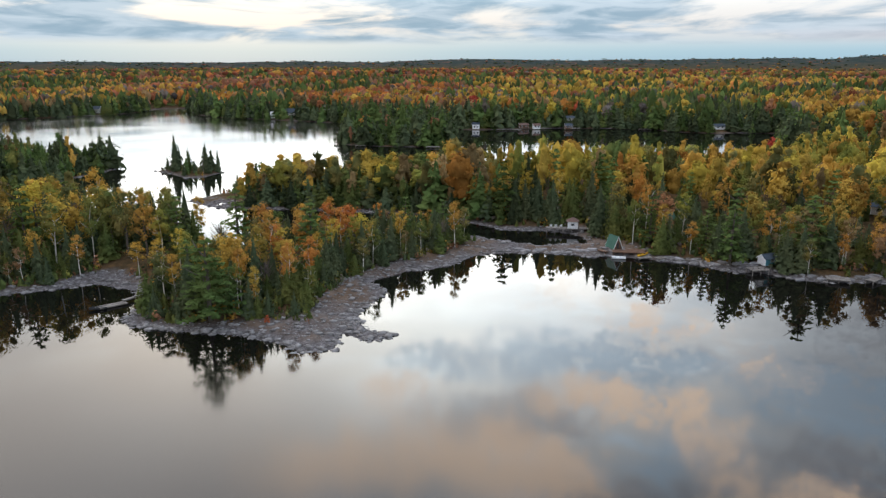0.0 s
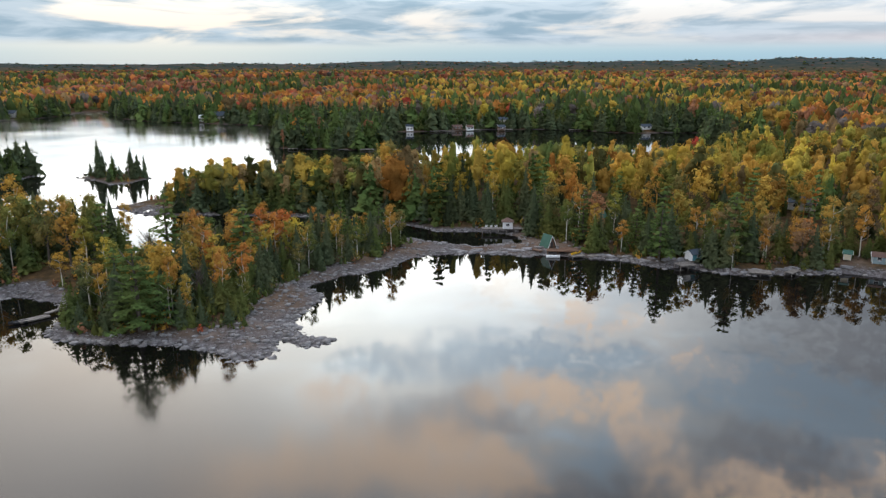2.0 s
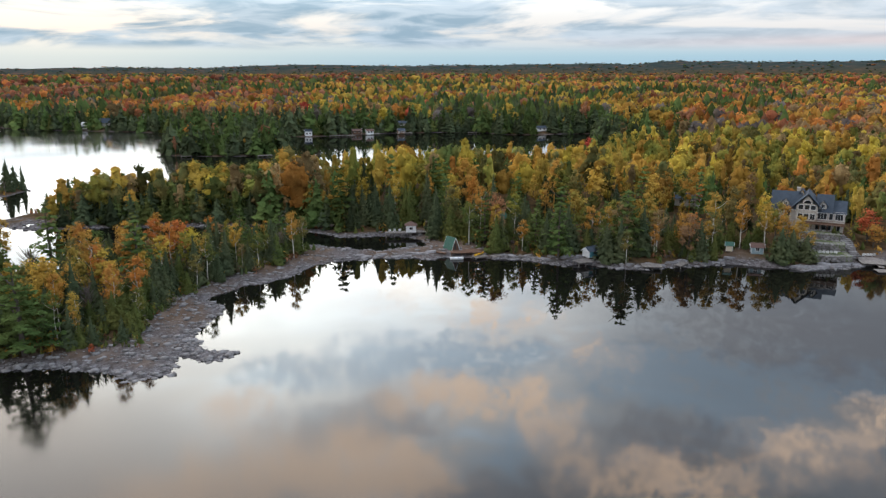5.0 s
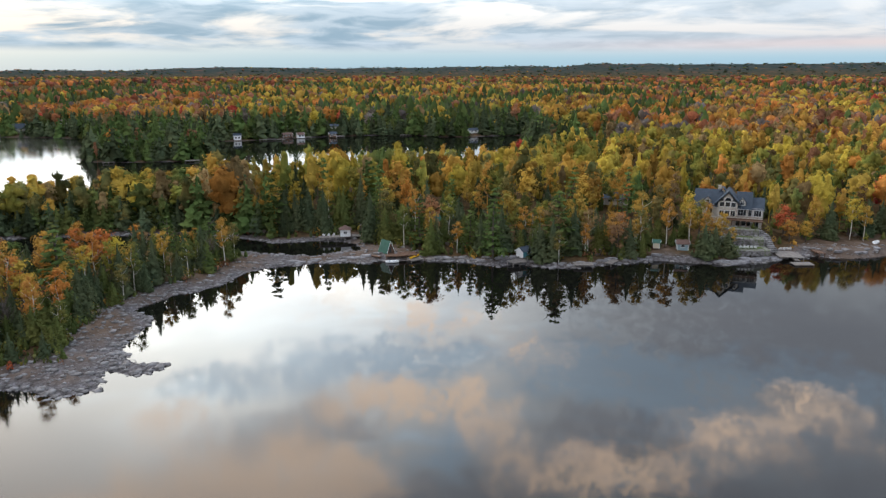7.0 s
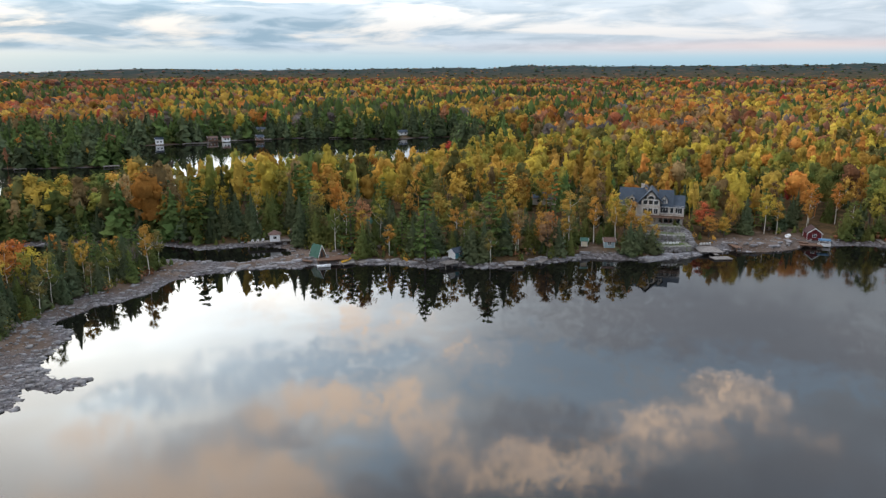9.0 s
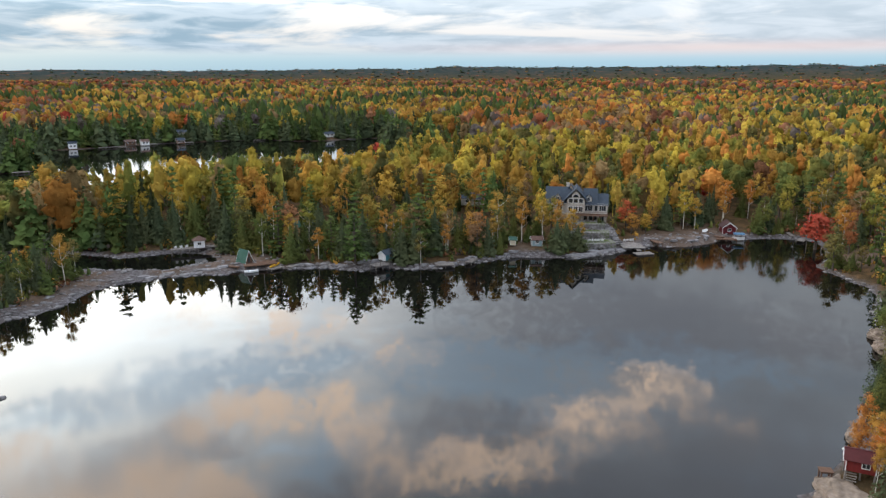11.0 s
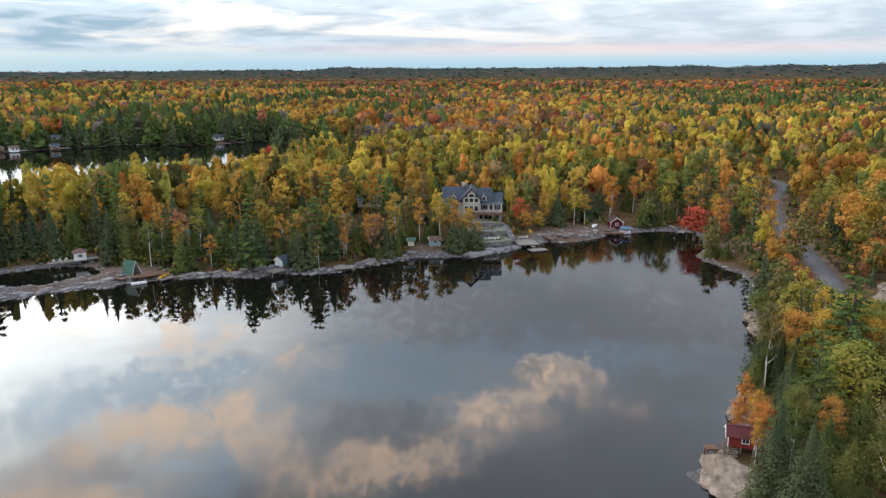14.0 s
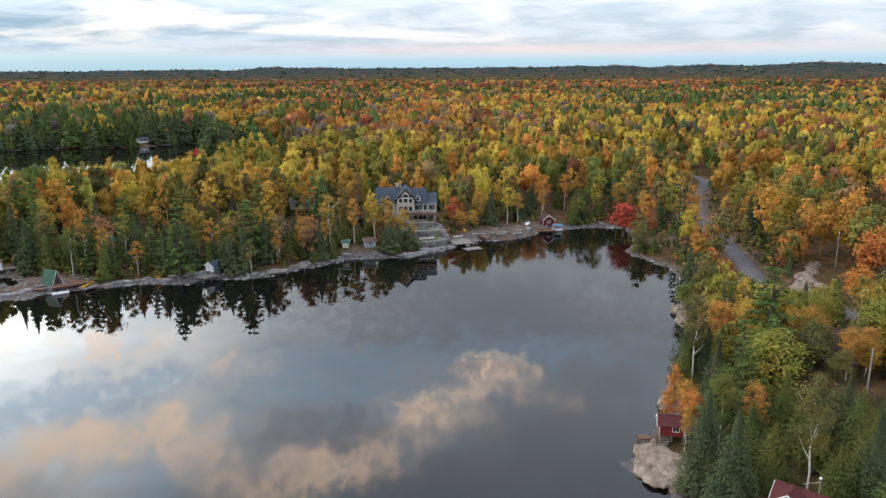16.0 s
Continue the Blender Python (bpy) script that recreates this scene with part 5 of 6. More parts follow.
def window(parent, x, y, z, w, h, face, frame_mat=WHITE, bars=1, name="window"):
    """A framed pane on a wall; face: degrees of its outward normal about z, 0 looks along -y."""
    m = pose(x, y, z, 0, 0, face)
    t = 0.09
    frame_ = part(name, solid((w + 2 * t, 0.10, t, 0, 0, -t), (w + 2 * t, 0.10, t, 0, 0, h), (t, 0.10, h, -w / 2 - t / 2, 0, 0), (t, 0.10, h, w / 2 + t / 2, 0, 0),
                              *[(0.05, 0.07, h, -w / 2 + w * (i + 1) / (bars + 1), 0, 0) for i in range(bars)], bevel=0.01), frame_mat, parent, at=m)
    part("pane", solid((w, 0.03, h, 0, 0, 0), bevel=0), GLASS, frame_)
    return frame_


def gable_building(name, label, category, x, y, z, turn, long, wide, wall, rise, wall_mat, roof_mat, trim_mat=WHITE, over=0.35, base=0.0, windows=(), door=None, gable_mat=None, ribs=0):
    """Ridge along local x. Walls, two roof slopes, barge boards, corner boards, windows and a door."""
    root = thing(name, x, y, z, turn, label, category)
    h = wide / 2
    part("wall_shell", prism([(-h, base), (h, base), (h, base + wall), (0, base + wall + rise), (-h, base + wall)], long), wall_mat, root)
    if gable_mat:
        for k in (-1, 1):
            part("gable_wall", prism([(-h, base), (h, base), (h, base + wall), (0, base + wall + rise), (-h, base + wall)], 0.04, (k * (long / 2 + 0.022), 0, 0)), gable_mat, root)
    slope, angle = math.hypot(h, rise), math.degrees(math.atan2(rise, h))
    for k in (-1, 1):
        run = slope + over
        mid = run / 2 - 0.0
        cy, cz = k * mid * math.cos(radians(angle)), base + wall + rise - mid * math.sin(radians(angle))
        boxes = [(long + 2 * over, run, 0.10, 0, 0, 0.02)] + [(0.05, run, 0.05, -long / 2 + long * i / max(1, ribs - 1), 0, 0.12) for i in range(ribs)]
        part("roof_slope", solid(*boxes, bevel=0.01), roof_mat, root, at=pose(0, cy, cz, -k * angle, 0, 0))
        for e in (-1, 1):
            part("barge_board", solid((0.06, run + 0.03, 0.2, 0, 0, -0.12), bevel=0.01), trim_mat, root, at=pose(e * (long / 2 + over + 0.032), cy, cz, -k * angle, 0, 0))
    part("ridge_cap", solid((long + 2 * over, 0.24, 0.06, 0, 0, base + wall + rise + 0.09)), roof_mat, root)
    for a in (-1, 1):
        for b in (-1, 1):
            part("corner_board", solid((0.12, 0.12, wall, a * (long / 2 + 0.01), b * (h + 0.01), base)), trim_mat, root)
    for face, u, up, w, hh in windows:
        if face in ("front", "back"):
            window(root, u, -h - 0.03 if face == "front" else h + 0.03, base + up, w, hh, 0 if face == "front" else 180)
        else:
            e = -1 if face == "left" else 1
            window(root, e * (long / 2 + 0.05), u, base + up, w, hh, 90 * e)
    if door:
        face, u, w, hh = door
        e = -1 if face == "left" else 1
        m = pose(u, -h - 0.03, base + 0.05, 0, 0, 0) if face == "front" else pose(e * (long / 2 + 0.06), u, base + 0.05, 0, 0, 90 * e)
        leaf = part("door", solid((w, 0.08, hh, 0, 0, 0)), trim_mat, root, at=m)
        part("door_handle", solid((0.05, 0.06, 0.14, w * 0.38, -0.06, hh * 0.48)), BLACK, leaf)
    return root


def deck(name, label, x, y, z, turn, long, wide, under=1.0, posts=True, mat=WOOD, rail=False, category="dock"):
    """A boarded platform on beams and posts; z is the top of the boards."""
    root = thing(name, x, y, z, turn, label, category)
    n = max(3, int(wide / 0.3))
    part("boards", solid(*[(long, wide / n - 0.03, 0.06, 0, -wide / 2 + wide * (i + 0.5) / n, -0.06 - 0.004 * (i % 3)) for i in range(n)], bevel=0), mat, root)
    for k in (-1, 1):
        part("beam", solid((long - 0.1, 0.14, 0.2, 0, k * (wide / 2 - 0.15), -0.275)), mat, root)
    if posts:
        for i in range(max(2, int(long / 2.2) + 1)):
            px_ = -long / 2 + 0.2 + (long - 0.4) * i / max(1, int(long / 2.2))
            for k in (-1, 1):
                part("post", rod((px_, k * (wide / 2 - 0.2), -under - 0.6), (px_, k * (wide / 2 - 0.2), -0.2), 0.11), mat, root)
    if rail:
        for i in range(int(long / 1.5) + 1):
            part("rail_post", solid((0.1, 0.1, 1.0, -long / 2 + 0.06 + (long - 0.12) * i / int(long / 1.5), -wide / 2 + 0.06, 0)), mat, root)
        part("handrail", solid((long, 0.12, 0.06, 0, -wide / 2 + 0.06, 1.0), (long, 0.05, 0.05, 0, -wide / 2 + 0.06, 0.5)), mat, root)
    return root


def garden_chair(x, y, z, turn, where):
    """A slatted lounge chair with wide arms."""
    root = thing("garden_chair", x, y, z, turn, f"white slatted garden chair {where}", "chair", "white garden chairs")
    part("seat", solid(*[(0.10, 0.62, 0.025, -0.22 + 0.11 * i, -0.02, 0.34, 10, 0, 0) for i in range(5)], bevel=0), WHITE, root)
    part("backrest", solid(*[(0.10, 0.03, 0.80 - 0.03 * abs(i - 2), -0.22 + 0.11 * i, 0.30, 0.26, -22, 0, 0) for i in range(5)], bevel=0), WHITE, root)
    for k in (-1, 1):
        part("armrest", solid((0.14, 0.72, 0.03, k * 0.34, 0, 0.58)), WHITE, root)
        part("front_leg", solid((0.05, 0.10, 0.58, k * 0.30, -0.28, 0)), WHITE, root)
        part("back_leg", solid((0.04, 0.10, 0.62, k * 0.30, 0.26, 0)), WHITE, root)
    return root


def boat(name, label, x, y, z, turn, long, wide, tall, hull_mat, inner_mat, canopy=None):
    """An open boat with a pointed bow and thwarts."""
    root = thing(name, x, y, z, turn, label, "boat")
    bm = bmesh.new()
    rings = []
    for i in range(9):
        t = i / 8
        w = wide / 2 * (1 - max(0, (t - 0.45) / 0.55) ** 2.2) * (0.9 + 0.1 * min(1, t * 4))
        lift = tall * 0.35 * max(0, t - 0.5) ** 2 * 4
        px_ = -long / 2 + long * t
        rings.append([bm.verts.new((px_, yy * w, zz)) for yy, zz in ((-1, tall + lift), (-0.75, 0.12 + lift * 0.4), (0, lift * 0.3), (0.75, 0.12 + lift * 0.4), (1, tall + lift),
                                                                 (0.86, tall + lift), (0.6, 0.2 + lift * 0.4), (-0.6, 0.2 + lift * 0.4), (-0.86, tall + lift))])
    for a, b in zip(rings[:-1], rings[1:]):
        for j in range(9):
            bm.faces.new((a[j], a[(j + 1) % 9], b[(j + 1) % 9], b[j]))
    bm.faces.new(rings[0])
    bmesh.ops.recalc_face_normals(bm, faces=bm.faces[:])
    part("hull", bm, hull_mat, root)
    for t in (-0.2, 0.12):
        part("thwart", solid((0.22, wide * 0.78, 0.04, long * t, 0, tall * 0.72)), inner_mat, root)
    if canopy:
        part("canopy", prism([(-wide * 0.7, 0), (-wide * 0.45, 0.35), (wide * 0.45, 0.35), (wide * 0.7, 0), (wide * 0.62, 0), (wide * 0.4, 0.28), (-wide * 0.4, 0.28), (-wide * 0.62, 0)], long * 0.9, (0, 0, 1.9)), canopy, root)
        for a in (-1, 1):
            for b in (-1, 1):
                part("canopy_post", rod((a * long * 0.4, b * wide * 0.62, -0.8), (a * long * 0.4, b * wide * 0.62, 1.92), 0.05), WHITE, root)
    return root


# -- the large lake house --
def build_house():
    g = thing("lake_house", 143.6, 167.8, 6.0, -40.7, "large beige stone lake house with dark blue shingle roofs", "house")
    fl = 2.7  # main floor over the walk-out basement
    part("basement_wall", solid((17.6, 8.5, fl, 0.6, 5.4, -0.5), (5.2, 1.2, fl, -0.3, 0.7, -0.5)), STONE_WALL, g)
    part("wall", solid((7.4, 8.2, 3.3, -5.6, 5.6, fl - 0.5), (6.8, 7.4, 3.0, 6.0, 5.6, fl - 0.5)), SIDING, g)
    part("gable_wall", prism([(-2.7, 0), (2.7, 0), (2.7, 4.3), (0, 7.2), (-2.7, 4.3)], 8.6), STONE_WALL, g, at=pose(-0.3, 4.6, fl - 0.5, 0, 0, 90))

    def roof(cx, cy, z, turn, long, wide, rise, over=0.5, hip=0.0):
        h, a = wide / 2, math.degrees(math.atan2(rise, wide / 2))
        run = math.hypot(h, rise) + over
        for k in (-1, 1):
            mid = run / 2
            m = pose(cx, cy, z, 0, 0, turn) @ pose(0, k * mid * math.cos(radians(a)), rise - mid * math.sin(radians(a)), -k * a, 0, 0)
            slope = part("roof_slope", solid((long, run, 0.14, 0, 0, 0.02)), SHINGLE, g, at=m)
            part("fascia", solid((long, 0.05, 0.2, 0, -k * -1 * (run / 2 + 0.03), -0.06)), WHITE, slope)

    roof(-5.8, 5.6, fl + 2.8, 0, 8.0, 9.2, 4.1)
    part("gable_end", prism([(-4.1, 0), (4.1, 0), (0, 3.65)], 0.3), SIDING, g, at=pose(-9.2, 5.6, fl + 2.8))
    roof(4.1, 5.6, fl + 2.5, 0, 4.4, 8.4, 4.1)
    part("gable_end", prism([(-3.8, 0), (3.8, 0), (0, 3.7)], 0.3), SIDING, g, at=pose(6.05, 5.6, fl + 2.5))
    roof(7.95, 5.8, fl + 2.3, 0, 3.4, 7.6, 2.7)
    part("gable_end", prism([(-3.4, 0), (3.4, 0), (0, 2.35)], 0.3), SIDING, g, at=pose(9.2, 5.8, fl + 2.3))
    roof(-0.3, 4.6, fl + 3.75, 90, 9.6, 6.6, 3.5, 0.6)
    roof(-2.0, 7.2, fl + 4.3, 90, 5.0, 5.0, 3.2, 0.4)
    part("gable_end", prism([(-2.3, 0), (2.3, 0), (0, 2.9)], 0.25), SIDING, g, at=pose(-2.0, 5.2, fl + 4.3, 0, 0, 90))
    # dormers
    for cx, cz, w in ((3.6, fl + 3.0, 1.9), (-5.9, fl + 3.0, 2.0)):
        d = part("dormer", prism([(-w / 2, 0), (w / 2, 0), (w / 2, 1.5), (0, 2.6), (-w / 2, 1.5)], 2.8), STONE_WALL, g, at=pose(cx, 3.2, cz - 0.4, 0, 0, 90))
        for k in (-1, 1):
            part("dormer_roof", solid((3.2, 1.75, 0.1, 0, 0, 0)), SHINGLE, d, at=pose(-0.1, k * 0.66, 2.05, -k * 48, 0, 0))
        window(g, cx, 1.74, cz + 0.35, 0.85, 1.1, 0, bars=1)
    # windows of the tall gable: a fan over two rows
    y0 = 0.26
    for k in (-1, 0, 1):
        window(g, -0.3 + k * 1.55, y0, fl + 2.9, 1.2, 1.25, 0, bars=0)
        window(g, -0.3 + k * 1.55, y0, fl + 0.2, 1.15, 1.5, 0, bars=1)
    bm = bmesh.new()
    arch = [bm.verts.new((0.95 * math.cos(a), 0, 0.95 * math.sin(a))) for a in np.linspace(0, math.pi, 11)]
    bm.faces.new(arch)
    bmesh.ops.solidify(bm, geom=bm.faces[:], thickness=0.06)
    arch_pane = part("arched_window", bm, GLASS, g, at=pose(-0.3, y0 - 0.05, fl + 4.6))
    v, f = tube([(0.98 * math.cos(a), 0, 0.98 * math.sin(a)) for a in np.linspace(0, math.pi, 11)], [0.08] * 11, 5)
    part("arch_frame", mesh_of("arch_frame", v, f, [WHITE]), WHITE, arch_pane)
    for k in (-1, 1):
        bm = bmesh.new()
        bm.faces.new([bm.verts.new(p) for p in ((k * 1.25, 0, 0), (k * 2.2, 0, 0), (k * 1.25, 0, 0.85))])
        bmesh.ops.solidify(bm, geom=bm.faces[:], thickness=0.05)
        part("fan_window", bm, GLASS, g, at=pose(-0.3, y0 - 0.03, fl + 4.5))
    for cx, w, bars in ((3.7, 2.2, 2), (5.9, 0.9, 0), (7.9, 1.9, 2)):
        window(g, cx, 1.86, fl + 0.25, w, 1.75, 0, bars=bars)
    for cx in (-8.0, -5.2):
        window(g, cx, 1.46, fl + 0.5, 1.5, 1.4, 0, bars=1)
    for cx, w in ((-5.5, 1.6), (2.2, 2.4), (5.0, 2.4), (7.6, 1.6)):
        window(g, cx, 1.12, 0.1, w, 1.7, 0, bars=1)
    part("chimney", solid((0.9, 0.8, 1.6, -3.0, 8.2, fl + 6.1), (1.1, 1.0, 0.16, -3.0, 8.2, fl + 7.7)), STONE_WALL, g)
    # deck with posts and railing over the basement door
    part("deck", solid((10.5, 3.0, 0.22, 4.2, -0.4, fl - 0.75)), BROWN_WOOD, g)
    for i in range(6):
        part("deck_post", solid((0.18, 0.18, fl - 0.6, -0.8 + 2.0 * i, -1.7, -0.2)), BROWN_WOOD, g)
    for i in range(8):
        part("rail_post", solid((0.09, 0.09, 1.0, -0.9 + 1.47 * i, -1.85, fl - 0.53)), BROWN_WOOD, g)
    part("handrail", solid((10.5, 0.12, 0.08, 4.2, -1.85, fl + 0.47), (10.5, 0.04, 0.45, 4.2, -1.85, fl - 0.35)), BROWN_WOOD, g)


GARDEN = surface("rockery_bed", [(0.12, 0.115, 0.11), (0.21, 0.20, 0.195), (0.08, 0.10, 0.04), (0.27, 0.26, 0.25)], 1.3, 0.95, 0.9, 3.0)


def terrace(x, y, z, turn, long, wide, tall, label, top=GARDEN):
    """A stone retaining wall of stacked blocks with a grass bed behind it."""
    root = thing("terrace", x, y, z, turn, label, "terrace", "garden terraces")
    a = np.linspace(-1, 1, int(long / 1.1))
    for i, u in enumerate(a):
        for row in range(max(1, int(tall / 0.5))):
            w = 1.05 * (0.85 + 0.3 * ((i * 7 + row * 3) % 5) / 5)
            part("stone", solid((w, 0.7, 0.48, u * long / 2 + (row % 2) * 0.4, wide * (0.35 * u * u) - wide / 2 + 0.12 * row, row * 0.5, 0, 0, 22 * u), bevel=0.07), ROCK, root)
    part("lawn", prism([(-wide / 2 + 0.4, 0), (wide / 2, 0), (wide / 2, tall + 0.15), (-wide / 2 + 0.4, tall - 0.05)], long * 0.92), GARDEN, root)
    part("grass_strip", solid((long * (0.62 if top is GRASS else 0.4), wide * (0.42 if top is GRASS else 0.22), 0.12, 0.3, wide * 0.08, tall + 0.06), bevel=0.05), GRASS, root)
    for i in range(9):
        part("stone", solid((0.9 + 0.1 * (i % 4), 0.7, 0.4, (i - 4) * long * 0.1, wide * (0.3 + 0.05 * (i % 3)), tall - 0.05, 0, 0, 25 * (i % 5)), bevel=0.09), ROCK, root)


build_house()
terrace(140.0, 154.8, 1.0, -22, 12.0, 5.5, 1.5, "curved grey stone terrace with a lawn of white chairs", GRASS)
steps = thing("stone_steps", 149.3, 161.5, 5.2, -8, "wide grey stone steps winding down to the dock", "steps")
for i in range(11):
    part("slab", solid((2.5, 1.0, 0.42, 0.6 * math.sin(i * 0.55), -0.85 * i, -0.36 * i, 0, 0, 9 * math.sin(i * 1.9)), bevel=0.06), ROCK, steps)
terrace(142.2, 159.6, 2.5, -38, 12.0, 4.5, 2.0, "grey stone garden terrace planted with grass")
terrace(144.4, 163.4, 4.5, -40, 11.0, 3.4, 1.6, "upper grey stone terrace below the lake house")
for i in range(5):
    garden_chair(138.0 + 0.92 * i, 155.2 - 0.38 * i, 2.55, 155 - 6 * i, "on the terrace lawn")
deck("boat_dock", "wide grey wooden dock on posts below the terraces", 150.8, 151.2, 0.95, 62, 8.0, 6.5, 1.4)
deck("gangway", "narrow pale gangway sloping to the floating dock", 150.0, 147.6, 0.62, -118, 4.6, 1.2, 0.7, posts=False)
deck("floating_dock", "pale square floating dock on the lake", 148.4, 143.6, 0.38, -18, 5.4, 3.0, 0.3, posts=False)
for i in range(4):
    garden_chair(151.8 + 0.85 * i, 155.0 - 0.25 * i, 1.0, 150, "on the boat dock")
deck("boat_ramp", "brown wooden ramp beside the sandy beach", 160.5, 153.0, 1.35, 75, 12.0, 1.9, 0.6, mat=BROWN_WOOD)
boat("pedal_boat", "white pedal boat drawn up on the beach", 182.5, 151.0, 1.35, 20, 2.3, 1.5, 0.7, WHITE, WHITE)

# -- the red boathouse and its dock --
gable_building("red_boathouse", "small red boathouse with white trim beside the beach", "boathouse", 188.6, 147.6, 1.2, 52, 5.0, 4.0, 2.1, 1.5, CRIMSON, MAROON_ROOF,
               windows=(("left", 0, 0.9, 0.9, 0.8),))
deck("boathouse_dock", "brown wooden dock in front of the red boathouse", 182.6, 143.2, 0.85, -40, 6.2, 3.2, 1.2, mat=BROWN_WOOD)
deck("boathouse_ramp", "brown wooden walkway down to the dock", 181.0, 146.8, 1.25, 112, 7.0, 1.3, 0.5, mat=BROWN_WOOD)
boat("covered_boat", "white motor boat under a blue canvas lift", 186.4, 141.6, 0.15, -42, 3.6, 1.6, 0.75, WHITE, BLUE_CANVAS, BLUE_CANVAS)
deck("long_dock", "long weathered wooden dock leading from the shore", 206.0, 138.6, 1.0, 52, 11.0, 1.4, 1.4)
deck("dock_head", "weathered wooden dock platform at the water", 202.0, 131.0, 0.6, 20, 4.6, 2.2, 0.8)

# -- sheds along the bay --
gable_building("white_shed", "small white and teal shed with a dark roof", "shed", 80.0, 170.4, 1.5, 20, 3.3, 2.5, 1.8, 0.85, TEAL, SHINGLE, gable_mat=WHITE, windows=(("front", 0.4, 0.9, 0.8, 0.7),),
               door=("left", 0.0, 0.9, 1.9))
deck("shed_deck", "grey wooden deck on posts beside the white shed", 76.6, 167.4, 1.3, 8, 4.6, 3.2, 1.4, rail=True)
gable_building("blue_shed", "pale blue shed with a brown roof near the shore", "shed", 124.2, 162.0, 1.8, -30, 2.9, 2.4, 1.9, 0.8, PALE_BLUE, BROWN_ROOF, windows=(("front", 0, 0.9, 0.9, 0.8),))
gable_building("small_shed", "small cream shed with a green roof under birches", "shed", 117.6, 164.6, 2.2, -35, 1.6, 1.4, 1.7, 0.6, CREAM, GREEN_METAL)
deck("stone_dock", "low grey dock platform on the rocky shore", 92.5, 160.6, 0.9, -20, 5.0, 3.4, 1.0)
deck("shore_planks", "grey planks lying across the rocky shore", 100.8, 160.2, 0.85, 35, 4.8, 2.0, 0.6)
deck("shore_walk", "low grey boardwalk on the rocky shore", 64.5, 177.4, 0.7, -28, 4.2, 1.2, 0.5)


def a_frame():
    root = thing("a_frame_boathouse", 46.2, 187.8, 1.35, -66, "green-roofed a-frame boathouse on a timber deck", "boathouse")
    part("end_wall", prism([(-2.1, 0), (2.1, 0), (0, 4.1)], 5.6), BROWN_WOOD, root)
    for k in (-1, 1):
        slope = part("roof_slope", solid((6.4, 4.9, 0.09, 0, 0, 0.02), *[(0.05, 4.9, 0.05, -3.1 + 0.62 * i, 0, 0.11) for i in range(11)], bevel=0.01), GREEN_METAL, root,
                     at=pose(0, k * 1.13, 2.08, -k * 63.0, 0, 0))
        for e in (-1, 1):
            part("barge_board", solid((0.06, 4.95, 0.2, e * 3.23, 0, -0.08)), WHITE, slope)
    part("door", solid((0.08, 1.0, 2.0, 2.84, 0, 0.05)), BLACK, root)
    part("ridge_cap", solid((6.5, 0.3, 0.08, 0, 0, 4.24)), GREEN_METAL, root)
    root.scale = (0.62, 0.64, 0.78)


a_frame()
deck("timber_deck", "dark timber deck on cribs under the a-frame", 49.4, 184.6, 1.3, -8, 8.5, 4.0, 1.6, mat=BROWN_WOOD)
deck("shore_steps", "old wooden walkway beside the a-frame boathouse", 42.0, 186.2, 1.1, -48, 5.0, 1.1, 0.7, mat=BROWN_WOOD)
boat("rowing_boat", "white and blue rowing boat moored by the crib", 46.0, 180.8, 0.0, -12, 3.6, 1.4, 0.55, WHITE, BLUE_CANVAS)
boat("canoe", "yellow canoe lying on the shore planks", 52.6, 181.6, 0.75, 38, 4.2, 0.85, 0.4, YELLOW, WOOD)
deck("broken_dock", "sagging grey dock boards at the water's edge", 52.4, 180.6, 0.65, 14, 4.0, 2.4, 0.8)
deck("broken_dock", "sagging grey dock boards at the water's edge", 56.8, 180.2, 0.6, 32, 3.0, 2.0, 0.8)


def cove_shed():
    root = thing("cove_shed", 39.0, 210.0, 1.65, -10, "white shed with a brown hipped roof on a dock", "shed")
    part("wall_shell", solid((2.9, 2.6, 2.1, 0, 0, 0)), WHITE, root)
    bm = bmesh.new()
    low = [bm.verts.new(p) for p in ((-1.8, -1.65, 2.08), (1.8, -1.65, 2.08), (1.8, 1.65, 2.08), (-1.8, 1.65, 2.08))]
    high = [bm.verts.new((-0.25, 0, 3.2)), bm.verts.new((0.25, 0, 3.2))]
    for f in ((low[0], low[1], high[1], high[0]), (low[1], low[2], high[1]), (low[2], low[3], high[0], high[1]), (low[3], low[0], high[0]), tuple(low[::-1])):
        bm.faces.new(f)
    part("roof", bm, BROWN_ROOF, root)
    window(root, 0, -1.33, 0.9, 0.9, 0.7, 0)
    root.scale = (1.05, 1.05, 1.0)


cove_shed()
deck("cove_dock", "grey wooden dock on piers beside the cove", 37.4, 210.4, 1.6, -6, 12.5, 2.6, 2.0)
for i in range(3):
    garden_chair(32.6 + 1.5 * i, 211.0, 1.62, 170 + 8 * i, "on the cove dock")
gable_building("green_cabin", "dark green cabin roof among the trees", "cabin", 65.5, 206.0, 3.6, 35, 4.2, 3.8, 1.8, 2.4, BROWN_WOOD, GREEN_METAL, BROWN_WOOD)
gable_building("forest_cabin", "grey cabin half hidden behind birches", "cabin", 130.0, 206.0, 6.6, -35, 7.5, 5.0, 2.4, 1.4, SIDING, SHINGLE, windows=(("front", -1.8, 0.9, 1.2, 1.0), ("front", 1.6, 0.9, 1.2, 1.0)))

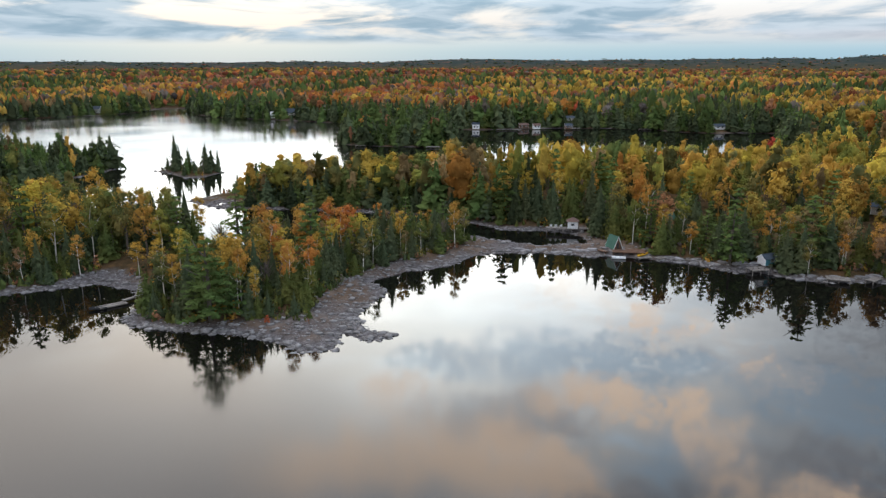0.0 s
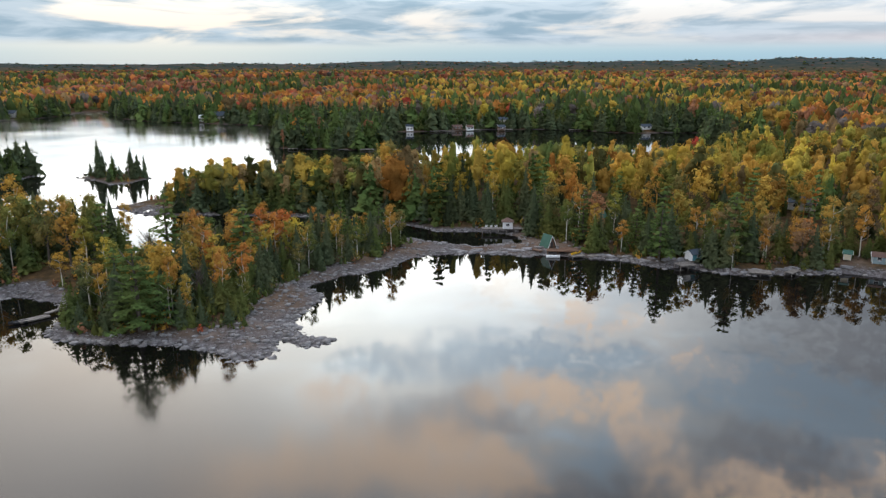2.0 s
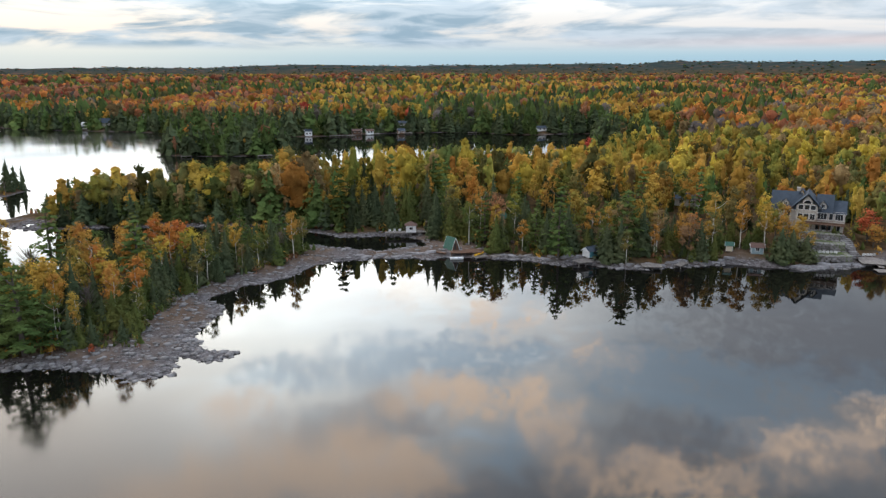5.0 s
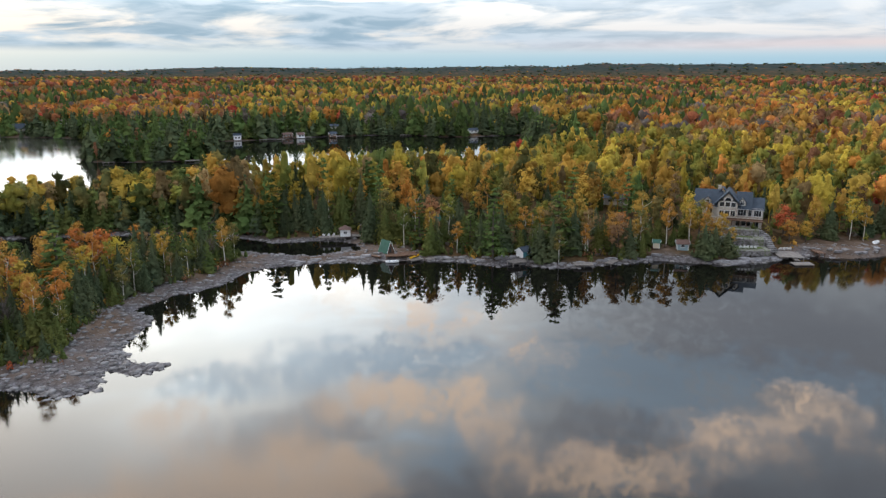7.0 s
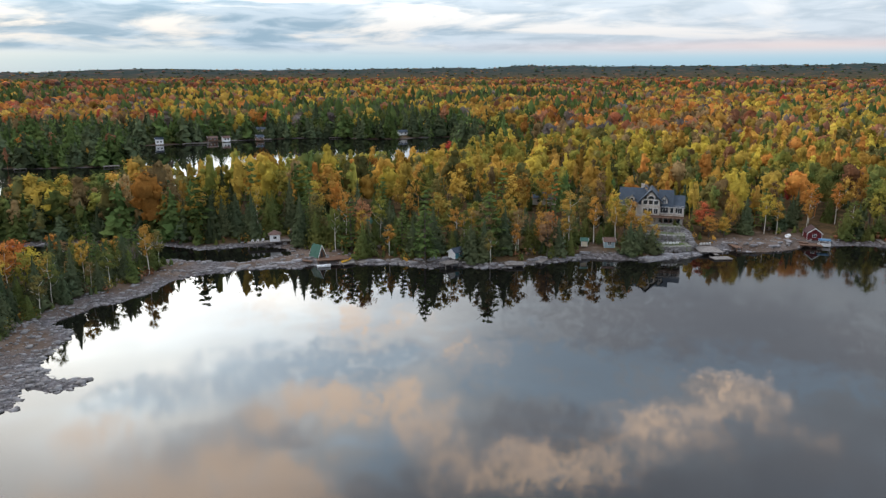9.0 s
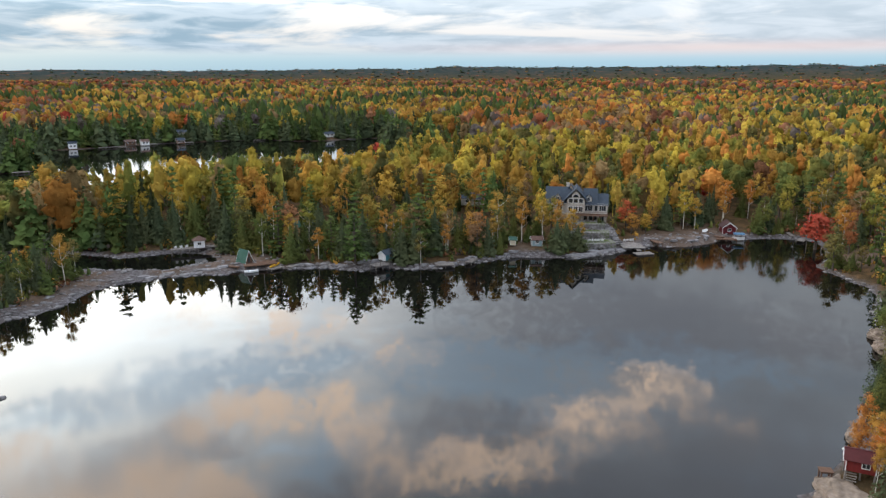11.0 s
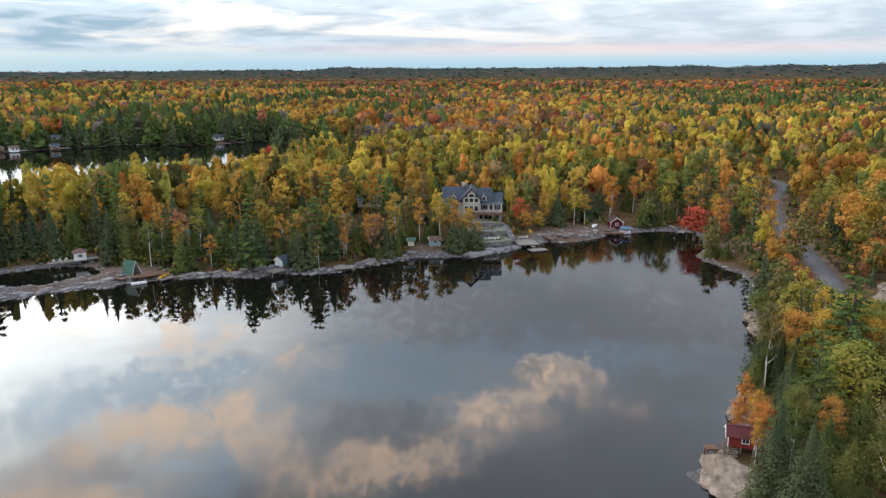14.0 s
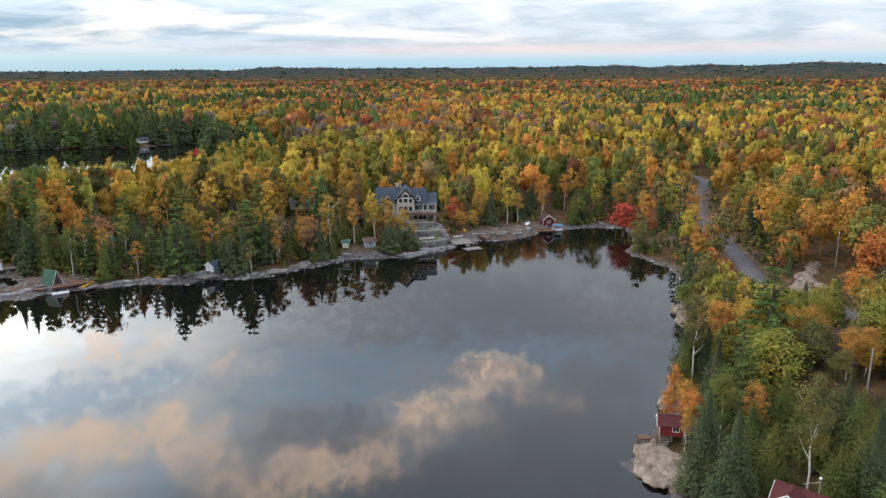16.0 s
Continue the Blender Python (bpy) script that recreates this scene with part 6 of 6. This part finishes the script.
# -- the dock at the near point --
deck("point_dock", "short floating dock off the rocky point", -69.6, 143.2, 0.45, 40, 5.6, 2.0, 0.3, posts=False)
boat("small_boat", "dark covered boat tied to the floating dock", -71.8, 141.2, 0.05, 205, 3.4, 1.4, 0.5, BLACK, BLACK)
deck("point_gangway", "weathered gangway from the shore to the float", -67.0, 147.0, 0.8, 58, 4.5, 1.0, 0.6, posts=False)
deck("crib_dock", "old timber crib dock on the shore rocks", -64.2, 148.6, 1.3, 14, 5.2, 3.4, 1.3)


# -- the red cabin on the big rock --
def outcrop(name, label, x, y, z, turn, sx, sy, sz, seed, mat, cuts=4):
    bm = bmesh.new()
    bmesh.ops.create_icosphere(bm, subdivisions=cuts, radius=1.0)
    for v in bm.verts:
        p = v.co.copy()
        k = 1 + 0.26 * noise.noise(p * 1.2 + Vector((seed, 0, 0))) + 0.17 * noise.noise(p * 3.1 + Vector((0, seed, 0))) + 0.09 * noise.noise(p * 7)
        k -= 0.12 * max(0.0, 1 - abs(noise.noise(p * 1.6 + Vector((3, seed, 1)))) * 10)
        ledge = round(p.z * 4 + 0.8 * noise.noise(p * 2.0 + Vector((seed, 2, 0)))) / 4
        flat = p.z if p.z < 0 else (0.45 * p.z + 0.55 * ledge) ** 1.0 if ledge > 0 else 0.6 * p.z
        v.co = Vector((p.x * k * sx, p.y * k * sy, flat * k * sz))
    for f in bm.faces:
        f.smooth = cuts > 4
    me = bpy.data.meshes.new(name)
    bm.to_mesh(me)
    bm.free()
    me.materials.append(mat)
    ob = new(name, me)
    ob.matrix_world = pose(x, y, z, 0, 0, turn)
    return tagged(ob, label, "rock")


outcrop("rock_outcrop", "broad pale granite outcrop sloping into the lake", 81.0, 42.0, -0.1, 38, 6.6, 4.2, 1.45, 3.0, PALE_ROCK, 5)
outcrop("rock_outcrop", "low pale granite ledge at the waterline", 77.6, 37.6, 0.0, 10, 2.6, 1.8, 0.9, 8.0, PALE_ROCK)
outcrop("rock_outcrop", "jagged pale rock beside the red cabin", 91.6, 48.4, 0.1, 20, 1.7, 0.9, 0.8, 5.0, PALE_ROCK)
outcrop("rock_outcrop", "pale rocks between the lake and the trees", 97.0, 51.4, 0.1, 30, 2.4, 1.0, 0.8, 6.5, PALE_ROCK)
outcrop("rock_outcrop", "pale rocks between the lake and the trees", 105.0, 54.0, 0.2, 15, 2.2, 1.0, 0.8, 7.5, PALE_ROCK)
outcrop("rock_outcrop", "split pale boulders under the bank", 134.0, 67.6, 0.3, 40, 3.4, 2.0, 1.7, 9.5, PALE_ROCK)
outcrop("rock_outcrop", "split pale boulders under the bank", 139.5, 71.6, 0.3, 60, 3.0, 2.0, 1.5, 2.5, PALE_ROCK)
for i, (ox, oy, turn, sx, sy, sz) in enumerate(((162.5, 54.5, 30, 3.6, 1.9, 0.7), (166.5, 57.0, 10, 4.2, 2.0, 0.8), (171.0, 57.0, 40, 3.4, 1.6, 1.0), (174.5, 59.5, 15, 4.4, 2.0, 0.9),
                                                (179.5, 59.5, 25, 3.8, 1.5, 1.1), (184.5, 61.0, 5, 4.6, 1.7, 1.2), (169.0, 53.5, 60, 2.6, 1.4, 0.6))):
    oz = float(ground_height(np.array([ox]), np.array([oy]))[0])
    outcrop("roadside_outcrop", "low broken granite outcrop beside the road", ox, oy, oz - 0.05, turn, sx, sy, sz, 1.5 + 1.7 * i, PALE_ROCK)
SLAB = surface("pale_slab", [(0.10, 0.095, 0.095), (0.20, 0.195, 0.205), (0.33, 0.325, 0.34)], 0.7, 0.9, 0.7, 3.0, per_piece=0.2)


def shore_slabs():
    """Broken flat slabs tilted into the lake along the bay and the point."""
    g = random.Random(5)
    runs = (((128, 150), (147, 150.5), 18, 1.25), ((160, 146.5), (179, 145.5), 7, 0.8), ((84, 162), (116, 160.5), 14, 0.9), ((55, 180), (78, 169.5), 12, 0.9), ((20, 189), (42, 185), 10, 1.0))
    for (ax, ay), (bx, by), count, size in runs:
        for i in range(count):
            u = (i + g.uniform(0.1, 0.9)) / count
            x, y = ax + (bx - ax) * u + g.uniform(-0.8, 0.8), ay + (by - ay) * u + g.uniform(-0.5, 2.2)
            z = float(ground_height(np.array([x]), np.array([y]))[0])
            bm = bmesh.new()
            k = g.randint(5, 7)
            ring = [(size * g.uniform(0.7, 1.3) * math.cos(j * 6.283 / k) * 1.7, size * g.uniform(0.7, 1.2) * math.sin(j * 6.283 / k)) for j in range(k)]
            low = [bm.verts.new((px_, py_, -0.35)) for px_, py_ in ring]
            high = [bm.verts.new((px_ * 0.9, py_ * 0.9, 0.14 + g.uniform(-0.05, 0.05))) for px_, py_ in ring]
            bm.faces.new(high), bm.faces.new(low[::-1])
            for j in range(k):
                bm.faces.new((low[j], low[(j + 1) % k], high[(j + 1) % k], high[j]))
            me = bpy.data.meshes.new("flat_rock")
            bm.to_mesh(me)
            bm.free()
            me.materials.append(SLAB)
            ob = new("flat_rock", me)
            ob.matrix_world = pose(x, y, max(z, -0.05) + 0.1, g.uniform(-4, 7), g.uniform(-5, 5), math.degrees(math.atan2(by - ay, bx - ax)) + g.uniform(-25, 25))
            tagged(ob, "pale flat rock slab sloping into the lake", "rock", "flat shore rocks")


shore_slabs()
cabin = gable_building("red_cabin", "small red cabin with white trim on a rock", "cabin", 85.4, 43.8, 2.35, -56, 3.3, 2.4, 1.65, 0.85, RED_BOARD, RED_ROOF,
                       windows=(("front", 0.5, 0.75, 0.8, 0.6),))
for i in range(3):
    for k in (-1, 1):
        part("pier", rod((-1.6 + 1.6 * i, k * 1.2, -1.4), (-1.6 + 1.6 * i, k * 1.2, 0.02), 0.13), WOOD, cabin)
stair = thing("wooden_steps", 84.0, 44.0, 1.3, -58, "short grey wooden steps below the red cabin", "steps")
for i in range(5):
    part("tread", solid((1.1, 0.28, 0.05, 0, -0.28 * i, 1.05 - 0.2 * i)), WOOD, stair)
for k in (-1, 1):
    part("stringer", solid((0.05, 1.6, 0.2, k * 0.57, -0.6, 0.45, -35, 0, 0)), WOOD, stair)
deck("cabin_landing", "small dark weathered landing beside the red cabin", 82.6, 46.4, 1.7, -40, 1.6, 1.3, 1.5, mat=BROWN_WOOD)


def red_roof_house():
    root = gable_building("red_roof_house", "cream house with a red metal roof among cedars", "house", 75.2, 22.6, 3.6, -84, 5.2, 4.2, 2.3, 1.5, CREAM, RED_ROOF, over=0.5,
                          windows=(("left", -1.0, 0.9, 1.0, 1.0), ("front", -1.6, 0.9, 1.0, 1.0), ("front", 1.7, 0.9, 1.0, 1.0)))
    d = part("dormer", prism([(-1.0, 0), (1.0, 0), (1.0, 1.0), (0, 1.8), (-1.0, 1.0)], 2.4), CREAM, root, at=pose(-1.0, -1.6, 2.4, 0, 0, 90))
    for k in (-1, 1):
        part("dormer_roof", solid((2.8, 1.6, 0.09, 0, 0, 0)), RED_ROOF, d, at=pose(-0.2, k * 0.62, 1.42, -k * 39, 0, 0))
        part("dormer_trim", solid((0.06, 1.65, 0.18, -1.45, 0, -0.08)), WHITE, d, at=pose(-0.2, k * 0.62, 1.42, -k * 39, 0, 0))
    window(root, -1.0, -2.84, 2.7, 0.9, 0.8, 0)
    mast = part("mast", rod((1.2, 0.6, 3.4), (1.2, 0.6, 5.6), 0.05), POLE, root)
    part("dish", solid((0.26, 0.08, 0.26, 1.2, 0.5, 5.4)), WHITE, mast)
    part("mast_arm", rod((1.2, 0.6, 5.0), (-0.4, 0.5, 4.2), 0.04), POLE, root)


red_roof_house()
gable_building("maroon_house", "dark maroon house half hidden by maples", "house", 121.0, 35.0, 5.4, -70, 9.0, 7.0, 3.2, 2.2, MAROON, MAROON_ROOF, windows=(("front", -1.0, 1.4, 1.2, 0.9), ("front", 2.6, 1.4, 1.2, 0.9), ("left", 0, 1.2, 1.2, 1.0)))


def power_pole(x, y, tall, turn, arm=True):
    z = float(ground_height(np.array([x]), np.array([y]))[0])
    root = thing("power_pole", x, y, z, turn, "weathered wooden power pole beside the road", "pole", "power poles")
    part("shaft", rod((0, 0, -0.8), (0, 0, tall), 0.17, 8, 0.11), POLE, root)
    if arm:
        part("crossarm", solid((2.0, 0.1, 0.12, 0, 0.1, tall - 0.7)), POLE, root)
        for k in (-0.9, 0.0, 0.9):
            part("insulator", rod((k, 0.1, tall - 0.58), (k, 0.1, tall - 0.38), 0.06), WHITE, root)
    return root


power_pole(108.5, 26.5, 9.5, 30, False)
power_pole(188.0, 57.0, 9.0, 20)
power_pole(205.0, 85.0, 9.0, 30)


# -- the road --
def build_road():
    p = np.array(ROAD, float)
    t = np.linspace(0, len(p) - 1, 120)
    i = np.clip(t.astype(int), 0, len(p) - 2)
    f = (t - i)[:, None]
    a, b, c, d = p[np.clip(i - 1, 0, None)], p[i], p[i + 1], p[np.clip(i + 2, None, len(p) - 1)]
    q = 0.5 * (2 * b + (c - a) * f + (2 * a - 5 * b + 4 * c - d) * f ** 2 + (3 * b - a - 3 * c + d) * f ** 3)
    n = np.gradient(q, axis=0)
    n = unit(np.stack([-n[:, 1], n[:, 0]], -1))
    z = ground_height(q[:, 0], q[:, 1])
    z = np.convolve(np.pad(z, 4, mode="edge"), np.ones(9) / 9, "valid")
    rows = []
    for off, drop in ((-2.4, -0.8), (-2.1, 0.0), (0, 0.06), (2.1, 0.0), (2.4, -0.8)):
        w = q + n * off
        rows.append(np.c_[w, np.maximum(z, ground_height(w[:, 0], w[:, 1])) + 0.12 + drop])
    v = np.stack(rows, 1).reshape(-1, 3)
    k = np.arange(len(q) - 1)[:, None] * 5 + np.arange(4)[None]
    tagged(new("road", mesh_of("road", v, np.stack([k, k + 5, k + 6, k + 1], -1).reshape(-1, 4), [ASPHALT], smooth=True)), "narrow grey asphalt road winding through the trees", "road", kind="structure")
    rail = thing("guard_rail", 0, 0, 0, 0, "weathered wooden guard rail along the road", "rail")
    last = None
    first, final = (int(np.hypot(q[:, 0] - gx, q[:, 1] - gy).argmin()) for gx, gy in ((232, 114.5), (209, 98.5)))
    for s in range(first, final + 1):
        w = q[s] + n[s] * 2.8
        h = float(z[s])
        part("post", solid((0.2, 0.2, 1.3, w[0], w[1], h - 0.5)), WOOD, rail)
        if last is not None:
            part("beam", rod(last, (w[0], w[1], h + 0.65), 0.12), WOOD, rail)
        last = (w[0], w[1], h + 0.65)


build_road()


# -- houses and docks on the far shores --
def far_cottage(x, y, turn, long, wide, wall, rise, wall_mat, roof_mat, label):
    z = max(0.9, float(ground_height(np.array([x]), np.array([y]))[0]))
    return gable_building("cottage", label, "cottage", x, y, z, turn, long, wide, wall, rise, wall_mat, roof_mat, base=-0.4, windows=(("front", -long * 0.22, 1.2, 1.2, 1.1), ("front", long * 0.22, 1.2, 1.2, 1.1)))


for x, y, turn, long, wide, wall, rise, wm, rm, label in (
        (-152, 650, 0, 3.2, 3.6, 3.6, 2.0, WHITE, WHITE, "tiny white boathouse on the far shore"),
        (-137, 652, 10, 9.0, 7.0, 4.0, 3.6, SIDING, SHINGLE, "grey cottage with steep gables on the far shore"),
        (-104, 646, -15, 6.0, 5.0, 4.2, 2.0, WHITE, WHITE, "white two-storey boathouse on the far shore"),
        (-86, 660, 20, 8.0, 6.0, 4.0, 3.0, SIDING, SHINGLE, "grey cottage behind a stone wall on the far shore"),
        (25, 549, 0, 5.2, 4.0, 3.6, 1.2, WHITE, SHINGLE, "white boathouse with a dark door across the lake"),
        (62, 557, 5, 7.0, 4.5, 2.4, 1.2, BROWN_WOOD, BROWN_ROOF, "brown cabin by a dock across the lake"),
        (103, 585, 5, 12.0, 6.0, 2.6, 1.6, SIDING, SHINGLE, "pale low cottage in the trees across the lake"),
        (202, 531, 10, 8.0, 5.0, 2.4, 1.6, WHITE, SHINGLE, "white cottage where the channel ends"),
        (254, 500, -20, 12.0, 5.0, 2.8, 1.2, WHITE, SHINGLE, "long white cottage behind the trees"),
        (332, 432, -25, 11.0, 6.0, 4.6, 1.4, MAROON, SHINGLE, "maroon house with pale windows in the woods"),
        (71, 550, 8, 5.0, 4.0, 2.6, 1.4, WHITE, BROWN_ROOF, "small white boathouse at a dock across the lake"),
        (95, 548, 4, 5.0, 4.5, 2.6, 1.5, BROWN_WOOD, SHINGLE, "small brown boathouse at a dock across the lake"),
        (-334, 703, -10, 9.0, 6.0, 4.0, 2.5, SIDING, SHINGLE, "grey cottage on the far lake shore"),
        (8, 300, 15, 6.0, 5.0, 2.6, 1.8, BROWN_WOOD, RED_ROOF, "red-roofed cabin deep in the trees")):
    far_cottage(x, y, turn, long, wide, wall, rise, wm, rm, label)
for x, y, turn, long, wide in ((-330, 684, 20, 14, 3), (-100, 632, -30, 12, 3), (-84, 616, 15, 14, 3), (46, 543, 10, 12, 3), (54, 541, -35, 10, 2.5), (74, 552, 15, 10, 5), (100, 552, 0, 9, 5), (-6, 429, 10, 8, 3), (-50, 436, 0, 6, 2), (152, 545, -10, 9, 2)):
    deck("far_dock", "pale wooden dock on the far shore", x, y, 0.9, turn, long, wide, 1.2)


# -- loose shore rocks --
def rock_model(seed, cuts=1):
    bm = bmesh.new()
    bmesh.ops.create_icosphere(bm, subdivisions=cuts, radius=1.0)
    g = random.Random(seed)
    for v in bm.verts:
        v.co = v.co * g.uniform(0.72, 1.2)
        v.co.z *= 0.6
    bm.faces.ensure_lookup_table()
    v = np.array([tuple(p.co) for p in bm.verts])
    f = np.array([[p.index for p in q.verts] for q in bm.faces])
    bm.free()
    return v, f


def build_rocks():
    g = np.random.default_rng(33)
    models = [rock_model(i) for i in range(5)]
    az = np.radians(g.uniform(-34, 78, 160000))
    r = 60 * (420 / 60) ** g.uniform(0, 1, len(az))
    x, y = r * np.sin(az), r * np.cos(az)
    s = shore_distance(x, y)
    w = bare_width(x, y)
    keep = (s > -0.8) & (s < w) & (g.uniform(0, 1, len(x)) < np.where((x > 60) & (y < 60), 0.12, np.where(s < 1.5, 1.0, 0.45)))
    keep &= np.hypot(x - 80.5, y - 41.5) > 9
    x, y, s = x[keep][:5200], y[keep][:5200], s[keep][:5200]
    size = 0.16 + 0.75 * g.uniform(0, 1, len(x)) ** 4
    z = ground_height(x, y, s)
    order = np.argsort(-size)
    for i in order[:90]:
        v, f = models[i % 5]
        key = "boulder%d" % (i % 5)
        me = bpy.data.meshes.get(key) or mesh_of(key, v, f, [ROCK])
        ob = new("boulder", me)
        ob.matrix_world = pose(x[i], y[i], z[i] + 0.1 * size[i], g.uniform(-20, 20), g.uniform(-20, 20), g.uniform(0, 360)) @ Matrix.Diagonal((size[i], size[i] * 0.8, size[i] * 0.8, 1))
        tagged(ob, "angular grey boulder on the lake shore", "rock", "shore boulders")
    rest = order[90:]
    vs, fs, at = [], [], 0
    for m in range(5):
        pick = rest[rest % 5 == m]
        v, f = models[m]
        a = g.uniform(0, 6.28, len(pick))[:, None]
        k = size[pick][:, None]
        px_ = (v[:, 0] * np.cos(a) - v[:, 1] * np.sin(a)) * k * 1.15 + x[pick][:, None]
        py_ = (v[:, 0] * np.sin(a) + v[:, 1] * np.cos(a)) * k * 0.9 + y[pick][:, None]
        pz_ = v[:, 2] * k * 0.8 + z[pick][:, None] + 0.05
        vs.append(np.stack([px_, py_, pz_], -1).reshape(-1, 3))
        fs.append((f[None] + at + (np.arange(len(pick)) * len(v))[:, None, None]).reshape(-1, 3))
        at += len(pick) * len(v)
    tagged(new("shore_rocks", mesh_of("shore_rocks", np.concatenate(vs), np.concatenate(fs), [ROCK])), "loose grey rocks and pebbles along the waterline", "rocks", kind="stuff")


build_rocks()
